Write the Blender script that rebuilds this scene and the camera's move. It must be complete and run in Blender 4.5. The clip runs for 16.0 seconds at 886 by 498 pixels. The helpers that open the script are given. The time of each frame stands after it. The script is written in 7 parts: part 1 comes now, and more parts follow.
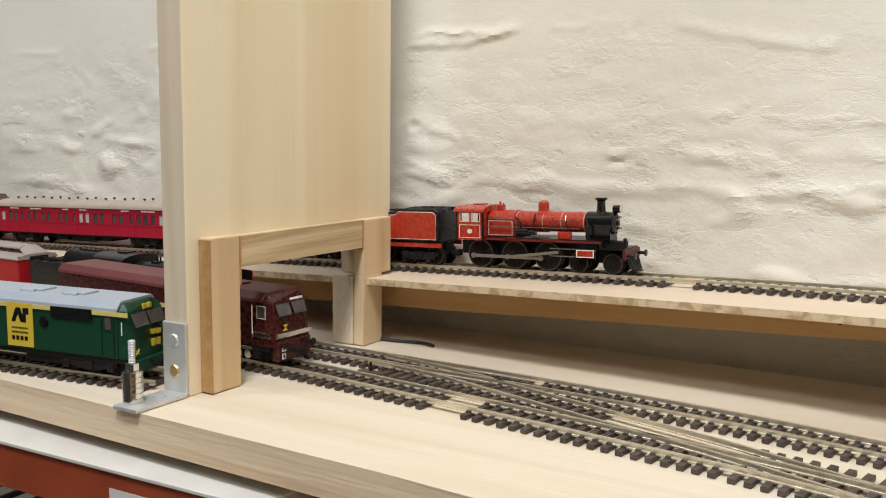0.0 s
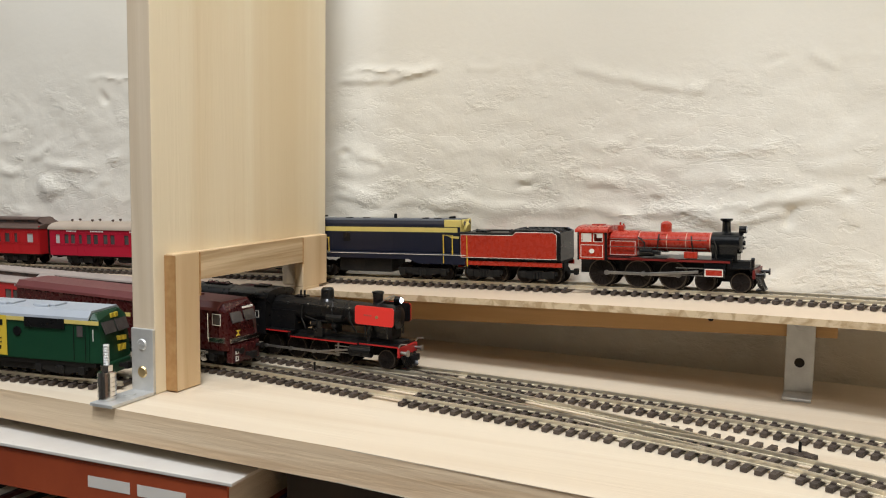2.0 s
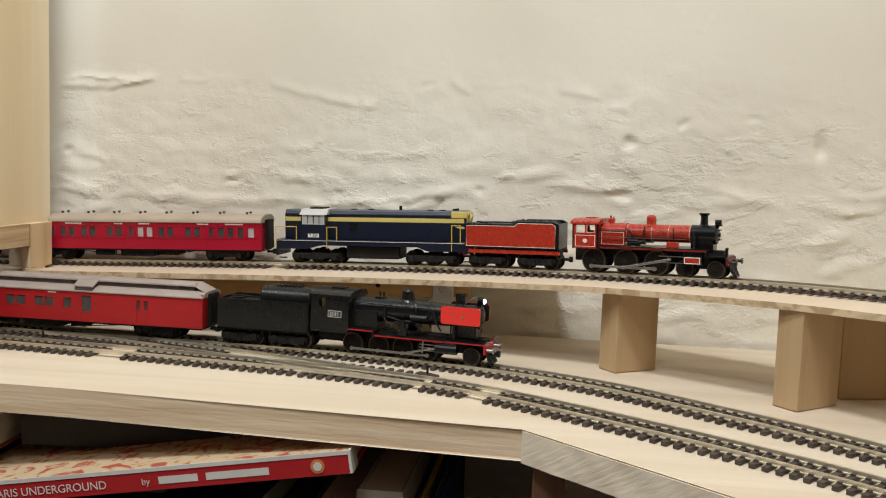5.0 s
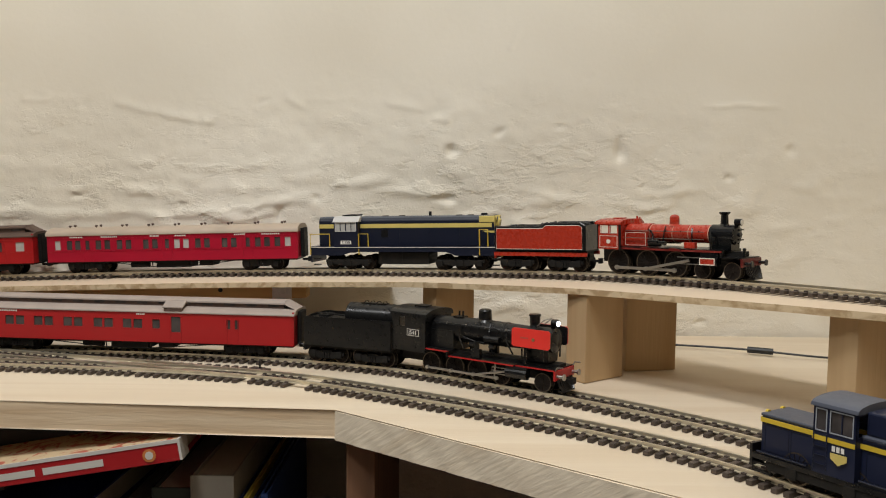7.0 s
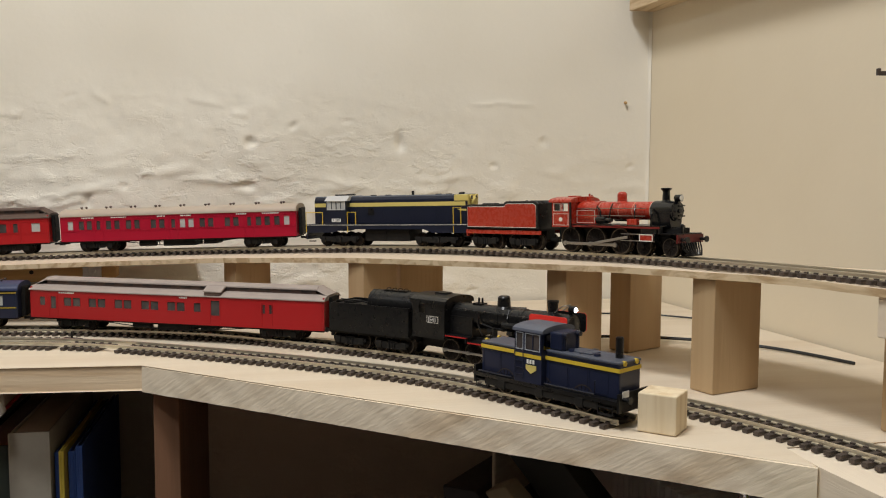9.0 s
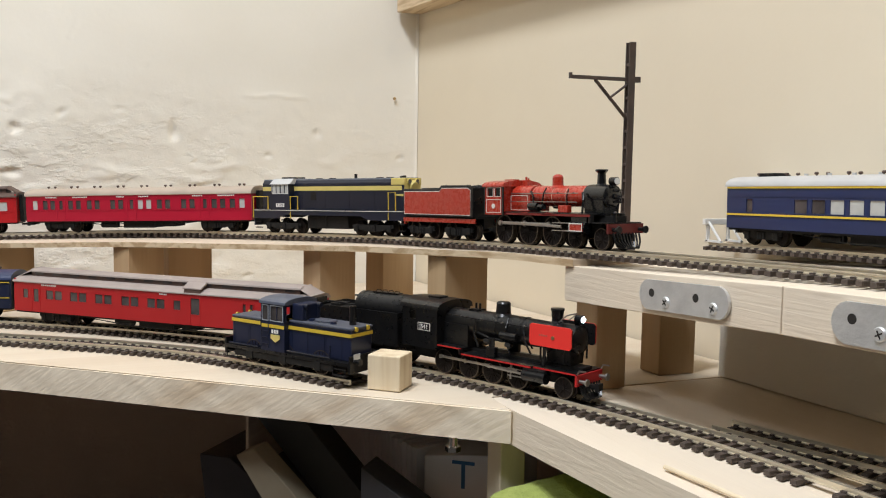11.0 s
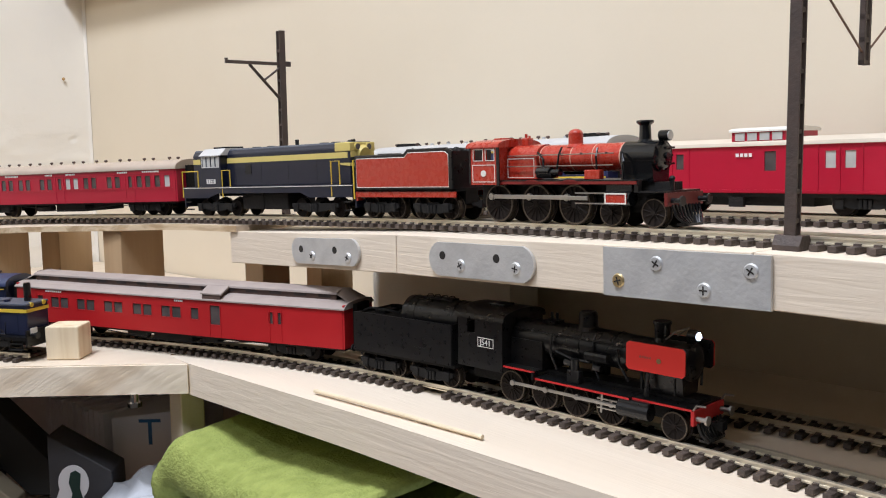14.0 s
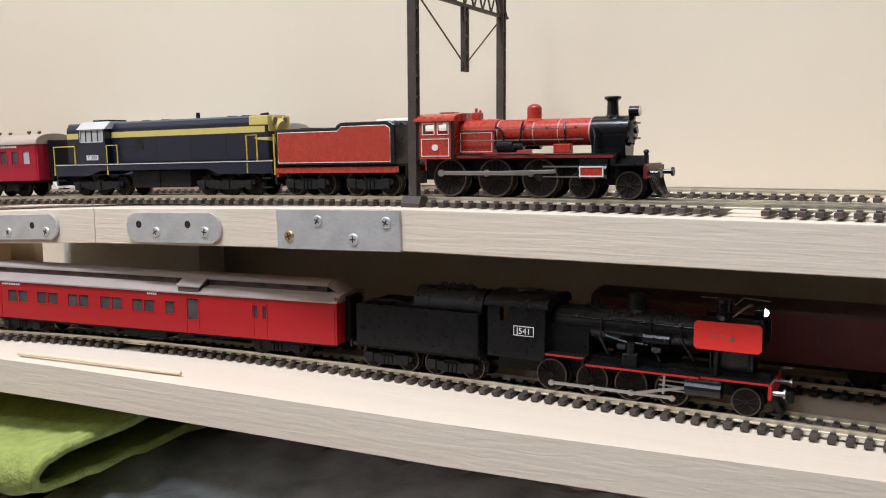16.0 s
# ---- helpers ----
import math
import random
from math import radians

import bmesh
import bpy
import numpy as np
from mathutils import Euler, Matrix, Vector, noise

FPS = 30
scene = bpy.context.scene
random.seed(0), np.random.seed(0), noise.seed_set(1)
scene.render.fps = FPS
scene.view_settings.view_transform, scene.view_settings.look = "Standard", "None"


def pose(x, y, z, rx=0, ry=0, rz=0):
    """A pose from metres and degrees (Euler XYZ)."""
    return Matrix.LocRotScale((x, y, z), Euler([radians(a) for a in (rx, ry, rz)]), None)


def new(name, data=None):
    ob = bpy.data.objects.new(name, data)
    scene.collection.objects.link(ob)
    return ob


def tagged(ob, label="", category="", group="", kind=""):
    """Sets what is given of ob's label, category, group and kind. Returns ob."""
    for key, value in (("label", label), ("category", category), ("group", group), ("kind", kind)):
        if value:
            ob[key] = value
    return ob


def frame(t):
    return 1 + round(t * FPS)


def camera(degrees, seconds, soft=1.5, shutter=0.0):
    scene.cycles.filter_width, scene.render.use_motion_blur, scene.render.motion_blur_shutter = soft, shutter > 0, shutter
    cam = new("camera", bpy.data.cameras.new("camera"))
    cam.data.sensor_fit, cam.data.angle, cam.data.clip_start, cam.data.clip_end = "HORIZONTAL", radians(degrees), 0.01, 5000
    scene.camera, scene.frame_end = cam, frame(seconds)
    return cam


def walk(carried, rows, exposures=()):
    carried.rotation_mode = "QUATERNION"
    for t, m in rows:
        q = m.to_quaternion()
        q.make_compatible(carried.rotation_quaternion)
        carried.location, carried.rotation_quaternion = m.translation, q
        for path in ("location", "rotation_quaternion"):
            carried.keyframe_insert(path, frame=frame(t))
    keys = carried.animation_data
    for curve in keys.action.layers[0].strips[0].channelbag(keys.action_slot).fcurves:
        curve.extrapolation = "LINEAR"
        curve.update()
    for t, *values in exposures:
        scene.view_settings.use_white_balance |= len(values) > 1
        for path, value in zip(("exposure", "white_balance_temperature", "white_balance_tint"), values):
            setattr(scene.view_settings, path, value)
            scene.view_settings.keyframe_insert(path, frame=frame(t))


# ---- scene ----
# The way of the camera: seconds, eye, yaw to the left, pitch, lean.
PATH = [
    (0, 0.0008, 0.0003, 0.1390, 30.02, -7.25, 0.74),
    (0.5, 0.0044, -0.0096, 0.1426, 29.04, -6.89, 0.74),
    (1, 0.0094, -0.0259, 0.1452, 27.56, -6.72, 0.88),
    (1.5, 0.0158, -0.0521, 0.1474, 26.06, -6.38, 0.83),
    (2, 0.0228, -0.0768, 0.1446, 23.99, -5.98, 0.88),
    (2.5, 0.0233, -0.1132, 0.1458, 19.95, -6.46, 1.18),
    (3, 0.0289, -0.1580, 0.1490, 16.34, -6.09, 1.72),
    (3.5, 0.0414, -0.1867, 0.1528, 13.46, -5.65, 2.25),
    (4, 0.0543, -0.2083, 0.1523, 11.54, -5.38, 2.40),
    (4.5, 0.0702, -0.2162, 0.1471, 9.01, -5.38, 2.45),
    (5, 0.0918, -0.2087, 0.1459, 7.23, -5.53, 2.06),
    (7.5, 0.1575, -0.2935, 0.1455, -2.23, -4.65, 0.36),
    (8, 0.1663, -0.3247, 0.1419, -5.51, -4.73, 0.22),
    (10.5, 0.1846, -0.4298, 0.1353, -18.28, -4.78, 0.73),
    (11, 0.1995, -0.4401, 0.1311, -22.26, -4.96, 0.94),
    (11.5, 0.2075, -0.4520, 0.1234, -25.07, -5.85, 1.07),
    (12, 0.2071, -0.4655, 0.1241, -26.36, -6.07, 1.20),
    (12.5, 0.2062, -0.4848, 0.1248, -28.43, -6.18, 1.09),
    (13, 0.1990, -0.5045, 0.1277, -30.84, -6.07, 0.86),
    (13.5, 0.1920, -0.5141, 0.1292, -35.04, -6.07, 0.05),
    (14, 0.1845, -0.5182, 0.1307, -40.79, -6.48, -0.76),
    (14.5, 0.1581, -0.5310, 0.1299, -46.95, -7.11, -0.45),
    (15, 0.1363, -0.5459, 0.1330, -52.25, -7.50, -0.40),
    (15.5, 0.1220, -0.5687, 0.1336, -56.37, -7.77, -0.32),
    (16, 0.1124, -0.5856, 0.1248, -60.49, -6.95, -0.30),
]


def eye_pose(x, y, z, yaw, pitch, lean):
    return pose(x, y, z) @ pose(0, 0, 0, 0, 0, yaw) @ pose(0, 0, 0, 90 + pitch) @ pose(0, 0, 0, 0, 0, lean)


cam = camera(52.1, 16.0, 1.1)
walk(cam, [(t, eye_pose(*row)) for t, *row in PATH],
     exposures=[(0, -0.12, 6550, 12), (3.5, -0.22, 6600, 12), (5, -0.30, 6750, 11), (8, -0.54, 7050, 13), (10.5, -0.16, 6550, 13), (12, 0.05, 6250, 14),
                (14.5, 0.07, 6130, 17), (16, 0.06, 6130, 17)])

# ---- light ----
world = bpy.data.worlds.new("room_air")
scene.world = world
world.use_nodes = True
world.node_tree.nodes["Background"].inputs[0].default_value = (1.0, 0.96, 0.9, 1)
world.node_tree.nodes["Background"].inputs[1].default_value = 0.004


def overhead_lamp(x, y, z, size, watts):
    data = bpy.data.lights.new("ceiling_lamp_light", "AREA")
    data.shape, data.size, data.energy, data.color = "DISK", size, watts, (0.90, 0.955, 1.0)
    ob = new("ceiling_lamp_light", data)
    ob.matrix_world = pose(x, y, z)
    return ob


overhead_lamp(-0.05, -0.18, 1.36, 0.30, 20.0)
overhead_lamp(-0.16, -0.76, 1.36, 0.30, 9.0)
# added fill light: brightens the wall left of the upright, softens its shadow
overhead_lamp(-0.95, -0.20, 1.36, 0.30, 8.5)

# ---- materials ----


def material(name, colour, rough=0.5, metal=0.0, second=None, scale=60.0, amount=0.5, bump=0.0, fine=400.0,
             stretch=(1, 1, 1), coat=0.0, emit=0.0, spec=0.5, random_shift=0.0, coords="Object", detail=6.0, dist=0.0, contrast=(0.35, 0.7), turn=None):
    """A surface of two colours mixed by noise at two scales, with fine relief."""
    m = bpy.data.materials.new(name)
    m.use_nodes = True
    n, l = m.node_tree.nodes, m.node_tree.links
    b = n["Principled BSDF"]
    b.inputs["Roughness"].default_value, b.inputs["Metallic"].default_value = rough, metal
    b.inputs["Coat Weight"].default_value = coat
    b.inputs["Specular IOR Level"].default_value = spec
    second = second or tuple(c * 0.75 for c in colour)
    co = n.new("ShaderNodeTexCoord")
    mp = n.new("ShaderNodeMapping")
    mp.inputs["Scale"].default_value = stretch
    if turn:
        mp.vector_type = "TEXTURE"
        mp.inputs["Rotation"].default_value = [radians(a) for a in turn]
        mp.inputs["Scale"].default_value = [1 / s for s in stretch]
    l.new(co.outputs[coords], mp.inputs["Vector"])
    big, small = n.new("ShaderNodeTexNoise"), n.new("ShaderNodeTexNoise")
    for tex, s in ((big, scale), (small, fine)):
        tex.inputs["Scale"].default_value, tex.inputs["Detail"].default_value = s, detail
        tex.inputs["Distortion"].default_value = dist
        l.new(mp.outputs["Vector"], tex.inputs["Vector"])
    ramp = n.new("ShaderNodeMapRange")
    ramp.inputs["From Min"].default_value, ramp.inputs["From Max"].default_value = contrast
    l.new(big.outputs["Fac"], ramp.inputs["Value"])
    mix = n.new("ShaderNodeMix")
    mix.data_type = "RGBA"
    mix.inputs["A"].default_value, mix.inputs["B"].default_value = (*colour, 1), (*second, 1)
    scaled = n.new("ShaderNodeMath")
    scaled.operation = "MULTIPLY"
    scaled.inputs[1].default_value = amount
    l.new(ramp.outputs["Result"], scaled.inputs[0])
    l.new(scaled.outputs[0], mix.inputs["Factor"])
    out = mix.outputs["Result"]
    if random_shift:
        info, hsv = n.new("ShaderNodeObjectInfo"), n.new("ShaderNodeHueSaturation")
        rng = n.new("ShaderNodeMapRange")
        rng.inputs["To Min"].default_value, rng.inputs["To Max"].default_value = 1 - random_shift, 1 + random_shift
        l.new(info.outputs["Random"], rng.inputs["Value"])
        l.new(rng.outputs["Result"], hsv.inputs["Value"])
        l.new(out, hsv.inputs["Color"])
        out = hsv.outputs["Color"]
    l.new(out, b.inputs["Base Color"])
    rr = n.new("ShaderNodeMapRange")
    rr.inputs["To Min"].default_value, rr.inputs["To Max"].default_value = max(0.02, rough - 0.08), min(1, rough + 0.12)
    l.new(small.outputs["Fac"], rr.inputs["Value"])
    l.new(rr.outputs["Result"], b.inputs["Roughness"])
    if bump:
        bp = n.new("ShaderNodeBump")
        bp.inputs["Strength"].default_value, bp.inputs["Distance"].default_value = bump, 0.0012
        l.new(small.outputs["Fac"], bp.inputs["Height"])
        l.new(bp.outputs["Normal"], b.inputs["Normal"])
    if emit:
        b.inputs["Emission Color"].default_value, b.inputs["Emission Strength"].default_value = (*colour, 1), emit
    return m


def wood(name, light, dark, axis, rings=55.0, rough=0.6, contrast=(0.42, 0.68), amount=0.7):
    """Sawn pine: grain lines drawn out along one axis."""
    s = [1.0, 1.0, 1.0]
    s["xyz".index(axis)] = 0.045
    return material(name, light, rough, 0, dark, rings, amount, 0.25, 420.0, tuple(s), dist=0.6, contrast=contrast, detail=4.0)


PINE_L, PINE_D = (0.68, 0.58, 0.445), (0.59, 0.47, 0.335)
M_PINE_X = wood("pine_along_x", PINE_L, PINE_D, "x", 40)
M_PINE_Y = wood("pine_along_y", (0.76, 0.655, 0.515), (0.67, 0.545, 0.40), "y", 22, amount=0.45)
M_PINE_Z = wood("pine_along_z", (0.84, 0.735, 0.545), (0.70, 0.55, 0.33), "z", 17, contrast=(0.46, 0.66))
M_TRIM_Y = wood("trim_pine_along_y", (0.68, 0.53, 0.34), (0.36, 0.22, 0.10), "y", 130, contrast=(0.46, 0.62))
M_TRIM_Z = wood("trim_pine_along_z", (0.70, 0.53, 0.33), (0.52, 0.34, 0.17), "z", 60)
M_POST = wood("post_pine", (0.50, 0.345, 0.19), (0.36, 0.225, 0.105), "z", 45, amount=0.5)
M_BATTEN = wood("batten_pine", (0.56, 0.34, 0.145), (0.44, 0.25, 0.095), "x", 80)
M_FRONT = wood("planed_pine_edge", (0.80, 0.635, 0.44), (0.58, 0.40, 0.235), "x", 75, contrast=(0.44, 0.66))
M_EDGE = wood("darker_pine_edge", (0.66, 0.545, 0.40), (0.54, 0.42, 0.28), "z", 90)
M_END = material("sawn_end_grain", (0.80, 0.69, 0.53), 0.85, 0, (0.60, 0.45, 0.29), 48, 0.75, 0.3, 420, (0.12, 1, 1), turn=(0, -33, -39.5), dist=0.25, contrast=(0.50, 0.68), detail=3.0)
M_BLOCK = material("rough_block_grain", (0.76, 0.65, 0.50), 0.9, 0, (0.60, 0.47, 0.32), 60, 0.6, 0.9, 300, (1, 1, 0.5))
M_PLY = material("plywood_face", (0.70, 0.57, 0.43), 0.7, 0, (0.60, 0.47, 0.34), 9, 0.6, 0.2, 300, (0.4, 1.5, 1))


def plaster():
    """Old lime render: smooth above, flaked and cracked below a weathered line."""
    m = material("old_lime_plaster", (0.83, 0.785, 0.685), 0.9, 0, (0.74, 0.68, 0.56), 5, 0.5, 0, 130, detail=8)
    n, l = m.node_tree.nodes, m.node_tree.links
    b = n["Principled BSDF"]
    co = n.new("ShaderNodeTexCoord")

    def noisy(scale, stretch, detail, rough=0.55, dist=0.0):
        mp, tx = n.new("ShaderNodeMapping"), n.new("ShaderNodeTexNoise")
        mp.inputs["Scale"].default_value = stretch
        tx.inputs["Scale"].default_value, tx.inputs["Detail"].default_value = scale, detail
        tx.inputs["Roughness"].default_value, tx.inputs["Distortion"].default_value = rough, dist
        l.new(co.outputs["Object"], mp.inputs["Vector"])
        l.new(mp.outputs["Vector"], tx.inputs["Vector"])
        return tx.outputs["Fac"]

    def ranged(src, a, b_, c=0.0, d=1.0, smooth=True):
        r = n.new("ShaderNodeMapRange")
        r.interpolation_type = "SMOOTHSTEP" if smooth else "LINEAR"
        for k, v in zip(("From Min", "From Max", "To Min", "To Max"), (a, b_, c, d)):
            r.inputs[k].default_value = v
        l.new(src, r.inputs["Value"])
        return r.outputs["Result"]

    def op(kind, a, b_):
        o = n.new("ShaderNodeMath")
        o.operation = kind
        for i, v in enumerate((a, b_)):
            if isinstance(v, (int, float)):
                o.inputs[i].default_value = v
            else:
                l.new(v, o.inputs[i])
        return o.outputs[0]

    sep = n.new("ShaderNodeSeparateXYZ")
    l.new(co.outputs["Object"], sep.inputs[0])
    wob = op("MULTIPLY", noisy(7, (1, 1, 1), 3), 0.06)
    z = op("ADD", sep.outputs["Z"], wob)
    low = ranged(z, 0.27, 0.15)
    left = ranged(sep.outputs["X"], 0.50, 0.28)
    zone = op("MULTIPLY", low, op("ADD", 0.25, op("MULTIPLY", left, 0.75)))
    flakes = ranged(noisy(17, (1, 1, 1.7), 8, 0.62), 0.52, 0.63)
    chips = ranged(noisy(40, (1, 1, 1.4), 7, 0.62), 0.60, 0.70)
    crack = ranged(op("ABSOLUTE", op("SUBTRACT", noisy(10, (0.7, 1, 2.2), 6, 0.6, 0.4), 0.5), 0.0), 0.008, 0.0)
    grain = noisy(170, (1, 1, 1), 6, 0.65)
    h = op("ADD", op("MULTIPLY", op("MULTIPLY", flakes, zone), 0.5), op("MULTIPLY", op("MULTIPLY", chips, zone), -0.28))
    h = op("SUBTRACT", h, op("MULTIPLY", op("MULTIPLY", crack, zone), 0.09))
    h = op("ADD", h, op("MULTIPLY", grain, op("ADD", 0.12, op("MULTIPLY", zone, 0.25))))
    bp = n.new("ShaderNodeBump")
    bp.inputs["Strength"].default_value, bp.inputs["Distance"].default_value = 0.55, 0.0026
    l.new(h, bp.inputs["Height"])
    l.new(bp.outputs["Normal"], b.inputs["Normal"])
    return m


M_PLASTER = plaster()
M_PAINT_B = material("cream_painted_board", (0.75, 0.66, 0.505), 0.75, 0, (0.70, 0.605, 0.45), 6, 0.6, 0.08, 180)
M_CEIL = material("grey_ceiling_paint", (0.28, 0.27, 0.25), 0.9, 0, (0.25, 0.24, 0.22), 4, 0.5)
# kept pale so the unseen floor throws light up under the boards
M_FLOOR = material("pale_bounce_floor", (0.40, 0.36, 0.31), 0.95, 0, (0.33, 0.30, 0.25), 30, 0.8, 0.6)
M_ROOM = material("room_paint", (0.12, 0.11, 0.10), 0.9, 0, (0.10, 0.09, 0.085), 4, 0.5)
M_ZINC = material("galvanised_steel", (0.66, 0.66, 0.64), 0.42, 0.55, (0.50, 0.50, 0.49), 90, 0.7, 0.15, 500)
M_BRASSY = material("yellow_zinc_screw", (0.60, 0.46, 0.24), 0.35, 0.9, None, 200)
M_CHROME = material("bright_nickel", (0.75, 0.74, 0.72), 0.15, 1.0, (0.6, 0.59, 0.57), 100)
M_HOLE = material("dark_hole", (0.02, 0.016, 0.012), 0.9)
M_SLEEPER = material("brown_plastic_sleeper", (0.078, 0.057, 0.045), 0.50, 0, (0.048, 0.035, 0.028), 200, 0.6, 0.3, 900, random_shift=0.25)
M_RAIL = material("nickel_silver_rail", (0.80, 0.74, 0.60), 0.36, 0.8, (0.60, 0.53, 0.40), 120, 0.5, 0.1, 700)
M_BLACK = material("satin_black_paint", (0.006, 0.006, 0.0065), 0.28, 0, (0.010, 0.0095, 0.009), 120, 0.7, spec=0.45)
M_MATT = material("matt_black_underframe", (0.008, 0.0075, 0.007), 0.65, 0, (0.016, 0.014, 0.012), 160, 0.7, 0.3, 900, spec=0.25)
M_GLOSSBLACK = material("gloss_black_paint", (0.006, 0.0065, 0.007), 0.18, 0, None, 90)
M_LOCO_RED = material("vermilion_loco_red", (0.42, 0.036, 0.018), 0.26, 0, (0.38, 0.031, 0.016), 40, 0.6, coat=0.2)
M_LINING = material("pale_lining", (0.78, 0.74, 0.66), 0.5, 0, (0.7, 0.66, 0.58), 100)
M_BAND = material("tan_boiler_band", (0.62, 0.40, 0.30), 0.4, 0, (0.52, 0.30, 0.22), 100)
M_RED_EDGE = material("red_edge_paint", (0.48, 0.015, 0.015), 0.45)
M_DEFLECT = material("signal_red_panel", (0.84, 0.04, 0.03), 0.42, 0, (0.78, 0.034, 0.025), 60)
M_CRIMSON = material("crimson_carriage_paint", (0.41, 0.008, 0.030), 0.32, 0, (0.37, 0.007, 0.025), 60, 0.6)
M_CARRED = material("carriage_red_paint", (0.42, 0.012, 0.015), 0.38, 0, (0.38, 0.010, 0.012), 60, 0.6)
M_MAROON = material("maroon_loco_paint", (0.052, 0.008, 0.008), 0.26, 0, (0.040, 0.006, 0.006), 60, 0.6)
M_MAROON_ROOF = material("maroon_roof_paint", (0.15, 0.038, 0.036), 0.45, 0, (0.11, 0.028, 0.027), 60, 0.6)
M_ROOF_TAN = material("weathered_canvas_roof", (0.46, 0.37, 0.29), 0.55, 0, (0.34, 0.27, 0.20), 40, 0.7)
M_ROOF_GREY = material("grey_carriage_roof", (0.36, 0.30, 0.265), 0.7, 0, (0.27, 0.22, 0.195), 50, 0.6)
M_ROOF_DARK = material("brown_clerestory_wood", (0.10, 0.06, 0.045), 0.6, 0, (0.07, 0.04, 0.03), 80, 0.6)
M_ROOF_SILVER = material("silver_grey_roof", (0.55, 0.54, 0.52), 0.55, 0, (0.46, 0.45, 0.43), 50, 0.6)
M_BLUE = material("royal_blue_loco_paint", (0.013, 0.018, 0.044), 0.30, 0, (0.010, 0.014, 0.034), 60, 0.6)
M_NAVY = material("dark_navy_loco_paint", (0.009, 0.012, 0.027), 0.32, 0, (0.007, 0.010, 0.021), 60, 0.6)
M_RBLUE = material("railmotor_blue_paint", (0.018, 0.028, 0.088), 0.34, 0, (0.015, 0.023, 0.072), 60, 0.6)
M_YELLOW = material("stripe_yellow_paint", (0.66, 0.47, 0.045), 0.42, 0, (0.58, 0.40, 0.035), 80, 0.6)
M_PALEYEL = material("cream_yellow_stripe", (0.66, 0.53, 0.16), 0.42, 0, None, 80, 0.3)
M_GREEN = material("dark_green_loco_paint", (0.007, 0.048, 0.022), 0.33, 0, (0.0055, 0.04, 0.018), 60, 0.6)
M_GREYROOF = material("light_grey_roof_paint", (0.36, 0.39, 0.43), 0.45, 0, (0.30, 0.33, 0.37), 60, 0.6)
M_WHITE = material("white_plastic", (0.78, 0.77, 0.73), 0.45, 0, (0.72, 0.71, 0.67), 60)
M_PANE = material("tinted_window_pane", (0.05, 0.045, 0.043), 0.10, 0, (0.12, 0.10, 0.095), 90, 0.8)
M_PANE_LIGHT = material("pale_window_pane", (0.50, 0.50, 0.47), 0.15, 0, (0.40, 0.40, 0.38), 90, 0.8)
M_INTERIOR = material("dark_interior", (0.05, 0.03, 0.022), 0.8, 0, (0.09, 0.05, 0.03), 60)
M_LAMP_ON = material("lit_headlamp_lens", (0.75, 0.88, 1.0), 0.2, emit=14.0)
M_LENS = material("headlamp_lens", (0.8, 0.8, 0.78), 0.08, 0.4)
M_STEEL = material("bright_rod_steel", (0.46, 0.44, 0.41), 0.3, 0.9, (0.32, 0.30, 0.28), 150)
M_WHEEL = material("wheel_black", (0.013, 0.009, 0.007), 0.7, 0, (0.024, 0.017, 0.013), 150, spec=0.2)
M_TYRE = material("dull_wheel_tyre", (0.12, 0.095, 0.07), 0.42, 0.7, (0.07, 0.055, 0.04), 150)
M_POLE = material("rust_brown_mast_paint", (0.050, 0.035, 0.028), 0.6, 0, (0.085, 0.055, 0.04), 120, 0.7, 0.3, 700)
M_WIRE = material("black_cable_rubber", (0.012, 0.012, 0.012), 0.5)
M_COAL = material("coal", (0.012, 0.012, 0.012), 0.6, 0, (0.03, 0.03, 0.03), 400, 0.8, 1.0, 700)

# ---- shape helpers ----


def link(name, bm, mat, parent=None, label="", m=None, smooth=False):
    data = bpy.data.meshes.new(name)
    if name in ("body", "cab", "tank_side", "author_line", "lettering"):
        bmesh.ops.remove_doubles(bm, verts=bm.verts, dist=1e-5)
    bmesh.ops.recalc_face_normals(bm, faces=bm.faces)
    if smooth:
        for f in bm.faces:
            f.smooth = True
    bm.to_mesh(data)
    bm.free()
    for mm in mat if isinstance(mat, (list, tuple)) else (mat,):
        data.materials.append(mm)
    if smooth:
        data.set_sharp_from_angle(angle=radians(35))
    ob = new(name, data)
    if parent:
        ob.parent = parent
    if m:
        ob.matrix_basis = m
    if label:
        ob["label"] = label
    return ob


def part(name, bm, mat, parent, label="", m=None, smooth=False):
    return link(name, bm, mat, parent, label, m, smooth)


def thing(name, label, category, group="", m=None, kind=""):
    ob = new(name)
    ob.empty_display_size = 0.01
    if m:
        ob.matrix_basis = m
    return tagged(ob, label, category, group, kind)


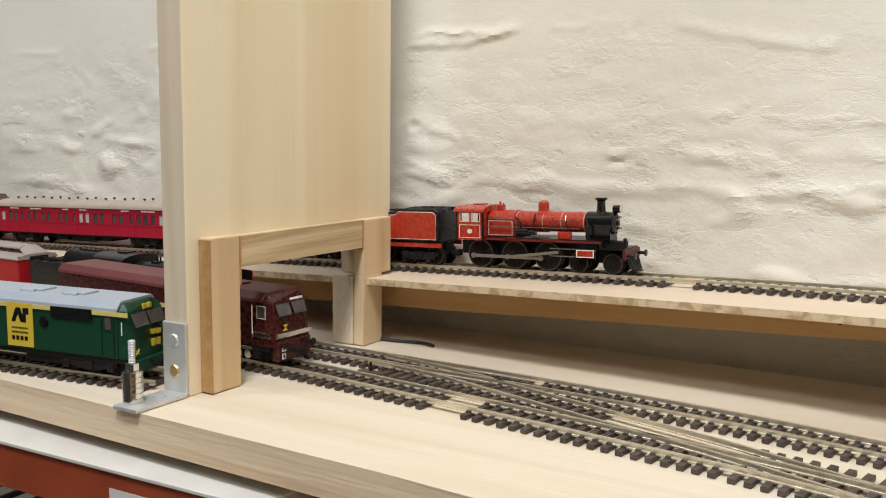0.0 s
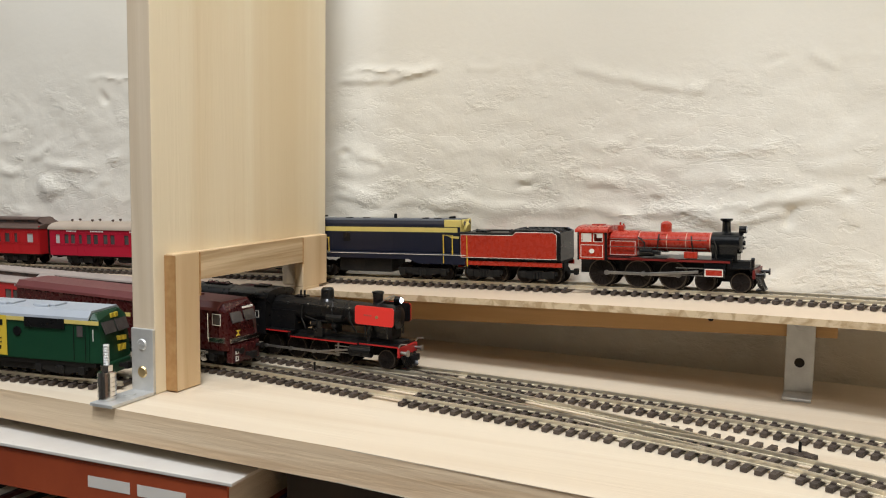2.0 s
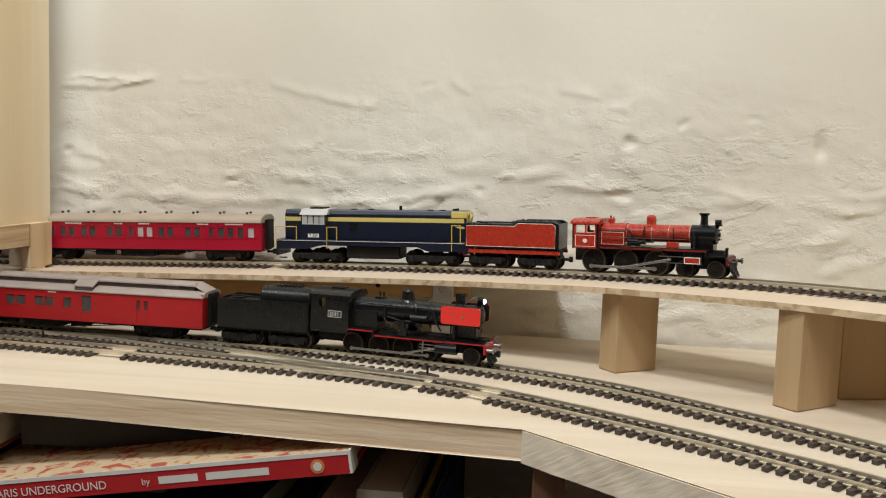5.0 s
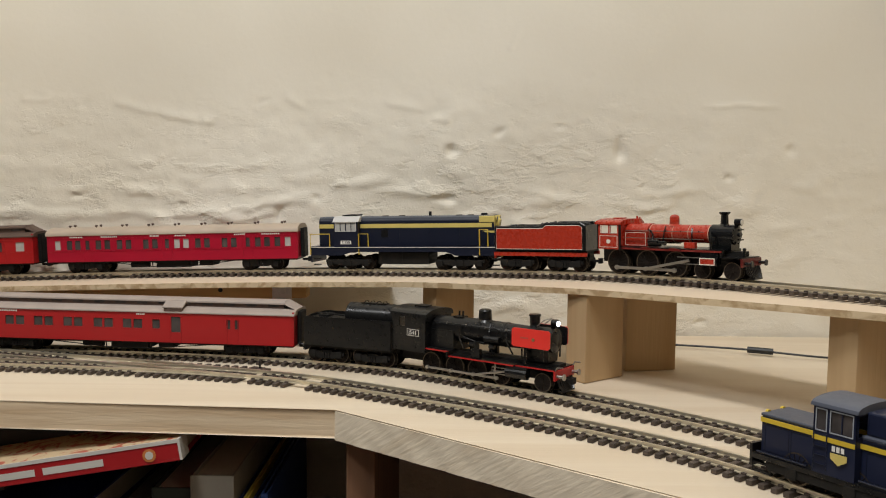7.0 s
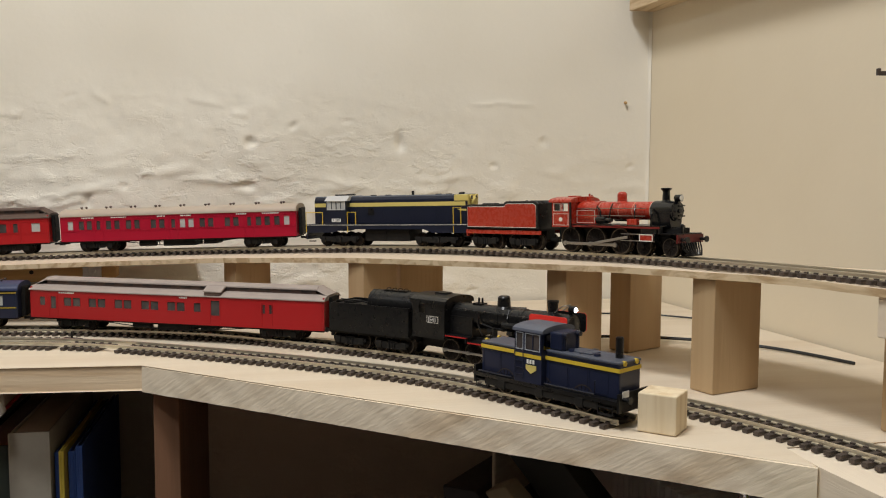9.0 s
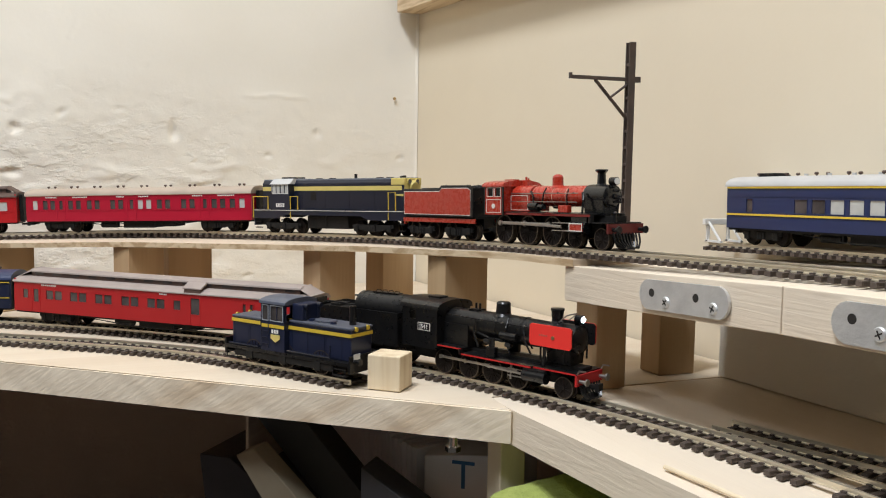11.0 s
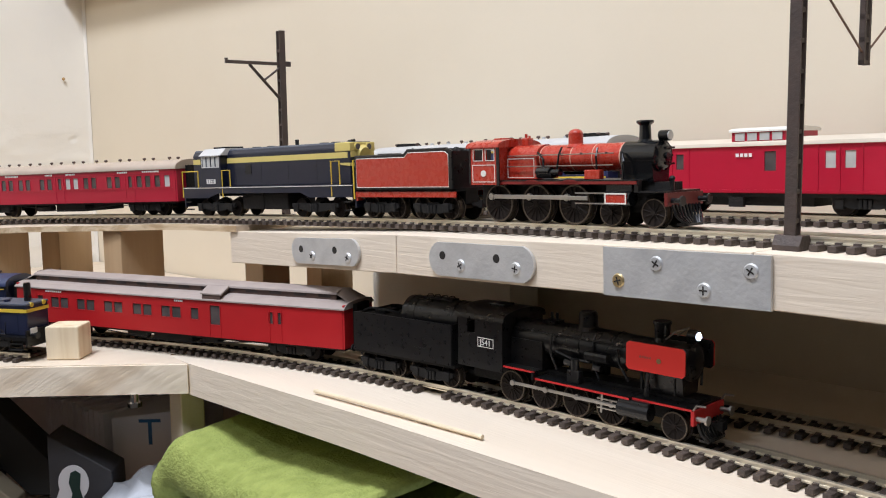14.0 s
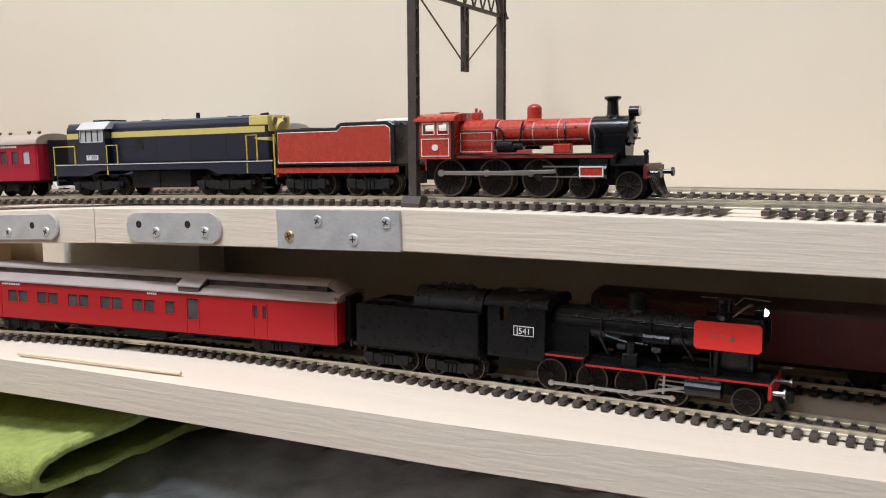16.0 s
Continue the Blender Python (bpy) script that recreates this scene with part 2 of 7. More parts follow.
def box(bm, x0, x1, y0, y1, z0, z1, bevel=0.0, m=None, mi=0):
    r = bmesh.ops.create_cube(bm, size=1)
    for v in r["verts"]:
        v.co = Vector(((x0 + x1) / 2 + v.co.x * (x1 - x0), (y0 + y1) / 2 + v.co.y * (y1 - y0), (z0 + z1) / 2 + v.co.z * (z1 - z0)))
    faces = list({f for v in r["verts"] for f in v.link_faces})
    for f in faces:
        f.material_index = mi
    verts = r["verts"]
    if bevel:
        edges = list({e for v in r["verts"] for e in v.link_edges})
        out = bmesh.ops.bevel(bm, geom=edges, offset=bevel, segments=2, affect="EDGES", profile=0.5, clamp_overlap=True)
        verts = list({v for f in out["faces"] for v in f.verts} | {v for f in faces if f.is_valid for v in f.verts})
        for f in out["faces"]:
            f.material_index = mi
    if m:
        for v in verts:
            v.co = m @ v.co
    return verts


def rod(bm, a, b, r, n=10, r2=None, cap=True):
    a, b = Vector(a), Vector(b)
    d = b - a
    out = bmesh.ops.create_cone(bm, segments=n, radius1=r, radius2=r if r2 is None else r2, depth=d.length, cap_ends=cap)
    q = d.to_track_quat("Z", "Y").to_matrix().to_4x4()
    m = Matrix.Translation((a + b) / 2) @ q
    for v in out["verts"]:
        v.co = m @ v.co
    return out["verts"]


def ball(bm, c, r, squash=1.0, n=10):
    out = bmesh.ops.create_uvsphere(bm, u_segments=n + 4, v_segments=n, radius=r)
    for v in out["verts"]:
        v.co = Vector((c[0] + v.co.x, c[1] + v.co.y, c[2] + v.co.z * squash))


def prism(bm, profile, x0, x1, axis="x", mi=0):
    """A closed outline of (across, up) drawn out along an axis."""
    def put(u, v, w):
        return (w, u, v) if axis == "x" else ((u, w, v) if axis == "y" else (u, v, w))
    a = [bm.verts.new(put(u, v, x0)) for u, v in profile]
    b = [bm.verts.new(put(u, v, x1)) for u, v in profile]
    k = len(profile)
    fs = [bm.faces.new(a), bm.faces.new(b)]
    fs += [bm.faces.new((a[i], a[(i + 1) % k], b[(i + 1) % k], b[i])) for i in range(k)]
    for f in fs:
        f.material_index = mi


def tube(bm, points, r, n=6):
    pts = [Vector(p) for p in points]
    rings = []
    for i, p in enumerate(pts):
        d = (pts[min(i + 1, len(pts) - 1)] - pts[max(i - 1, 0)]).normalized()
        q = d.to_track_quat("Z", "Y").to_matrix()
        rings.append([bm.verts.new(p + q @ Vector((r * math.cos(2 * math.pi * k / n), r * math.sin(2 * math.pi * k / n), 0))) for k in range(n)])
    for a, b in zip(rings, rings[1:]):
        for k in range(n):
            bm.faces.new((a[k], a[(k + 1) % n], b[(k + 1) % n], b[k]))
    bm.faces.new(rings[0])
    bm.faces.new(rings[-1])


def new_bm():
    return bmesh.new()


def text_part(name, text, size, mat, parent, m, label=""):
    """Letters as flat mesh."""
    cu = bpy.data.curves.new(name, "FONT")
    cu.body, cu.size, cu.align_x, cu.align_y, cu.extrude = text, size, "CENTER", "CENTER", 0.00006
    tmp = bpy.data.objects.new(name, cu)
    scene.collection.objects.link(tmp)
    dg = bpy.context.evaluated_depsgraph_get()
    data = bpy.data.meshes.new_from_object(tmp.evaluated_get(dg))
    bpy.data.objects.remove(tmp)
    data.materials.clear()
    data.materials.append(mat)
    ob = new(name, data)
    ob.parent = parent
    ob.matrix_basis = m
    if label:
        ob["label"] = label
    return ob


# ---- the lines of the tracks ----


def spline(points, n=40):
    p = np.array(points, float)
    q = np.vstack([2 * p[0] - p[1], p, 2 * p[-1] - p[-2]])
    out = []
    for i in range(1, len(q) - 2):
        p0, p1, p2, p3 = q[i - 1:i + 3]
        d0, d1, d2 = (max(np.linalg.norm(b - a), 1e-9) for a, b in ((p0, p1), (p1, p2), (p2, p3)))
        m1 = ((p1 - p0) / d0 * d1 + (p2 - p1) / d1 * d0) / (d0 + d1) * d1
        m2 = ((p2 - p1) / d1 * d2 + (p3 - p2) / d2 * d1) / (d1 + d2) * d1
        for u in np.linspace(0, 1, n, endpoint=False):
            h = u * u * (3 - 2 * u)
            out.append((1 - h) * p1 + h * p2 + u * (1 - u) ** 2 * m1 - u * u * (1 - u) * m2)
    out.append(p[-1])
    out = np.array(out)
    for _ in range(30):
        out[1:-1] = 0.5 * out[1:-1] + 0.25 * (out[:-2] + out[2:])
    return out, np.r_[0, np.cumsum(np.linalg.norm(np.diff(out[:, :2], axis=0), axis=1))]


class Line:
    """A centre line in the plan, with its height, by the way along it."""

    def __init__(self, points):
        self.p, self.s = spline(points)

    def at(self, s):
        return np.array([np.interp(s, self.s, self.p[:, i]) for i in range(3)])

    def way(self, s, h=0.004):
        d = self.at(s + h) - self.at(s - h)
        return d / np.linalg.norm(d[:2])

    def side(self, s, off):
        c, d = self.at(s), self.way(s)
        return np.array([c[0] - d[1] * off, c[1] + d[0] * off, c[2]])


def s_near(line, x, y):
    i = int(np.argmin(np.hypot(line.p[:, 0] - x, line.p[:, 1] - y)))
    return float(line.s[i])


def shifted(points, d):
    p = np.array(points, float)
    o, _ = spline(p)
    out = []
    for q in p:
        i = min(max(int(np.argmin(np.linalg.norm(o[:, :2] - q[:2], axis=1))), 1), len(o) - 2)
        t = o[i + 1, :2] - o[i - 1, :2]
        t /= np.linalg.norm(t)
        out.append((q[0] - t[1] * d, q[1] + t[0] * d, q[2]))
    return out


# Near sleeper ends of the two running lines.
UPPER_EDGE = [(-1.6, .517, .005), (-.6, .517, .0353), (-.3, .517, .046), (-.15, .515, .0515), (-.03, .506, .0558), (.06, .491, .059),
              (.14, .467, .062), (.24, .42, .0665), (.31, .362, .0695), (.365, .288, .0725), (.42, .19, .076), (.455, .08, .0795),
              (.475, -.03, .083), (.49, -.14, .0862), (.496, -.26, .089), (.497, -.4, .0915), (.498, -.56, .0925), (.5, -1.6, .093)]
LOWER_EDGE = [(-1.6, .435, 0), (-.6, .435, 0), (-.3, .431, 0), (-.17, .4285, 0), (-.05, .418, 0), (.032, .401, 0), (.11, .372, 0),
              (.178, .327, 0), (.246, .274, 0), (.30, .222, 0), (.355, .15, 0), (.41, .065, 0), (.447, -.02, 0), (.471, -.1, 0),
              (.487, -.197, 0), (.495, -.3, 0), (.499, -.42, 0), (.501, -.55, 0), (.505, -1.6, 0)]
UPPER, LOWER = Line(shifted(UPPER_EDGE, 0.015)), Line(shifted(LOWER_EDGE, 0.015))
FRONT = Line([(-1.2, .402, 0), (-.6, .406, 0), (-.32, .403, 0), (-.22, .394, 0), (-.12, .384, 0), (-.03, .372, 0), (.04, .351, 0),
              (.076, .333, 0), (.139, .296, 0), (.193, .261, 0), (.24, .226, 0), (.28, .19, 0), (.325, .13, 0), (.378, .046, 0)])
YARD = Line([(-1.2, .23, 0), (-.7, .30, 0), (-.475, .327, 0), (-.43, .333, 0), (-.37, .343, 0)])
CROSS = Line([(-.30, .444, 0), (-.25, .437, 0), (-.20, .424, 0), (-.14, .407, 0), (-.08, .391, 0), (-.02, .3705, 0)])
BACK = Line([(.545, .06, .0805), (.606, .058, .0805), (.611, -.05, .084), (.612, -.15, .0865), (.611, -.30, .0900), (.611, -.42, .0918), (.612, -.62, .0928), (.615, -1.2, .0930)][1:])
LOWER_BACK = Line([(.500, -.055, 0), (.516, -.11, 0), (.534, -.16, 0), (.548, -.21, 0), (.565, -.30, 0), (.577, -.38, 0), (.584, -.48, 0), (.588, -.62, 0), (.59, -1.2, 0)])
WALL_Y = 0.565


def wall_b(y):
    return 0.5765 + 0.1 * (WALL_Y - y)


# ---- the room ----


# Broken edges in the old render: from x, z to x, z, and how far they stand out in millimetres.
UPPER_CRACKS = [(-0.356, 0.201, -0.314, 0.201, 1.6), (-0.314, 0.201, -0.272, 0.209, 2.2), (-0.245, 0.208, -0.219, 0.210, 1.0), (-0.162, 0.207, -0.122, 0.197, 0.8), (-0.122, 0.197, -0.087, 0.191, 1.3), (-0.004, 0.212, 0.011, 0.204, 0.9), (0.087, 0.208, 0.121, 0.203, 0.8), (0.130, 0.194, 0.145, 0.193, 1.2), (-0.081, 0.189, -0.071, 0.189, 1.3), (0.219, 0.162, 0.233, 0.162, 1.0), (0.199, 0.257, 0.208, 0.273, 0.5)]
LOWER_LEDGES = [(-0.335, 0.142, -0.315, 0.135, 1.6), (-0.151, 0.125, -0.124, 0.122, 1.5), (-0.104, 0.103, -0.069, 0.110, 1.9), (-0.069, 0.110, -0.003, 0.117, 1.5), (0.040, 0.134, 0.052, 0.135, 1.7),
                (0.220, 0.130, 0.240, 0.124, 1.6), (0.320, 0.113, 0.350, 0.118, 1.7), (0.112, 0.132, 0.126, 0.132, 1.3), (-0.205, 0.125, -0.190, 0.123, 1.4), (-0.357, 0.117, -0.323, 0.107, 1.7),
                (-0.054, 0.099, -0.015, 0.107, 1.5)]
LEFT_LEDGES = [(-0.126, 0.104, -0.098, 0.102, 1.8), (-0.098, 0.102, -0.064, 0.112, 1.5), (-0.149, 0.126, -0.124, 0.124, 1.5), (-0.046, 0.109, -0.018, 0.118, 1.7), (-0.356, 0.108, -0.318, 0.102, 1.6), (-0.339, 0.140, -0.317, 0.137, 1.4), (-0.170, 0.106, -0.149, 0.108, 1.3)]


def ledge(x, z):
    """How far a broken lip of render stands out at a point of the wall."""
    out = 0.0
    for x0, z0, x1, z1, high in UPPER_CRACKS + LOWER_LEDGES + LEFT_LEDGES:
        if not x0 - 0.006 < x < x1 + 0.006 or abs(z - z0) > 0.06:
            continue
        u = (x - x0) / (x1 - x0)
        away = z - (z0 + (z1 - z0) * u) - 0.0022 * noise.noise(Vector((x * 70, z0 * 50, 0))) - 0.0010 * noise.noise(Vector((x * 210, z0 * 50, 5)))
        ends = max(0.0, min(1.0, (u + 0.1) / 0.2, (1.1 - u) / 0.2))
        out = max(out, ends * high * 0.001 * (math.exp(-(away / 0.0055) ** 2) if away > 0 else math.exp(-(away / 0.0014) ** 2)))
    return out


def make_plaster_wall():
    """The rough rendered wall behind the railway, its dents and ridges modelled."""
    xs = np.r_[np.linspace(-1.7, -0.75, 60), np.linspace(-0.745, 0.576, 500)]
    zs = np.r_[np.linspace(-1.0, -0.08, 12), np.linspace(-0.07, 0.32, 190), np.linspace(0.325, 0.5, 40), np.linspace(0.52, 1.4, 16)]
    bm = new_bm()
    grid = []
    for x in xs:
        col = []
        for z in zs:
            rough = 1 / (1 + math.exp((z - 0.205 - 0.012 * math.sin(9 * x)) / 0.012))
            right = 1 / (1 + math.exp((x - 0.42) / 0.06))
            p = Vector((x * 7, 0.3, z * 9))
            d = 0.0028 * noise.noise(p) + 0.0005 * noise.noise(Vector((x * 22, 2, z * 22)))
            a = noise.noise(Vector((x * 38, 5.1, z * 42))) + 0.6 * noise.noise(Vector((x * 85, 1.1, z * 95)))
            d += rough * (0.35 + 0.65 * right) * 0.0008 * a
            low = 1 / (1 + math.exp((z - 0.150) / 0.008))
            flake = noise.noise(Vector((x * 30, 9.0, z * 62)))
            d += low * (0.25 + 0.75 * right) * 0.0042 * max(0.0, flake - 0.12)
            ridge = z - 0.2085 - 0.006 * noise.noise(Vector((x * 12, 1, 0))) - 0.004 * noise.noise(Vector((x * 40, 3, 0)))
            d += (0.3 + 0.7 * right) * 0.0022 * (math.exp(-(ridge / 0.0035) ** 2) if ridge > 0 else 0.25 * math.exp(-(ridge / 0.003) ** 2)) * 1.5 * max(0, noise.noise(Vector((x * 11, 7, 0))) - 0.05)
            r2 = z - 0.128 - 0.012 * noise.noise(Vector((x * 9, 11, 0)))
            d += right * 0.003 * math.exp(-(r2 / 0.004) ** 2) * max(0, noise.noise(Vector((x * 13, 17, 0))) + 0.1)
            pit = noise.noise(Vector((x * 45, 21.0, z * 45)))
            d -= 0.004 * max(0, pit - 0.56) * rough * 4
            d += 0.85 * ledge(x, z)
            col.append(bm.verts.new((x, WALL_Y + 0.0025 - d if x < 0.575 else WALL_Y, z)))
        grid.append(col)
    for a, b in zip(grid, grid[1:]):
        for j in range(len(zs) - 1):
            bm.faces.new((a[j], b[j], b[j + 1], a[j + 1]))
    # thickness of the wall behind the face
    box(bm, -1.7, 0.9, WALL_Y + 0.02, WALL_Y + 0.12, -1.0, 1.4)
    ob = link("wall_back", bm, M_PLASTER, smooth=True)
    return tagged(ob, "uneven cream lime plaster wall with cracks and flakes", "wall", kind="structure")


def slab(name, outline, z0, z1, mat, label, category, kind="structure", bevel=0.0012, front=None):
    bm = new_bm()
    a = [bm.verts.new((x, y, z0)) for x, y in outline]
    b = [bm.verts.new((x, y, z1)) for x, y in outline]
    k = len(a)
    bm.faces.new(a)
    bm.faces.new(b)
    for i in range(k):
        bm.faces.new((a[i], a[(i + 1) % k], b[(i + 1) % k], b[i]))
    if bevel:
        bmesh.ops.bevel(bm, geom=[e for e in bm.edges], offset=bevel, segments=2, affect="EDGES", profile=0.5, clamp_overlap=True)
    if front:
        bm.normal_update()
        for f in bm.faces:
            if abs(f.normal.y) > 0.8:
                f.material_index = 1
        mat = [mat, front]
    return tagged(link(name, bm, mat), label, category, kind=kind)


make_plaster_wall()
bm = new_bm()
prism(bm, [(wall_b(0.8), 0.8), (wall_b(-2.6), -2.6), (wall_b(-2.6) + 0.1, -2.6), (wall_b(0.8) + 0.1, 0.8)], -1.0, 1.4, "z")
tagged(link("wall_side", bm, M_PAINT_B), "smooth cream painted wall meeting the plaster wall", "wall", kind="structure")
# unseen walls, ceiling and floor added to close the room and bounce light
for nm, (x0, x1, y0, y1) in {"wall_left": (-1.8, -1.7, -2.6, 0.7), "wall_rear": (-1.8, 1.0, -2.6, -2.5)}.items():
    bm = new_bm()
    box(bm, x0, x1, y0, y1, -1.0, 1.4)
    tagged(link(nm, bm, M_ROOM), "unseen plain room wall added to close the room", "wall", kind="structure")
bm = new_bm()
box(bm, -1.8, 1.0, -2.6, 0.7, 1.4, 1.5)
tagged(link("ceiling", bm, M_CEIL), "unseen plain grey ceiling added to close the room", "ceiling", kind="structure")
bm = new_bm()
box(bm, -1.8, 1.0, -2.6, 0.7, -1.1, -1.0)
tagged(link("floor", bm, M_FLOOR), "unseen pale floor added to bounce light", "floor", kind="structure")
bm = new_bm()
prism(bm, [(wall_b(0.555) - 0.03, 0.56), (wall_b(-1.2) - 0.03, -1.2), (wall_b(-1.2) - 0.001, -1.2), (wall_b(0.56) - 0.001, 0.56)], 0.3105, 0.352, "z")
tagged(link("trim_side", bm, M_TRIM_Y), "pale wooden batten fixed along the cream wall", "trim", kind="structure")

# ---- lower boards ----
slab("baseboard_main", [(-1.69, 0.308), (-0.45, 0.303), (-0.2, 0.299), (0.0775, 0.2835), (0.4222, -0.0005), (0.4222, 0.03), (wall_b(0.03) - 0.004, 0.03), (wall_b(0.55) - 0.004, 0.558), (-1.69, 0.558)], -0.018, 0,
     M_PINE_X, "pale pine shelf board carrying the lower tracks round the corner", "shelf board", front=M_FRONT)
slab("baseboard_side", [(0.4226, -0.0012), (0.436, -0.155), (0.450, -0.393), (0.468, -0.568), (0.50, -1.2), (wall_b(-1.2) - 0.004, -1.2), (wall_b(0.03) - 0.004, 0.0295), (0.4226, 0.0295)], -0.02, -0.0004,
     M_PINE_Y, "pale pine shelf board along the cream wall", "shelf board")
# rough sawn strip that faces the diagonal front
bm = new_bm()
a, b = Vector((0.0782, 0.2832, 0)), Vector((0.4222, -0.0005, 0))
d = (b - a).normalized()
nrm = Vector((d.y, -d.x, 0))
rows = []
for i in range(181):
    c = a + (b - a) * (i / 180)
    row = []
    for j in range(6):
        z = -0.019 + 0.0188 * j / 5
        o = 0.0016 + 0.0006 * noise.noise(Vector((i * 0.16 + j * 0.35, j * 0.2, 4)))
        o += 0.0003 * noise.noise(Vector((i * 0.55 + j * 1.2, j, 8)))
        row.append(bm.verts.new(c + nrm * o + Vector((0, 0, z - (0.0006 if j == 5 else 0)))))
    rows.append(row + [bm.verts.new(c - nrm * 0.0006 + Vector((0, 0, -0.0008))), bm.verts.new(c - nrm * 0.0006 + Vector((0, 0, -0.0185)))])
for r0, r1 in zip(rows, rows[1:]):
    for j in range(8):
        bm.faces.new((r0[j], r1[j], r1[(j + 1) % 8], r0[(j + 1) % 8]))
bm.faces.new(rows[0])
bm.faces.new(rows[-1])
tagged(link("trim_sawn", bm, M_END, smooth=True), "rough sawn diagonal edge of the corner board", "trim", kind="structure")

# ---- upper plywood deck and the boards along the cream wall ----
DECK_EDGE = Line([(-1.6, .487, .005), (-.6, .485, .0353), (-.28, .479, .0467), (-.03, .464, .0558), (.06, .450, .059), (.122, .4335, .0615),
                  (.178, .402, .064), (.23, .3675, .0665), (.30, .303, .0695), (.361, .2365, .0727), (.402, .186, .075), (.43, .142, .0763), (.452, .08, .0795), (.4655, .012, .0812)])


def make_deck():
    bm = new_bm()
    rows = []
    for s in np.linspace(0, DECK_EDGE.s[-1], 170):
        p, w = DECK_EDGE.at(s), DECK_EDGE.way(s)
        wob = 0.0012 * noise.noise(Vector((s * 40, 0, 0)))
        f = Vector((p[0] + w[1] * wob, p[1] - w[0] * wob, p[2]))
        wide = 0.12 if p[0] < 0.075 else 0.088
        q = Vector((p[0] - w[1] * wide, p[1] + w[0] * wide, p[2]))
        if q.y > WALL_Y - 0.003:
            q = f + (q - f) * ((WALL_Y - 0.003 - f.y) / max(1e-6, q.y - f.y))
        t = 0.0042
        rows.append([bm.verts.new(v) for v in (f, f - Vector((0, 0, t)), q - Vector((0, 0, t)), q)])
    for r0, r1 in zip(rows, rows[1:]):
        for j in range(4):
            face = bm.faces.new((r0[j], r1[j], r1[(j + 1) % 4], r0[(j + 1) % 4]))
            face.material_index = 1 if j == 0 else 0
    bm.faces.new(rows[0])
    bm.faces.new(rows[-1])
    return tagged(link("deck_upper", bm, [M_PLY, M_TRIM_Y]), "thin curved plywood deck rising along the wall", "deck", kind="structure")


make_deck()
# boards of the upper level along the cream wall, end to end
SIDE_TOP = [(0.0215, 0.0768, 0.4660), (-0.147, 0.0853, 0.4728), (-0.345, 0.0910, 0.4825), (-1.2, 0.0930, 0.515)]


def make_side_boards():
    for (y0, z0, x0), (y1, z1, x1) in zip(SIDE_TOP, SIDE_TOP[1:]):
        bm = new_bm()
        vs = []
        for y, z, x in ((y0, z0, x0), (y1 + 0.0006, z1, x1)):
            back = wall_b(y) - 0.004
            vs.append([bm.verts.new(c) for c in ((x, y, z), (x, y, z - 0.0205), (back, y, z - 0.0205), (back, y, z))])
        for j in range(4):
            bm.faces.new((vs[0][j], vs[1][j], vs[1][(j + 1) % 4], vs[0][(j + 1) % 4]))
        bm.faces.new(vs[0])
        bm.faces.new(vs[1])
        bmesh.ops.bevel(bm, geom=[e for e in bm.edges], offset=0.0004, segments=2, affect="EDGES", profile=0.5)
        tagged(link("board_side", bm, M_PINE_Y), "thick pale pine board along the cream wall, joined by steel plates", "shelf board", kind="structure")


make_side_boards()

# ---- the upright with its cut-out ----


def make_upright():
    """A tall pine board across the shelf with an opening for trains, framed with strips."""
    th = thing("upright_board", "tall pine upright board with a framed opening for trains", "upright board", m=pose(-0.3537, 0.3345, 0.0, 0, 0, -1.33) @ pose(0, -0.3345, 0))
    bm = new_bm()
    outline = [(.3345, 0), (.3600, 0), (.3600, .075), (.486, .073), (.486, .0465), (.519, .0465), (.519, .62), (.3345, .62)]
    prism(bm, outline, -0.0085, 0.0085)
    bmesh.ops.bevel(bm, geom=[e for e in bm.edges], offset=0.0009, segments=2, affect="EDGES", profile=0.5)
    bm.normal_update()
    # faces turned to -y take a darker pine than the others
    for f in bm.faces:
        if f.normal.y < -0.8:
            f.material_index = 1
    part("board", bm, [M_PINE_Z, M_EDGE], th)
    bm = new_bm()
    box(bm, 0.0087, 0.0165, .344, .3655, 0.0004, .0835, .0008)
    part("side_strip", bm, M_TRIM_Z, th, "darker pine strip beside the opening")
    bm = new_bm()
    prism(bm, [(.3659, .0660), (.3659, .0828), (.4765, .0835), (.4765, .0655)], 0.0087, 0.0165)
    part("lintel_strip", bm, M_TRIM_Y, th, "grained strip above the opening")
    bm = new_bm()
    box(bm, 0.0087, 0.0165, .4769, .5085, 0.0466, .0835, .0008)
    box(bm, 0.0087, 0.0165, .4769, .4985, 0.0004, .0470, .0008)
    part("side_strip", bm, M_TRIM_Z, th, "darker pine strip beside the opening")
    glue = material("dried_brown_glue", (0.40, 0.21, 0.08), .35, 0, (0.52, 0.32, 0.14), 200, .8)
    for y0, y1, z0, z1 in ((.3433, .3439, 0.0010, .0825), (.3654, .3661, 0.0560, .0828), (.4763, .4771, 0.0640, .0832)):
        bm = new_bm()
        box(bm, 0.0087, 0.0169, y0, y1, z0, z1)
        part("glue_line", bm, glue, th, "dried brown glue along the joint")
    bm = new_bm()
    box(bm, -0.0085, 0.0083, .4765, .4985, 0.0004, .0462, .0008)
    part("foot_block", bm, M_BLOCK, th, "rough sawn block at the foot")
    return th


make_upright()


def screw(bm, x, y, z, r, ax):
    """A countersunk cross head: its head faces along ax."""
    a = Vector(ax)
    p = Vector((x, y, z))
    rod(bm, p, p + a * 0.0007, r, 14, r * 0.8)


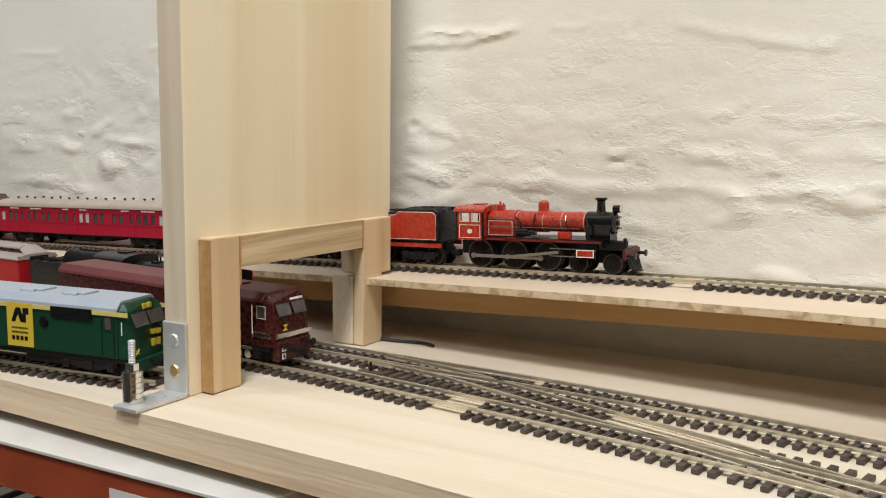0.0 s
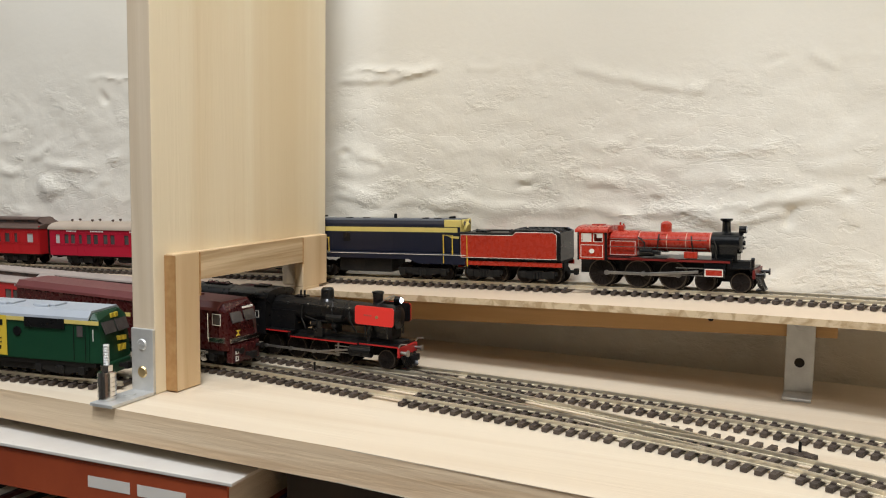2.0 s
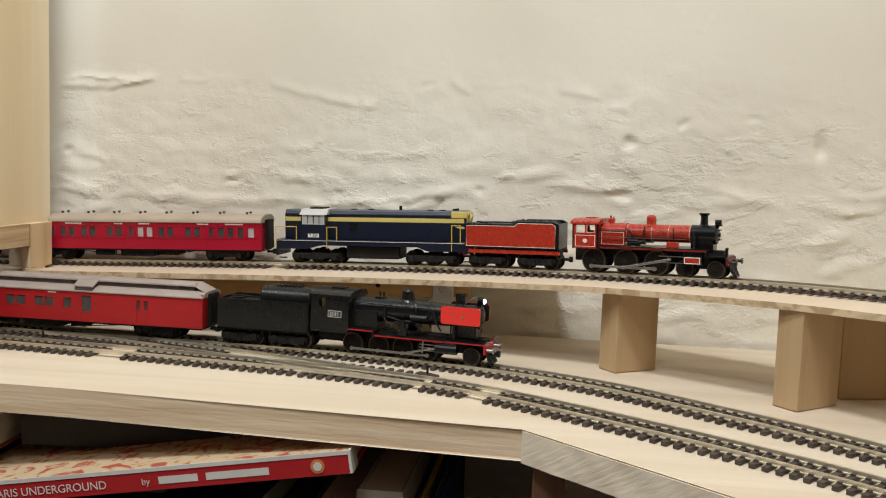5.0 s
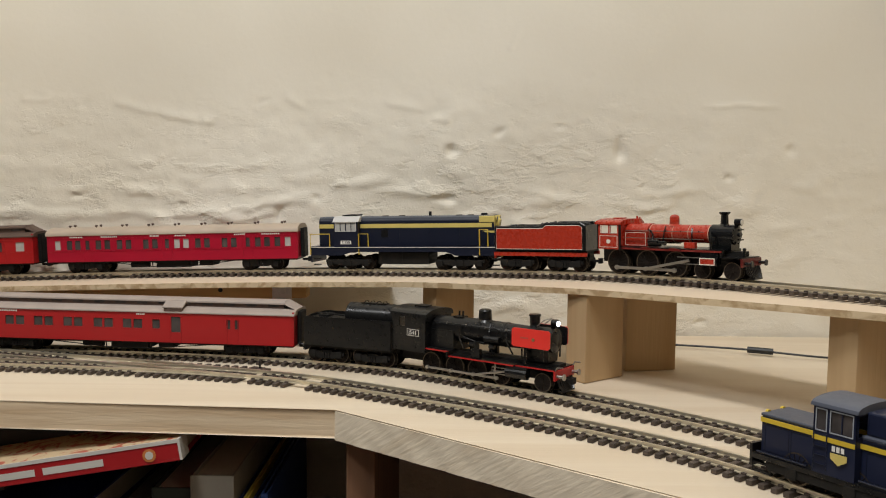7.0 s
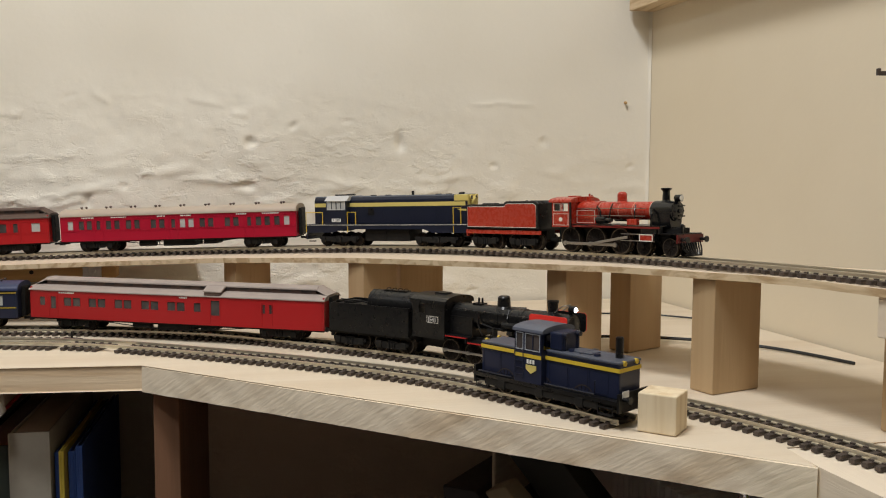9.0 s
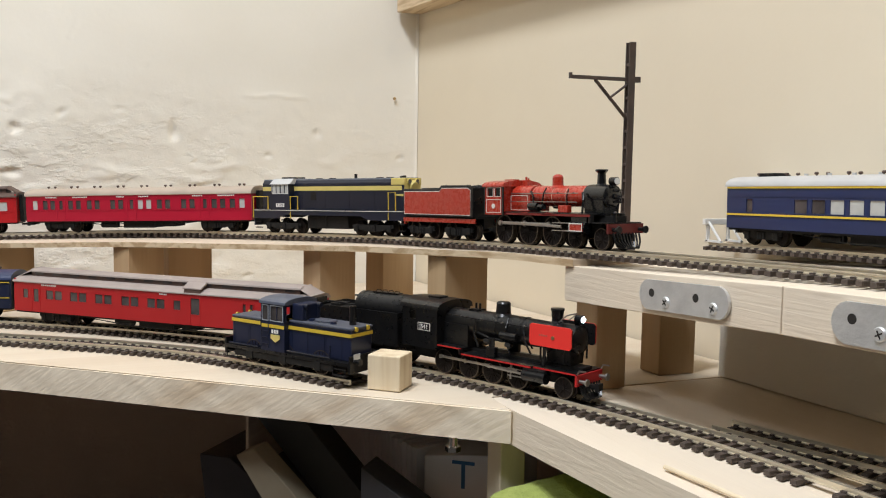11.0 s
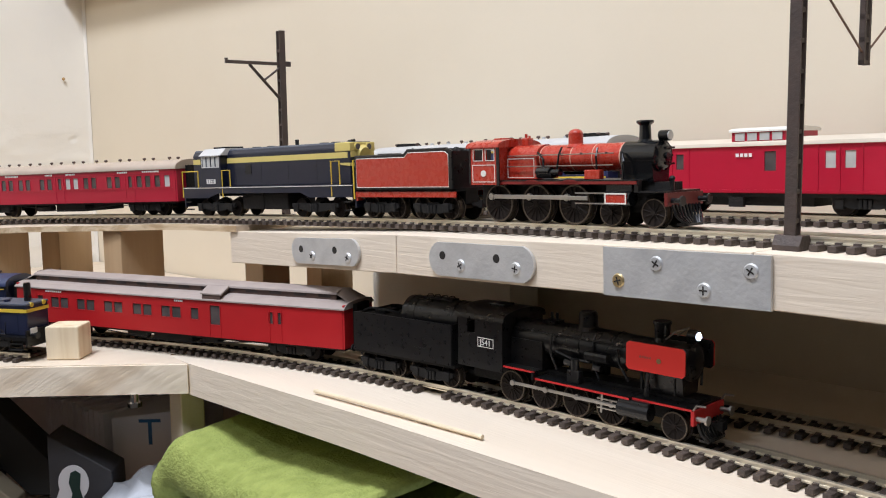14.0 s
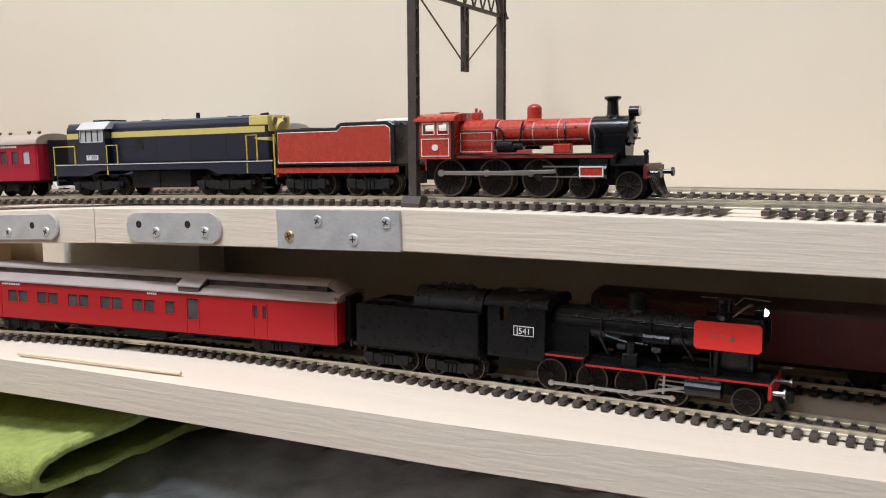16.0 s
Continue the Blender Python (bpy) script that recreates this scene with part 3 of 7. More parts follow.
def make_corner_bracket():
    th = thing("corner_bracket", "galvanised steel angle bracket screwed to the upright and board", "bracket", "steel brackets")
    bm = new_bm()
    box(bm, -0.3610, -0.3445, 0.3320, 0.3342, 0.0004, 0.0395, 0.0005)
    box(bm, -0.3610, -0.3445, 0.2985, 0.3342, 0.0003, 0.0024, 0.0005)
    part("angle_plate", bm, M_ZINC, th)
    for z, mat in ((0.0300, M_ZINC), (0.0135, M_BRASSY)):
        bm = new_bm()
        screw(bm, -0.3528, 0.3320, z, 0.0036, (0, -1, 0))
        box(bm, -0.3550, -0.3506, 0.3311, 0.3314, z - 0.0005, z + 0.0005)
        part("screw", bm, mat, th)
    bm = new_bm()
    rod(bm, (-0.3528, 0.321, 0.0025), (-0.3528, 0.321, 0.0031), 0.0035, 14)
    part("screw", bm, M_ZINC, th)
    # a stack of nuts on a threaded stud
    th2 = thing("magnet_stack", "stack of bright round magnets on a threaded stud beside the bracket", "magnets", m=pose(-0.3565, 0.3075, 0.0026))
    for i in range(6):
        bm = new_bm()
        rod(bm, (0, 0, i * 0.0027), (0, 0, i * 0.0027 + 0.0022), 0.0052, 18)
        rod(bm, (0, 0, i * 0.0027 + 0.0022), (0, 0, i * 0.0027 + 0.0027), 0.0046, 18)
        part("magnet_disc", bm, M_CHROME, th2, smooth=True)
    bm = new_bm()
    rod(bm, (0, 0, 0.0163), (0, 0, 0.0200), 0.0034, 6)
    part("nut", bm, M_CHROME, th2)
    bm = new_bm()
    for i in range(13):
        rod(bm, (0, 0, 0.0200 + i * 0.0009), (0, 0, 0.02045 + i * 0.0009), 0.0015, 10, 0.0019)
        rod(bm, (0, 0, 0.02045 + i * 0.0009), (0, 0, 0.0209 + i * 0.0009), 0.0019, 10, 0.0015)
    part("threaded_stud", bm, M_ZINC, th2)


make_corner_bracket()

# ---- posts under the deck ----


def make_post(x, y, turn, w, dpt, z1, label="square pine block standing under the plywood deck"):
    bm = new_bm()
    box(bm, 0, w, 0, dpt, 0.0003, z1 - 0.0002, 0.0007)
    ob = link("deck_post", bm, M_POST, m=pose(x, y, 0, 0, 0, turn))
    return tagged(ob, label, "post", "posts under the upper deck")


# corner nearest the room, turn, width, depth; each reaches up to the deck
for px_, py_, turn_, w_, d_ in ((.1363, .4346, 35, .037, .0190), (.2421, .3595, 39, .0395, .0185), (.2783, .4010, 12, .040, .020),
                                (.3738, .2337, 26, .0370, .0200), (.4358, .2672, 28, .0380, .0200), (.4365, .1340, 18, .0400, .0195)):
    near = DECK_EDGE.at(s_near(DECK_EDGE, px_, py_))
    make_post(px_, py_, turn_, w_, d_, float(near[2]) - .0043)
bm = new_bm()
box(bm, .4900, .5110, .0230, .0480, 0.0003, .0545, 0.0007)
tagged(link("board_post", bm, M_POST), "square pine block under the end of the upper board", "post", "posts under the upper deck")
bm = new_bm()
box(bm, .5500, .5780, .0430, .0640, 0.0003, .0740, 0.0007)
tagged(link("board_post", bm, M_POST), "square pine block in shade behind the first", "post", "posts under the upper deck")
bm = new_bm()
prism(bm, [(.5890, .0320), (.5991, -.1041), (.6205, -.1085), (.6180, .0320)], .0003, .0600, "z")
tagged(link("board_post", bm, M_PLASTER), "long pale rendered block under the upper board", "post", "posts under the upper deck")
# batten that carries the deck against the wall
bm = new_bm()
vs = []
for x in (-1.2, -0.6, -0.28, -0.05, 0.022):
    z = float(np.interp(x, [-.6, -.28, -.03, .122], [.0353, .0467, .0558, .0615])) - 0.0045
    deep = float(np.interp(x, [-.33, -.01], [.0200, .0164]))
    vs.append([bm.verts.new(c) for c in ((x, .516, z), (x, .516, z - deep), (x, .536, z - deep), (x, .536, z))])
for a, b in zip(vs, vs[1:]):
    for j in range(4):
        bm.faces.new((a[j], b[j], b[(j + 1) % 4], a[(j + 1) % 4]))
bm.faces.new(vs[0])
bm.faces.new(vs[-1])
batten = tagged(link("deck_batten", bm, M_BATTEN), "orange-brown pine batten with a knot under the deck", "batten")
bm = new_bm()
rod(bm, (-0.0528, .5158, .0428), (-0.0528, .5164, .0428), .0020, 10)
part("knot", bm, M_HOLE, batten)


def make_strap():
    th = thing("deck_bracket", "galvanised steel strap bracket between deck batten and board", "bracket", "steel brackets")
    bm = new_bm()
    box(bm, -.0068, .0098, .5120, .5140, 0.0004, .0500, .0005)
    box(bm, -.0068, .0098, .4950, .5140, 0.0002, .0022, .0005)
    part("angle_plate", bm, M_ZINC, th)
    bm = new_bm()
    rod(bm, (.0015, .5121, .0438), (.0015, .5112, .0438), .0037, 14, .003)
    box(bm, -.0009, .0039, .5108, .5111, .0434, .0442)
    part("screw", bm, M_ZINC, th)
    bm = new_bm()
    rod(bm, (.0015, .5121, .0205), (.0015, .5117, .0205), .0030, 14)
    part("screw_hole", bm, M_HOLE, th)


make_strap()

# mending plates on the side boards


def face_x(y):
    return float(np.interp(-y, [-p[0] for p in SIDE_TOP], [p[2] for p in SIDE_TOP]))


def top_z(y):
    return float(np.interp(-y, [-p[0] for p in SIDE_TOP], [p[1] for p in SIDE_TOP]))


def make_plate(y0, y1, h, round_end, holes, z_off, label):
    yc = (y0 + y1) / 2
    slope = math.degrees(math.atan2(top_z(y0) - top_z(y1), y0 - y1))
    turn = math.degrees(math.atan2(face_x(y1) - face_x(y0), y0 - y1))
    th = thing("mending_plate", label, "steel plate", "mending plates", m=pose(face_x(yc) - 0.0004, yc, top_z(yc) - 0.0103 + z_off) @ pose(0, 0, 0, 0, 0, turn) @ pose(0, 0, 0, slope))
    bm = new_bm()
    half, r = abs(y1 - y0) / 2, h / 2
    if round_end:
        out = [(half - r + r * math.cos(a), r * math.sin(a)) for a in np.linspace(-1.35, 1.35, 10)]
        out += [(-half + r + r * math.cos(a), r * math.sin(a)) for a in np.linspace(math.pi - 1.35, math.pi + 1.35, 10)]
    else:
        out = [(half, -r), (half, r), (-half, r), (-half, -r)]
    prism(bm, out, -0.0016, 0)
    part("plate", bm, M_ZINC, th)
    for u, v, kind in holes:
        bm = new_bm()
        if kind == "hole":
            rod(bm, (-0.0017, u, v), (-0.00155, u, v), 0.0021, 14)
            part("screw_hole", bm, M_HOLE, th)
        else:
            rod(bm, (-0.0015, u, v), (-0.0024, u, v), 0.0031, 14, 0.0025)
            sc = part("screw", bm, M_BRASSY if kind == "brass" else M_ZINC, th, smooth=True)
            bm = new_bm()
            a = 35 * (u * 900 % 3)
            box(bm, -0.00255, -0.00238, -0.0017, 0.0017, -0.0003, 0.0003)
            box(bm, -0.00256, -0.00239, -0.0003, 0.0003, -0.0017, 0.0017)
            part("cross_slot", bm, M_HOLE, sc, m=pose(0, u, v, a))


make_plate(-0.0525, -0.1175, .0155, True, [(.0225, .0010, "hole"), (.0115, -.0030, "screw"), (-.0105, .0010, "hole"), (-.0225, -.0030, "screw")], 0, "rounded galvanised steel mending plate with two screws")
make_plate(-0.1740, -0.2425, .0170, True, [(.0245, .0018, "hole"), (.0120, -.0025, "screw"), (-.0115, .0020, "hole"), (-.0235, -.0020, "screw")], -.0004, "rounded galvanised steel mending plate with two screws")
make_plate(-0.2800, -0.3530, .0200, False, [(.0290, -.0035, "brass"), (.0110, .0045, "screw"), (-.0100, -.0045, "screw"), (-.0290, .0040, "screw")], -.0004, "square-cut galvanised steel mending plate with four screws")

# ---- tracks ----


def sleeper_mesh(length):
    bm = new_bm()
    box(bm, -.0017, .0017, -length / 2, length / 2, 0, .0024, 0.0003)
    for y in (-.0083, .0083):
        box(bm, -.0012, .0012, y - .0021, y + .0021, .0022, .0032)
    data = bpy.data.meshes.new("sleeper")
    bmesh.ops.recalc_face_normals(bm, faces=bm.faces)
    bm.to_mesh(data)
    bm.free()
    data.materials.append(M_SLEEPER)
    return data


SLEEPER = sleeper_mesh(.030)


def rail_strip(line, s0, s1, off, th, step=.012):
    bm = new_bm()
    prof = [(-.0012, .0024), (.0012, .0024), (.0012, .0030), (.0005, .0032), (.0005, .0043), (.0008, .0044), (.0008, .0052), (-.0008, .0052), (-.0008, .0044), (-.0005, .0043), (-.0005, .0032), (-.0012, .0030)]
    rings = []
    for s in np.linspace(s0, s1, max(2, int((s1 - s0) / step) + 1)):
        p, w = line.side(s, off), line.way(s)
        rings.append([bm.verts.new((p[0] - w[1] * u, p[1] + w[0] * u, p[2] + v)) for u, v in prof])
    k = len(prof)
    for a, b in zip(rings, rings[1:]):
        for j in range(k):
            bm.faces.new((a[j], b[j], b[(j + 1) % k], a[(j + 1) % k]))
    bm.faces.new(rings[0])
    bm.faces.new(rings[-1])
    part("rail", bm, M_RAIL, th)


def make_track(line, s0, s1, label, gaps=(), pitch=.0069, sleepers=True, skip=(), dz=0.0):
    th = thing("track", label, "railway track", "model railway tracks")
    for off in (-.0083, .0083):
        rail_strip(line, s0, s1, off, th)
    n = int((s1 - s0) / pitch)
    for i in range(n):
        s = s0 + (i + .5) * pitch
        if any(abs(s - g) < .0075 for g in gaps) or any(a < s < b for a, b in skip) or not sleepers:
            continue
        p, w = line.at(s), line.way(s)
        ob = new("sleeper", SLEEPER)
        ob.parent = th
        ob.matrix_basis = pose(p[0], p[1], p[2] + .0002 + dz, 0, -math.degrees(math.atan(w[2])), math.degrees(math.atan2(w[1], w[0])) + random.uniform(-.8, .8))
    return th

# ---- rolling stock: x ahead, y to the left, z up from the rail top ----


def wheelset_mesh(r, spokes=0, gauge=.0083):
    bm = new_bm()
    for sgn in (-1, 1):
        y = sgn * gauge
        rod(bm, (0, y - .0013, 0), (0, y + .0013, 0), r, 22)
        rod(bm, (0, y - sgn * .0013, 0), (0, y - sgn * .0018, 0), r + .0009, 22)
    rod(bm, (0, -gauge, 0), (0, gauge, 0), .0012, 8)
    for f in bm.faces:
        f.material_index = 1 if abs(f.normal.y) < .5 else 0
    if spokes:
        for sgn in (-1, 1):
            y = sgn * (gauge + .0013)
            o = sgn * .0005
            for k in range(22):
                a0, a1 = 2 * math.pi * k / 22, 2 * math.pi * (k + 1) / 22
                q = []
                for rr, aa in ((r * .90, a0), (r * .985, a0), (r * .985, a1), (r * .90, a1)):
                    q.append(bm.verts.new((rr * math.cos(aa), y + o, rr * math.sin(aa))))
                bm.faces.new(q).material_index = 1
            for k in range(spokes):
                a = 2 * math.pi * k / spokes
                rod(bm, (0, y + o * .6, 0), (r * .86 * math.cos(a), y + o * .6, r * .86 * math.sin(a)), r * .045, 5)
            rod(bm, (0, y, 0), (0, y + o * 2.2, 0), r * .17, 12)
    else:
        for sgn in (-1, 1):
            y = sgn * (gauge + .0013)
            rod(bm, (0, y, 0), (0, y + sgn * .0008, 0), r * .35, 10)
    data = bpy.data.meshes.new("wheelset")
    bm.normal_update()
    bmesh.ops.recalc_face_normals(bm, faces=bm.faces)
    bm.to_mesh(data)
    bm.free()
    data.materials.append(M_WHEEL)
    data.materials.append(M_TYRE)
    return data


W_SMALL = wheelset_mesh(.0056)
W_BOGIE = wheelset_mesh(.0063, 10)
W_DRIVE_A = wheelset_mesh(.0093, 16)
W_DRIVE_J = wheelset_mesh(.0078, 14)
TURNING = []


def wheelset(parent, data, x, r, turns=False, name="wheelset"):
    ob = new(name, data)
    ob.parent = parent
    ob.matrix_basis = pose(x, 0, r)
    if turns:
        TURNING.append((ob, x, r))
    return ob


def bogie(parent, x, half=.0105, axles=2, mat=None, wheel=None, r=.0056, y=.0125, turns=False):
    bm = new_bm()
    xs = [-half, half] if axles == 2 else [-half, 0, half]
    for sgn in (-1, 1):
        prism(bm, [(-half - .004, .0062), (-half - .004, .0085), (-.004, .0085), (-.003, .0055), (.003, .0055), (.004, .0085), (half + .004, .0085), (half + .004, .0062), (.006, .0035), (-.006, .0035)], sgn * y - .0009, sgn * y + .0009, "y")
        for ax in xs:
            box(bm, ax - .0021, ax + .0021, sgn * y - .0018, sgn * y + .0018, r - .0023, r + .0026, .0004)
        for k in (-.0022, 0, .0022):
            rod(bm, (k, sgn * (y + .0012), .0036), (k, sgn * (y + .0012), .0078), .0009, 6)
    box(bm, -.004, .004, -y, y, .0058, .0092)
    ob = part("bogie", bm, mat or M_MATT, parent, m=pose(x, 0, 0))
    for ax in xs:
        wheelset(ob, wheel or W_SMALL, ax, r)
    return ob


def side_wall(bm, y, t, x0, x1, z0, z1, openings):
    """A side of thickness t with openings (xa, xb, za, zb) that don't overlap along x."""
    ya, yb = (y - t, y) if y > 0 else (y, y + t)
    x = x0
    for xa, xb, za, zb in sorted(openings):
        if xa > x:
            box(bm, x, xa, ya, yb, z0, z1)
        box(bm, xa, xb, ya, yb, z0, za)
        if zb < z1:
            box(bm, xa, xb, ya, yb, zb, z1)
        x = xb
    box(bm, x, x1, ya, yb, z0, z1)


def arch(w, z0, rise, n=14, lip=.0008, power=2.4):
    top = [(w * math.cos(a), z0 + rise * max(0, math.sin(a)) ** (2 / power)) for a in np.linspace(0, math.pi, n)]
    return [(w, z0 - lip)] + top + [(-w, z0 - lip)]


def coupler(th, x, sgn):
    bm = new_bm()
    box(bm, min(x, x + sgn * .006), max(x, x + sgn * .006), -.0012, .0012, .0068, .0088)
    box(bm, min(x + sgn * .005, x + sgn * .0075), max(x + sgn * .005, x + sgn * .0075), -.0022, .0022, .0060, .0100)
    part("coupler", bm, M_MATT, th)


def bars(parent, name, x0, x1, z0, z1, y, n, mat, gap=.3):
    """Writing too small to read: plain bars."""
    bm = new_bm()
    w = (x1 - x0) / n
    for i in range(n):
        box(bm, x0 + i * w, x0 + (i + 1 - gap) * w, min(y, y - .00012), max(y, y - .00012), z0, z1)
    part(name, bm, mat, parent)


def carriage(label, length, body_mat, roof_mat, windows, style="arch", group="carriages", w=.0165, z0=.0100, z1=.0335, pale=(), doors=(), stripe=None, bog=.072, van=None, marks=(), stripe_high=.0012):
    th = thing("carriage", label, "railway carriage", group)
    h = length / 2
    zl, zh = .0205, .0285
    op = [(a, b, zl, zh) for a, b in windows]
    if van:
        op = [(a, b, *(zz)) for (a, b), zz in zip(windows, van)]
    bm = new_bm()
    for y in (-w, w):
        side_wall(bm, y, .0009, -h + .0012, h - .0012, z0, z1, op)
    for x in (-h, h - .0012):
        box(bm, x, x + .0012, -w + .0004, w - .0004, z0, z1 + .002)
    for sgn in (-1, 1):
        if not van:
            box(bm, -h + .001, h - .001, sgn * w - .0003, sgn * w + .0003, .0190, .0195)
            box(bm, -h + .001, h - .001, sgn * w - .0003, sgn * w + .0003, .0299, .0304)
        for dx in doors:
            for e in (-.0042, .0042):
                box(bm, dx + e - .0002, dx + e + .0002, sgn * w - .0003, sgn * w + .00035, z0 + .001, .0300)
    body = part("body", bm, body_mat, th)
    bm = new_bm()
    box(bm, -h + .003, h - .003, -.0012, .0012, z0 + .001, z1 - .002)
    box(bm, -h + .003, h - .003, -w + .001, w - .001, z0 + .001, z0 + .002)
    part("partition", bm, M_INTERIOR, th)
    for i, (a, b) in enumerate(windows):
        _, _, za, zb = op[i]
        for y in (-w, w):
            bm = new_bm()
            s = -1 if y < 0 else 1
            box(bm, a, b, y - s * .0007, y - s * .0004, za, zb)
            pane = part("window_pane", bm, M_PANE_LIGHT if i in pale else M_PANE, body)
            bm = new_bm()
            for e0, e1, f0, f1 in ((a - .0004, a, za, zb), (b, b + .0004, za, zb), (a - .0004, b + .0004, za - .0004, za), (a - .0004, b + .0004, zb, zb + .0004)):
                box(bm, e0, e1, min(y, y + s * .0002), max(y, y + s * .0002), f0, f1)
            part("window_frame", bm, body_mat, body)
    if stripe:
        for z in stripe:
            bm = new_bm()
            for y in (-w, w):
                s = -1 if y < 0 else 1
                box(bm, -h + .001, h - .001, y + s * .00035, y + s * .0006, z, z + stripe_high)
            part("stripe", bm, M_YELLOW, body)
    # roof
    bm = new_bm()
    if style == "arch":
        prism(bm, arch(w + .0009, z1, .0058), -h - .0006, h + .0006)
        part("roof", bm, roof_mat, th, smooth=True)
        for i in range(9):
            x = -h + .016 + i * (length - .032) / 8
            for y in (-.0045, .0045):
                bm = new_bm()
                rod(bm, (x, y, z1 + .0048), (x, y, z1 + .0068), .0005, 6)
                rod(bm, (x - .0010, y, z1 + .0070), (x + .0010, y, z1 + .0070), .0008, 8)
                part("roof_vent", bm, M_ROOF_DARK, th)
    else:
        prism(bm, [(w + .0009, z1 - .0008), (w + .0009, z1), (w - .003, z1 + .0024), (.0088, z1 + .0034), (-.0088, z1 + .0034), (-w + .003, z1 + .0024), (-w - .0009, z1), (-w - .0009, z1 - .0008)], -h - .0006, h + .0006)
        part("roof", bm, roof_mat, th)
        bm = new_bm()
        e = h - .010
        prism(bm, [(.0080, z1 + .003), (.0080, z1 + .0072), (-.0080, z1 + .0072), (-.0080, z1 + .003)], -e, e)
        cl = part("clerestory", bm, M_ROOF_DARK, th)
        bm = new_bm()
        prism(bm, arch(.0092, z1 + .0072, .0020, lip=.0006), -e - .001, e + .001)
        for sgn in (-1, 1):
            prism(bm, [(.0092, z1 + .0066), (.0060, z1 + .0092), (-.0060, z1 + .0092), (-.0092, z1 + .0066)], sgn * e, sgn * (e + .0012))
            vs = [bm.verts.new(c) for c in ((sgn * (e + .001), .0092, z1 + .0066), (sgn * (e + .001), -.0092, z1 + .0066), (sgn * (h + .0004), -.0110, z1 + .0026), (sgn * (h + .0004), .0110, z1 + .0026), (sgn * (e + .001), .0040, z1 + .0094), (sgn * (e + .001), -.0040, z1 + .0094))]
            bm.faces.new((vs[4], vs[5], vs[2], vs[3]))
            bm.faces.new((vs[0], vs[4], vs[3]))
            bm.faces.new((vs[1], vs[2], vs[5]))
        part("clerestory_roof", bm, roof_mat, cl, smooth=True)
        n = int(2 * e / .0165)
        for i in range(n):
            x = -e + .008 + i * (2 * e - .016) / max(1, n - 1)
            bm = new_bm()
            for y in (-.0081, .0081):
                box(bm, x - .0042, x + .0042, min(y, y * 1.02), max(y, y * 1.02), z1 + .0046, z1 + .0066)
            part("clerestory_light", bm, M_PANE, cl)
    # underframe
    bm = new_bm()
    box(bm, -h + .001, h - .001, -w + .0015, w - .0015, z0 - .0014, z0 + .0002)
    for sgn in (-1, 1):
        y = sgn * (w - .003)
        tube(bm, [(-bog + .022, y, z0 - .001), (-.018, y, z0 - .0052), (.018, y, z0 - .0052), (bog - .022, y, z0 - .001)], .0004, 5)
        for x in (-.018, .018):
            rod(bm, (x, y, z0 - .0052), (x, y, z0), .0005, 5)
    box(bm, -.016, .014, -.010, .010, .0035, .0090)
    box(bm, .022, .034, -.009, .009, .0045, .0090)
    rod(bm, (-.040, -.006, .0062), (-.024, -.006, .0062), .0026, 10)
    part("underframe", bm, M_MATT, th)
    for x in (-bog, bog):
        bogie(th, x, .0125)
    for sgn in (-1, 1):
        bm = new_bm()
        x = sgn * h
        box(bm, min(x, x + sgn * .0034), max(x, x + sgn * .0034), -.0068, .0068, .0110, .0345, .0006)
        for k in range(4):
            xx = x + sgn * (.0006 + .0008 * k)
            box(bm, xx - .0002, xx + .0002, -.0073, .0073, .0105, .0350)
        part("gangway", bm, M_MATT, th, "black folding gangway")
        coupler(th, x, sgn)
    for a, b, n in marks:
        bars(th, "lettering", a, b, .0308, .0320, -w - .0002, n, M_WHITE)
    return th


def two_point(line, s, a, b):
    """The pose of a thing whose pivots stand at a and b on its own length, s being its zero."""
    pa, pb = line.at(s + a), line.at(s + b)
    pa, pb = Vector(pa), Vector(pb)
    d = (pb - pa).normalized()
    o = pa - d * a
    side = Vector((0, 0, 1)).cross(d).normalized()
    up = d.cross(side)
    m = Matrix((d, side, up)).transposed().to_4x4()
    m.translation = o + Vector((0, 0, .0054))
    return m


def lined_panel(parent, x0, x1, z0, z1, y, mat=M_LINING, t=.0004, name="lining"):
    bm = new_bm()
    s = -1 if y < 0 else 1
    ya, yb = min(y, y + s * .00015), max(y, y + s * .00015)
    for e in ((x0, x1, z0, z0 + t), (x0, x1, z1 - t, z1), (x0, x0 + t, z0 + t, z1 - t), (x1 - t, x1, z0 + t, z1 - t)):
        box(bm, e[0], e[1], ya, yb, e[2], e[3])
    part(name, bm, mat, parent)


def buffers(th, x, sgn, z=.0118, mat=M_BLACK):
    for y in (-.0102, .0102):
        bm = new_bm()
        rod(bm, (x, y, z), (x + sgn * .0045, y, z), .0011, 10)
        rod(bm, (x + sgn * .0045, y, z), (x + sgn * .0054, y, z), .0021, 14)
        part("buffer", bm, mat, th)


RODS = []


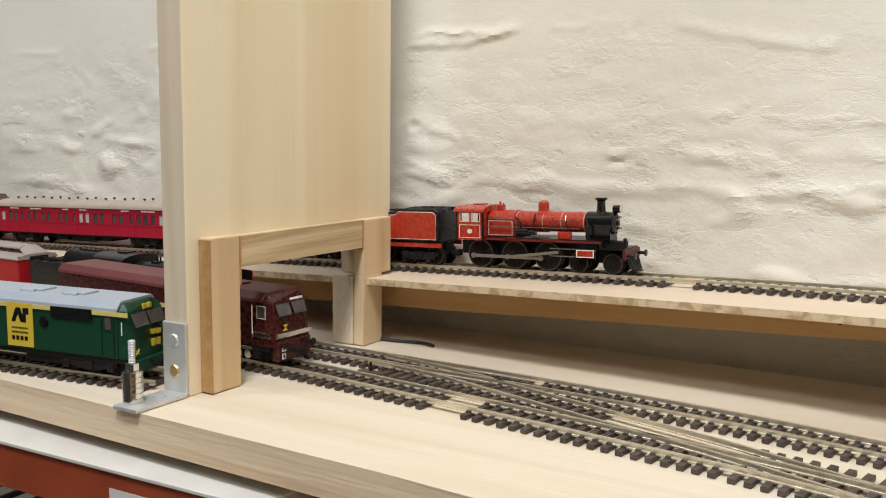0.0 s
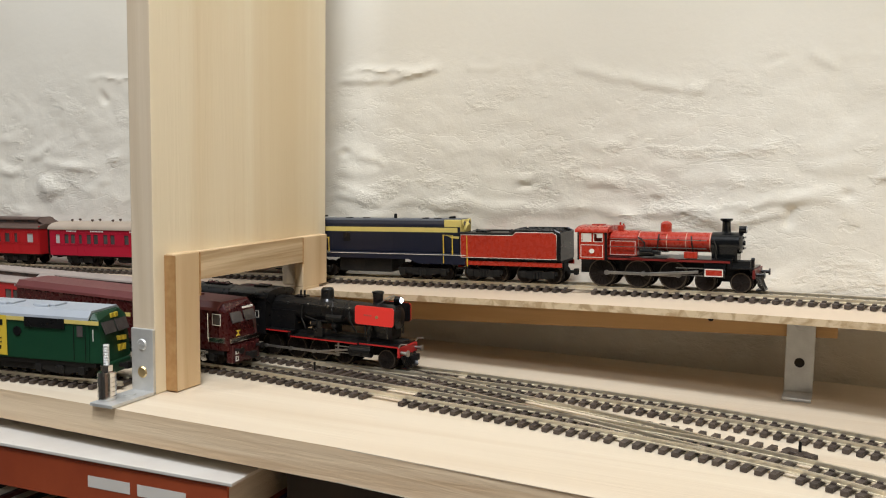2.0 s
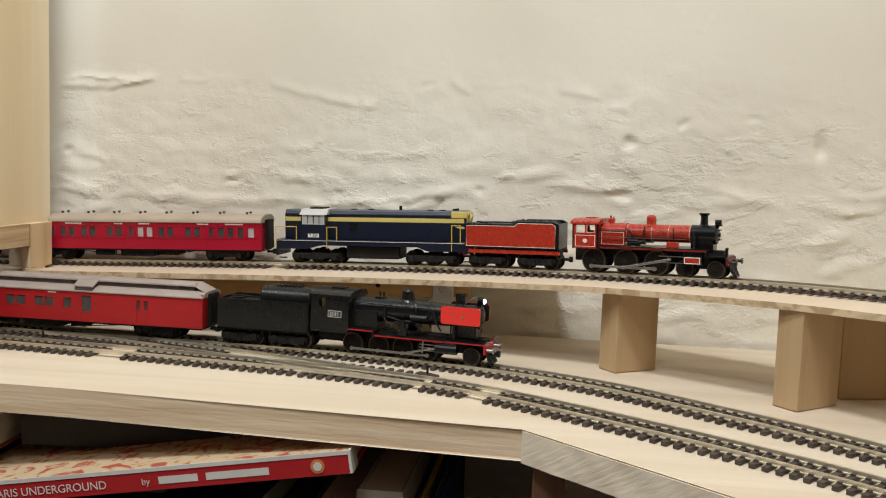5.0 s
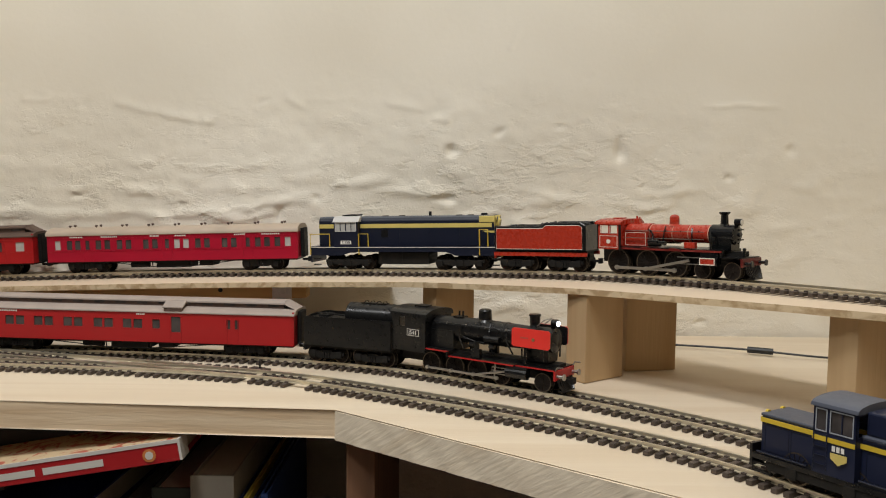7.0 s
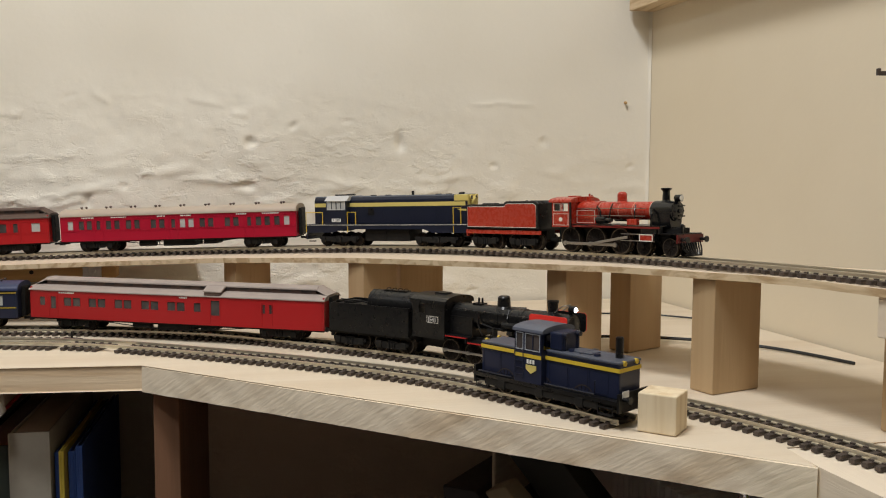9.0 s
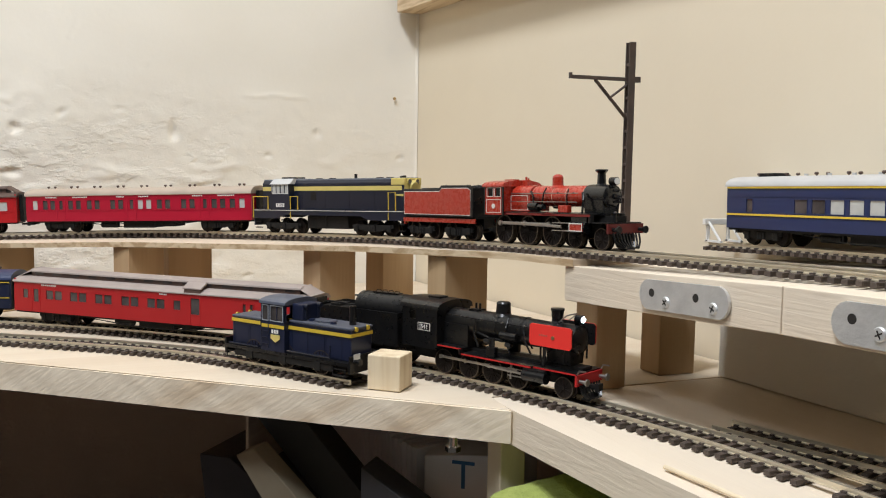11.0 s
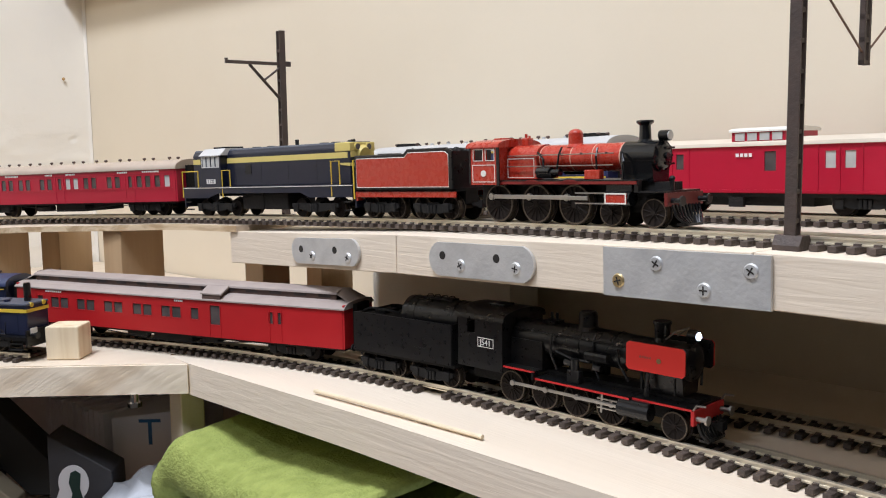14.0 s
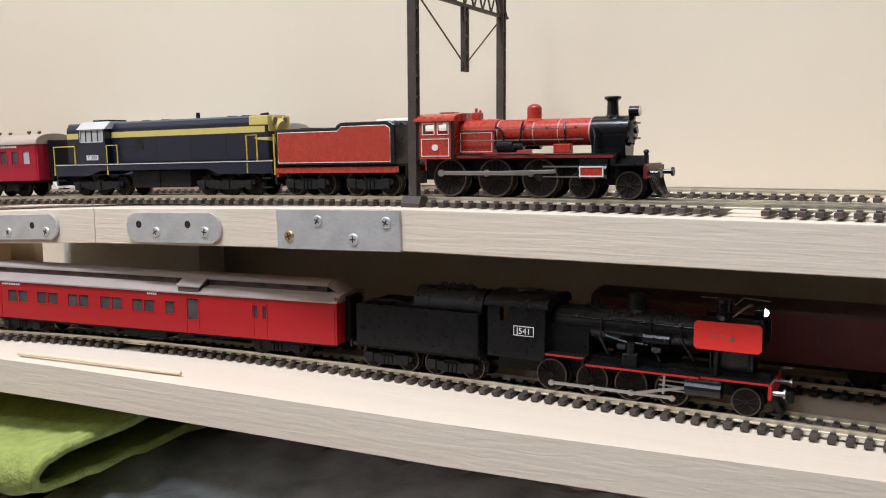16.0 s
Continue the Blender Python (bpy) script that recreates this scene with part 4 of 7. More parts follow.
def make_red_engine():
    th = thing("steam_locomotive", "red and black steam locomotive with pale lining, upper track", "locomotive", "steam locomotives")
    bm = new_bm()
    rod(bm, (.010, 0, .0325), (.076, 0, .0325), .0074, 28)
    boiler = part("boiler", bm, M_LOCO_RED, th, "glossy red boiler with pale bands", smooth=True)
    bm = new_bm()
    prism(bm, [(-.0088, .0215), (.0088, .0215), (.0090, .034)] + [(.0090 * math.cos(a), .034 + .0066 * math.sin(a)) for a in np.linspace(.2, math.pi - .2, 12)] + [(-.0090, .034)], .0098, .0285)
    part("firebox", bm, M_LOCO_RED, th, smooth=True)
    for x in (.0290, .0475, .0600, .0752):
        bm = new_bm()
        rod(bm, (x, 0, .0325), (x + .0005, 0, .0325), .00750, 28)
        part("boiler_band", bm, M_BAND, boiler, smooth=True)
    bm = new_bm()
    rod(bm, (.0762, 0, .0325), (.0935, 0, .0325), .0080, 28)
    rod(bm, (.0935, 0, .0325), (.0950, 0, .0325), .0072, 28, .0050)
    rod(bm, (.0950, 0, .0325), (.0962, 0, .0325), .0016, 10)
    prism(bm, [(-.0062, .0195), (.0062, .0195), (.0078, .032), (-.0078, .032)], .0765, .0925)
    for a in np.linspace(0, 2 * math.pi, 10, endpoint=False):
        rod(bm, (.0934, .0072 * math.cos(a), .0325 + .0072 * math.sin(a)), (.0942, .0072 * math.cos(a), .0325 + .0072 * math.sin(a)), .0006, 5)
    for z in (.0285, .0365):
        box(bm, .0948, .0958, -.0010, .0062, z - .0005, z + .0005)
    part("smokebox", bm, M_GLOSSBLACK, th, "gloss black smokebox with round door", smooth=True)
    bm = new_bm()
    for x0, z0, r0, x1, z1, r1 in ((0, .0395, .0042, 0, .0410, .0028), (0, .0410, .0028, 0, .0480, .0025), (0, .0480, .0025, 0, .0495, .0040), (0, .0495, .0040, 0, .0505, .0038)):
        rod(bm, (.0845, 0, z0), (.0845, 0, z1), r0, 18, r1)
    part("chimney", bm, M_GLOSSBLACK, th, smooth=True)
    bm = new_bm()
    rod(bm, (.0460, 0, .0385), (.0460, 0, .0402), .0052, 18, .0036)
    rod(bm, (.0460, 0, .0400), (.0460, 0, .0455), .0036, 18)
    ball(bm, (.0460, 0, .0455), .0036, .75)
    part("steam_dome", bm, M_LOCO_RED, th, smooth=True)
    bm = new_bm()
    box(bm, .0135, .0180, -.0022, .0022, .0400, .0445, .0006)
    rod(bm, (.0150, 0, .0445), (.0150, 0, .0468), .0007, 8)
    rod(bm, (.0172, 0, .0445), (.0172, 0, .0458), .0006, 8)
    part("safety_valves", bm, M_LOCO_RED, th)
    bm = new_bm()
    rod(bm, (.0925, 0, .0425), (.0970, 0, .0425), .0027, 14)
    box(bm, .0920, .0950, -.0012, .0012, .0385, .0405)
    lamp = part("headlamp", bm, M_GLOSSBLACK, th, smooth=True)
    bm = new_bm()
    rod(bm, (.0970, 0, .0425), (.0974, 0, .0425), .0023, 14)
    part("lens", bm, M_LENS, lamp)
    # cab
    bm = new_bm()
    for y in (-.0150, .0150):
        side_wall(bm, y, .0008, -.0092, .0094, .0185, .0400, [(-.0068, -.0006, .0325, .0385), (.0016, .0072, .0325, .0385)])
    box(bm, .0086, .0094, -.0144, .0144, .0185, .0415)
    cab = part("cab", bm, M_LOCO_RED, th)
    bm = new_bm()
    prism(bm, arch(.0160, .0402, .0042, lip=.0006), -.0115, .0108)
    part("cab_roof", bm, M_LOCO_RED, cab, smooth=True)
    bm = new_bm()
    for z in (.0432, .0444):
        box(bm, -.0040, .0040, -.0030, .0030, z, z + .0007)
    part("roof_hatch", bm, M_LOCO_RED, cab)
    for y in (-.0153, .0153):
        for x0, x1 in ((.0088, .0106), (-.0100, -.0090)):
            bm = new_bm()
            box(bm, x0, x1, min(y, y * .96), max(y, y * .96), .0180, .0405)
            part("cab_edge", bm, M_BLACK, cab)
    for y in (-.0151, .0151):
        lined_panel(cab, -.0078, .0078, .0200, .0300, y)
        lined_panel(cab, -.0072, -.0002, .0321, .0389, y)
        lined_panel(cab, .0012, .0076, .0321, .0389, y)
        bm = new_bm()
        s = -1 if y < 0 else 1
        rod(bm, (0, y, .0250), (0, y + s * .0003, .0250), .0018, 16)
        part("number_plate", bm, M_LINING, cab)
    # running boards, frames, cylinders
    bm = new_bm()
    prism(bm, [(-.0135, .0210), (.0135, .0210), (.0135, .0201), (-.0135, .0201)], .0095, .0895)
    box(bm, .0895, .1035, -.0130, .0130, .0150, .0158)
    for y in (-.0135, .0135):
        box(bm, .0880, .0900, min(y, y * .8), max(y, y * .8), .0152, .0208)
    part("running_board", bm, M_BLACK, th)
    bm = new_bm()
    for y in (-.0138, .0138):
        box(bm, -.0100, .0895, min(y, y * .985), max(y, y * .985), .0188, .0203)
        for x in (.0053, .0300, .0530):
            pts = [(x + .0108 * math.cos(a), .0104 + .0108 * math.sin(a)) for a in np.linspace(.95, math.pi - .95, 9)]
            prism(bm, pts + [(x - .0060, .0202), (x + .0060, .0202)], y * .97, y, "y")
    part("splasher_edge", bm, material("dark_red_frame", (0.20, 0.016, 0.012), 0.4), th)
    bm = new_bm()
    box(bm, -.0110, .1000, -.0048, .0048, .0085, .0195)
    box(bm, .0700, .0960, -.0040, .0040, .0060, .0150)
    rod(bm, (.0315, -.0098, .0240), (.0405, -.0098, .0240), .0022, 12)
    part("frame", bm, M_MATT, th)
    for y in (-.0125, .0125):
        bm = new_bm()
        rod(bm, (.0735, y, .0125), (.0868, y, .0125), .0034, 16)
        box(bm, .0735, .0868, min(y * .7, y * 1.08), max(y * .7, y * 1.08), .0145, .0185)
        cyl = part("cylinder", bm, M_GLOSSBLACK, th)
        bm = new_bm()
        s = -1 if y < 0 else 1
        box(bm, .0745, .0858, min(y * 1.24, y * 1.28), max(y * 1.24, y * 1.28), .0102, .0150, .0006)
        part("cylinder_cover", bm, M_LOCO_RED, cyl)
        lined_panel(cyl, .0745, .0858, .0102, .0150, y * 1.29, t=.0006)
    for y in (-.0095, .0095):
        for z in (.0345, .0285):
            bm = new_bm()
            tube(bm, [(.0105, y * (1.0 if z < .03 else .92), z), (.0740, y * (1.0 if z < .03 else .92), z)], .00035, 5)
            part("handrail", bm, M_STEEL, th)
    bm = new_bm()
    box(bm, .0605, .0690, -.0125, -.0090, .0212, .0262, .0004)
    part("sand_box", bm, M_LOCO_RED, th)
    for y in (-.0091, .0091):
        s = -1 if y < 0 else 1
        lined_panel(th, .0108, .0280, .0222, .0330, y, M_LINING, .0003)
        bm = new_bm()
        rod(bm, (.0315, y * 1.12, .0255), (.0395, y * 1.12, .0255), .0024, 12)
        rod(bm, (.0400, y * 1.12, .0250), (.0450, y * 1.12, .0250), .0018, 12)
        part("air_pump", bm, M_GLOSSBLACK, th, smooth=True)
        bm = new_bm()
        tube(bm, [(.0430, y * .72, .0385), (.0430, y * .98, .0345), (.0425, y * 1.08, .0262)], .0005, 6)
        part("side_pipe", bm, M_GLOSSBLACK, th)
        bm = new_bm()
        tube(bm, [(.0640, y * .78, .0375), (.0648, y * 1.02, .0330), (.0655, y * 1.05, .0262)], .0005, 6)
        part("side_pipe", bm, M_GLOSSBLACK, th)
        bm = new_bm()
        tube(bm, [(.0295, y * .88, .0360), (.0340, y * 1.02, .0320), (.0345, y * 1.12, .0275)], .0006, 6)
        part("side_pipe", bm, M_GLOSSBLACK, th)
        bm = new_bm()
        tube(bm, [(.0780, y * .95, .0350), (.0800, y * 1.1, .0300), (.0800, y * 1.2, .0190)], .0008, 6)
        part("side_pipe", bm, M_GLOSSBLACK, th)
        for x in (.0320, .0440, .0560, .0700):
            bm = new_bm()
            rod(bm, (x, y * .86, .0345), (x, y * .99, .0348), .0006, 6)
            part("rail_knob", bm, M_BLACK, th)
    # front
    bm = new_bm()
    box(bm, .1030, .1046, -.0135, .0135, .0095, .0150)
    part("buffer_beam", bm, material("dark_red_beam", (0.13, 0.012, 0.010), 0.4), th)
    bm = new_bm()
    box(bm, .1040, .1092, -.0060, .0060, .0010, .0020)
    part("pilot", bm, M_BLACK, th)
    for k in np.linspace(-.0100, .0100, 9):
        bm = new_bm()
        tube(bm, [(.1046, k, .0100), (.1062, k * .95, .0050), (.1086, k * .6, .0014)], .0006, 5)
        part("pilot_bar", bm, M_BLACK, th)
    buffers(th, .1046, 1)
    bm = new_bm()
    rod(bm, (.1020, -.0060, .0158), (.1020, -.0060, .0205), .0010, 8)
    ball(bm, (.1020, -.0060, .0215), .0013)
    part("marker_lamp", bm, M_BLACK, th)
    # wheels and rods
    for x in (.0053, .0300, .0530):
        wheelset(th, W_DRIVE_A, x, .0093, True, "driving_wheelset")
    for x in (.0735, .0955):
        wheelset(th, W_BOGIE, x, .0063, True, "leading_wheelset")
    for y in (-.0118, .0118):
        bm = new_bm()
        box(bm, .0053 - .0018, .0530 + .0018, min(y, y * 1.07), max(y, y * 1.07), -.0010, .0010, .0003)
        for x in (.0053, .0300, .0530):
            rod(bm, (x, y * .98, 0), (x, y * 1.1, 0), .0017, 10)
        ob = part("coupling_rod", bm, M_STEEL, th)
        RODS.append((ob, "side", .0093, .0042, 0 if y < 0 else 90, .0, .0))
        bm = new_bm()
        s = -1 if y < 0 else 1
        yy = y + s * .0014
        box(bm, -.0014, .0360, min(yy, yy + s * .0008), max(yy, yy + s * .0008), -.0009, .0009, .0003)
        ob = part("connecting_rod", bm, M_STEEL, th)
        RODS.append((ob, "main", .0093, .0042, 0 if y < 0 else 90, .0300, .0350))
    for y in (-.0125, .0125):
        bm = new_bm()
        box(bm, .0555, .0735, y - .0004, y + .0004, .0144, .0150)
        box(bm, .0555, .0735, y - .0004, y + .0004, .0098, .0104)
        part("slide_bar", bm, M_STEEL, th)
    return th


def make_red_tender():
    th = thing("locomotive_tender", "red lined tender with black top and coal load", "tender", "tenders")
    bm = new_bm()
    for y in (-.0152, .0152):
        prism(bm, [(-.0385, .0165), (.0365, .0165), (.0365, .0375), (.0330, .0395), (.0040, .0395), (.0015, .0370), (-.0385, .0370)], y - .0004, y + .0004, "y")
    box(bm, -.0389, -.0381, -.0150, .0150, .0165, .0370)
    box(bm, .0361, .0369, -.0150, .0150, .0165, .0380)
    part("tank_side", bm, M_BLACK, th)
    bm = new_bm()
    box(bm, -.0382, .0362, -.0147, .0147, .0360, .0366)
    box(bm, -.0300, -.0220, -.0060, .0060, .0366, .0385, .0006)
    for y in (-.0152, .0152):
        tube(bm, [(-.0386, y, .0372), (.0012, y, .0372), (.0040, y, .0398), (.0330, y, .0398), (.0366, y, .0378)], .0006, 6)
    part("tank_top", bm, M_BLACK, th)
    bm = new_bm()
    random.seed(4)
    for _ in range(150):
        x, y = random.uniform(-.002, .034), random.uniform(-.0125, .0125)
        r = random.uniform(.0009, .0017)
        box(bm, -r, r, -r, r, -r, r, 0, pose(x, y, .0366 + random.uniform(0, .0018), *(random.uniform(0, 90) for _ in range(3))))
    tagged(part("coal_load", bm, M_COAL, th, "heap of black coal"), kind="stuff")
    for y in (-.0156, .0156):
        bm = new_bm()
        s = -1 if y < 0 else 1
        t = .0005
        pts = [(-.0372, .0178), (.0340, .0178), (.0340, .0364), (.0315, .0380), (.0046, .0380), (.0020, .0355), (-.0372, .0355), (-.0372, .0178)]
        prism(bm, pts[:-1], min(y - s * .0001, y + s * .00015), max(y - s * .0001, y + s * .00015), "y")
        part("side_panel", bm, M_LOCO_RED, th, "bright red side panel")
        bm = new_bm()
        tube(bm, [(x, y, z) for x, z in pts], .00028, 5)
        part("lining", bm, M_LINING, th)
    bm = new_bm()
    for y in (-.0145, .0145):
        box(bm, -.0400, .0375, min(y, y * .93), max(y, y * .93), .0120, .0150)
    box(bm, -.0402, -.0388, -.0140, .0140, .0100, .0150)
    part("frame_side", bm, M_LOCO_RED, th)
    bm = new_bm()
    box(bm, -.0390, .0370, -.0135, .0135, .0150, .0166)
    box(bm, -.0380, .0360, -.0050, .0050, .0080, .0150)
    part("frame", bm, M_MATT, th)
    for x in (-.0205, .0195):
        bogie(th, x, .0103, wheel=W_BOGIE, r=.0063)
    buffers(th, -.0402, -1)
    coupler(th, -.0400, -1)
    coupler(th, .0370, 1)
    return th


def make_black_engine():
    th = thing("steam_locomotive", "black steam locomotive with red deflectors and lit headlamp", "locomotive", "steam locomotives")
    bm = new_bm()
    rod(bm, (.0105, 0, .0320), (.0500, 0, .0325), .0086, 28)
    rod(bm, (.0500, 0, .0325), (.0860, 0, .0325), .0086, 28, .0078)
    box(bm, .0105, .0300, -.0092, .0092, .0190, .0320)
    rod(bm, (.0500, 0, .0325), (.0506, 0, .0325), .0089, 28)
    rod(bm, (.0680, 0, .0325), (.0686, 0, .0325), .0085, 28)
    part("boiler", bm, M_BLACK, th, smooth=True)
    bm = new_bm()
    rod(bm, (.0860, 0, .0325), (.1050, 0, .0325), .0082, 28)
    rod(bm, (.1050, 0, .0325), (.1065, 0, .0325), .0074, 28, .0045)
    prism(bm, [(-.006, .0185), (.006, .0185), (.0078, .031), (-.0078, .031)], .0870, .1030)
    part("smokebox", bm, M_BLACK, th, smooth=True)
    bm = new_bm()
    rod(bm, (.0890, 0, .0390), (.0890, 0, .0415), .0042, 18, .0032)
    rod(bm, (.0890, 0, .0415), (.0890, 0, .0475), .0032, 18, .0036)
    rod(bm, (.0890, 0, .0475), (.0890, 0, .0486), .0041, 18, .0039)
    part("chimney", bm, M_BLACK, th, smooth=True)
    bm = new_bm()
    rod(bm, (.0500, 0, .0395), (.0500, 0, .0412), .0058, 18, .0046)
    rod(bm, (.0500, 0, .0412), (.0500, 0, .0472), .0046, 18, .0043)
    rod(bm, (.0500, 0, .0472), (.0500, 0, .0482), .0043, 18, .0034)
    part("steam_dome", bm, M_BLACK, th, smooth=True)
    bm = new_bm()
    for x in (.028, .031):
        rod(bm, (x, .001, .0395), (x, .001, .0450), .0007, 8)
    box(bm, .0255, .0330, -.0030, .0040, .0395, .0415)
    tube(bm, [(.013, -.0093, .0375), (.030, -.0093, .0372), (.100, -.0088, .0365)], .0004, 5)
    rod(bm, (.0560, -.0100, .0300), (.0680, -.0100, .0300), .0022, 10)
    tube(bm, [(.036, -.0095, .037), (.036, -.0105, .028), (.040, -.0110, .021)], .0006, 5)
    tube(bm, [(.072, -.0090, .035), (.074, -.0105, .029), (.079, -.0108, .022)], .0006, 5)
    for x in (.044, .060):
        rod(bm, (x, -.0098, .0250), (x + .004, -.0098, .0250), .0016, 8)
    part("boiler_pipework", bm, M_BLACK, th)
    bm = new_bm()
    rod(bm, (.1020, 0, .0440), (.1062, 0, .0440), .0026, 14)
    box(bm, .1015, .1045, -.0010, .0010, .0395, .0420)
    lamp = part("headlamp", bm, M_GLOSSBLACK, th, smooth=True)
    bm = new_bm()
    rod(bm, (.1062, 0, .0440), (.1066, 0, .0440), .0017, 14)
    ball(bm, (.1064, 0, .0440), .0013)
    part("lens", bm, M_LAMP_ON, lamp, "lit white lens")
    for y in (-.0118, .0118):
        bm = new_bm()
        s = -1 if y < 0 else 1
        c = .0012
        prism(bm, [(.0788, .0282 + c), (.0788 + c, .0282), (.1072 - c, .0282), (.1072, .0282 + c), (.1072, .0405 - c), (.1072 - c, .0405), (.0788 + c, .0405), (.0788, .0405 - c)], min(y, y + s * .0008), max(y, y + s * .0008), "y")
        part("smoke_deflector", bm, M_DEFLECT, th, "bright red deflector plate")
        bm = new_bm()
        prism(bm, [(.0788, .0282 + c), (.0788 + c, .0282), (.1072 - c, .0282), (.1072, .0282 + c), (.1072, .0405 - c), (.1072 - c, .0405), (.0788 + c, .0405), (.0788, .0405 - c)], min(y - s * .0005, y - s * .00005), max(y - s * .0005, y - s * .00005), "y")
        for x in (.086, .102):
            rod(bm, (x, y * .5, .0330), (x, y, .0330), .0005, 5)
            rod(bm, (x, y * .95, .0200), (x, y * .97, .0275), .0006, 5)
        part("deflector_stay", bm, M_BLACK, th)
        bm = new_bm()
        yy = y + s * .0008
        rod(bm, (.0950, yy, .0338), (.0950, yy + s * .0003, .0338), .0011, 12)
        part("badge", bm, M_BRASSY, th)
        bars(th, "lettering", .0855, .0915, .0340, .0350, yy + (0 if y > 0 else 0), 5, material("worn_red", (0.5, 0.10, 0.07), .5))
    # cab
    bm = new_bm()
    for y in (-.0158, .0158):
        side_wall(bm, y, .0008, -.0190, .0105, .0150, .0400, [(-.0125, -.0075, .0325, .0395)])
    box(bm, .0097, .0105, -.0150, .0150, .0190, .0420)
    cab = part("cab", bm, M_BLACK, th)
    bm = new_bm()
    prism(bm, arch(.0166, .0402, .0052, lip=.0006, power=2.8), -.0205, .0118)
    box(bm, -.0080, .0020, -.0040, .0040, .0450, .0464, .0004)
    part("cab_roof", bm, M_BLACK, cab, smooth=True)
    for y, rz in ((-.0160, 0), (.0160, 180)):
        s = -1 if y < 0 else 1
        bm = new_bm()
        box(bm, -.0048, .0048, min(y, y + s * .0003), max(y, y + s * .0003), .0266, .0306)
        plate = part("number_plate", bm, M_BLACK, cab, "number plate with a white rim")
        lined_panel(plate, -.0052, .0052, .0262, .0310, y + s * .0001)
        text_part("number", "J541", .0042, M_WHITE, plate, pose(0, y + s * .00040, .0285, 90, 0, rz))
    # footplate with red edge
    bm = new_bm()
    box(bm, .0100, .0300, -.0148, .0148, .0178, .0190)
    box(bm, .0300, .0820, -.0148, .0148, .0150, .0162)
    box(bm, .0820, .1108, -.0126, .0126, .0150, .0160)
    for sgn in (-1, 1):
        box(bm, .0292, .0302, sgn * .0148 - .002, sgn * .0148 + .002, .0152, .0186)
    part("running_board", bm, M_BLACK, th)
    for y in (-.0150, .0150):
        bm = new_bm()
        for x0, x1, z in ((.0100, .0302, .0180), (.0300, .0820, .0151)):
            box(bm, x0, x1, min(y, y * 1.012), max(y, y * 1.012), z, z + .0009)
        box(bm, .0822, .1108, min(y * .845, y * .857), max(y * .845, y * .857), .0150, .0159)
        box(bm, .0296, .0302, min(y, y * 1.012), max(y, y * 1.012), .0151, .0189)
        part("red_edging", bm, M_RED_EDGE, th, "thin red edge line")
    bm = new_bm()
    box(bm, .1104, .1118, -.0128, .0128, .0090, .0152)
    part("buffer_beam", bm, M_RED_EDGE, th, "red buffer beam")
    bm = new_bm()
    box(bm, -.0180, .1100, -.0048, .0048, .0070, .0180)
    part("frame", bm, M_MATT, th)
    for y in (-.0126, .0126):
        bm = new_bm()
        rod(bm, (.0760, y, .0105), (.0915, y, .0105), .0036, 16)
        box(bm, .0760, .0915, min(y * .75, y * 1.18), max(y * .75, y * 1.18), .0085, .0150, .0008)
        part("cylinder", bm, M_BLACK, th)
        bm = new_bm()
        for z in (.0078, .0098, .0120):
            box(bm, .0640, .0765, y - .0004, y + .0004, z, z + .0006)
        tube(bm, [(.0665, y, .0150), (.0660, y, .0060)], .0006, 5)
        part("slide_bar", bm, M_STEEL, th)
    for x in (.0120, .0321, .0505, .0692):
        wheelset(th, W_DRIVE_J, x, .0078, True, "driving_wheelset")
    wheelset(th, W_BOGIE, .1012, .0063, True, "leading_wheelset")
    for y in (-.0118, .0118):
        bm = new_bm()
        box(bm, .0120 - .0015, .0692 + .0015, min(y, y * 1.06), max(y, y * 1.06), -.0008, .0008, .0003)
        for x in (.0120, .0321, .0505, .0692):
            rod(bm, (x, y * .98, 0), (x, y * 1.1, 0), .0014, 10)
        ob = part("coupling_rod", bm, M_STEEL, th)
        RODS.append((ob, "side", .0078, .0034, 30 if y < 0 else 120, 0, 0))
        bm = new_bm()
        s = -1 if y < 0 else 1
        yy = y + s * .0013
        box(bm, -.0012, .0270, min(yy, yy + s * .0007), max(yy, yy + s * .0007), -.0007, .0007, .0003)
        ob = part("connecting_rod", bm, M_STEEL, th)
        RODS.append((ob, "main", .0078, .0034, 30 if y < 0 else 120, .0505, .0262))
    bm = new_bm()
    box(bm, .1111, .1158, -.0068, .0068, .0010, .0020)
    part("pilot", bm, M_BLACK, th)
    for k in np.linspace(-.0095, .0095, 8):
        bm = new_bm()
        tube(bm, [(.1118, k, .0095), (.1131, k * .95, .0050), (.1154, k * .7, .0015)], .0007, 5)
        part("pilot_bar", bm, M_BLACK, th)
    buffers(th, .1118, 1, mat=M_STEEL)
    coupler(th, .1116, 1)
    for y in (-.0120, .0120):
        bm = new_bm()
        tube(bm, [(.1111, y, .0155), (.1126, y, .0178), (.1168, y, .0180)], .0005, 5)
        part("lamp_iron", bm, M_STEEL, th)
    for y in (-.0093, .0093):
        for x in (.0240, .0400, .0560, .0720, .0860):
            bm = new_bm()
            rod(bm, (x, y * .88, .0372), (x, y * 1.02, .0372), .0006, 6)
            part("rail_knob", bm, M_STEEL, th)
        bm = new_bm()
        tube(bm, [(.0580, y * .62, .0392), (.0590, y * .98, .0345), (.0600, y * 1.08, .0262), (.0640, y * 1.20, .0200)], .0005, 6)
        part("side_pipe", bm, M_BLACK, th)
        bm = new_bm()
        tube(bm, [(.0380, y * .98, .0290), (.0480, y * 1.06, .0270), (.0580, y * 1.06, .0270)], .0006, 6)
        part("side_pipe", bm, M_BLACK, th)
        bm = new_bm()
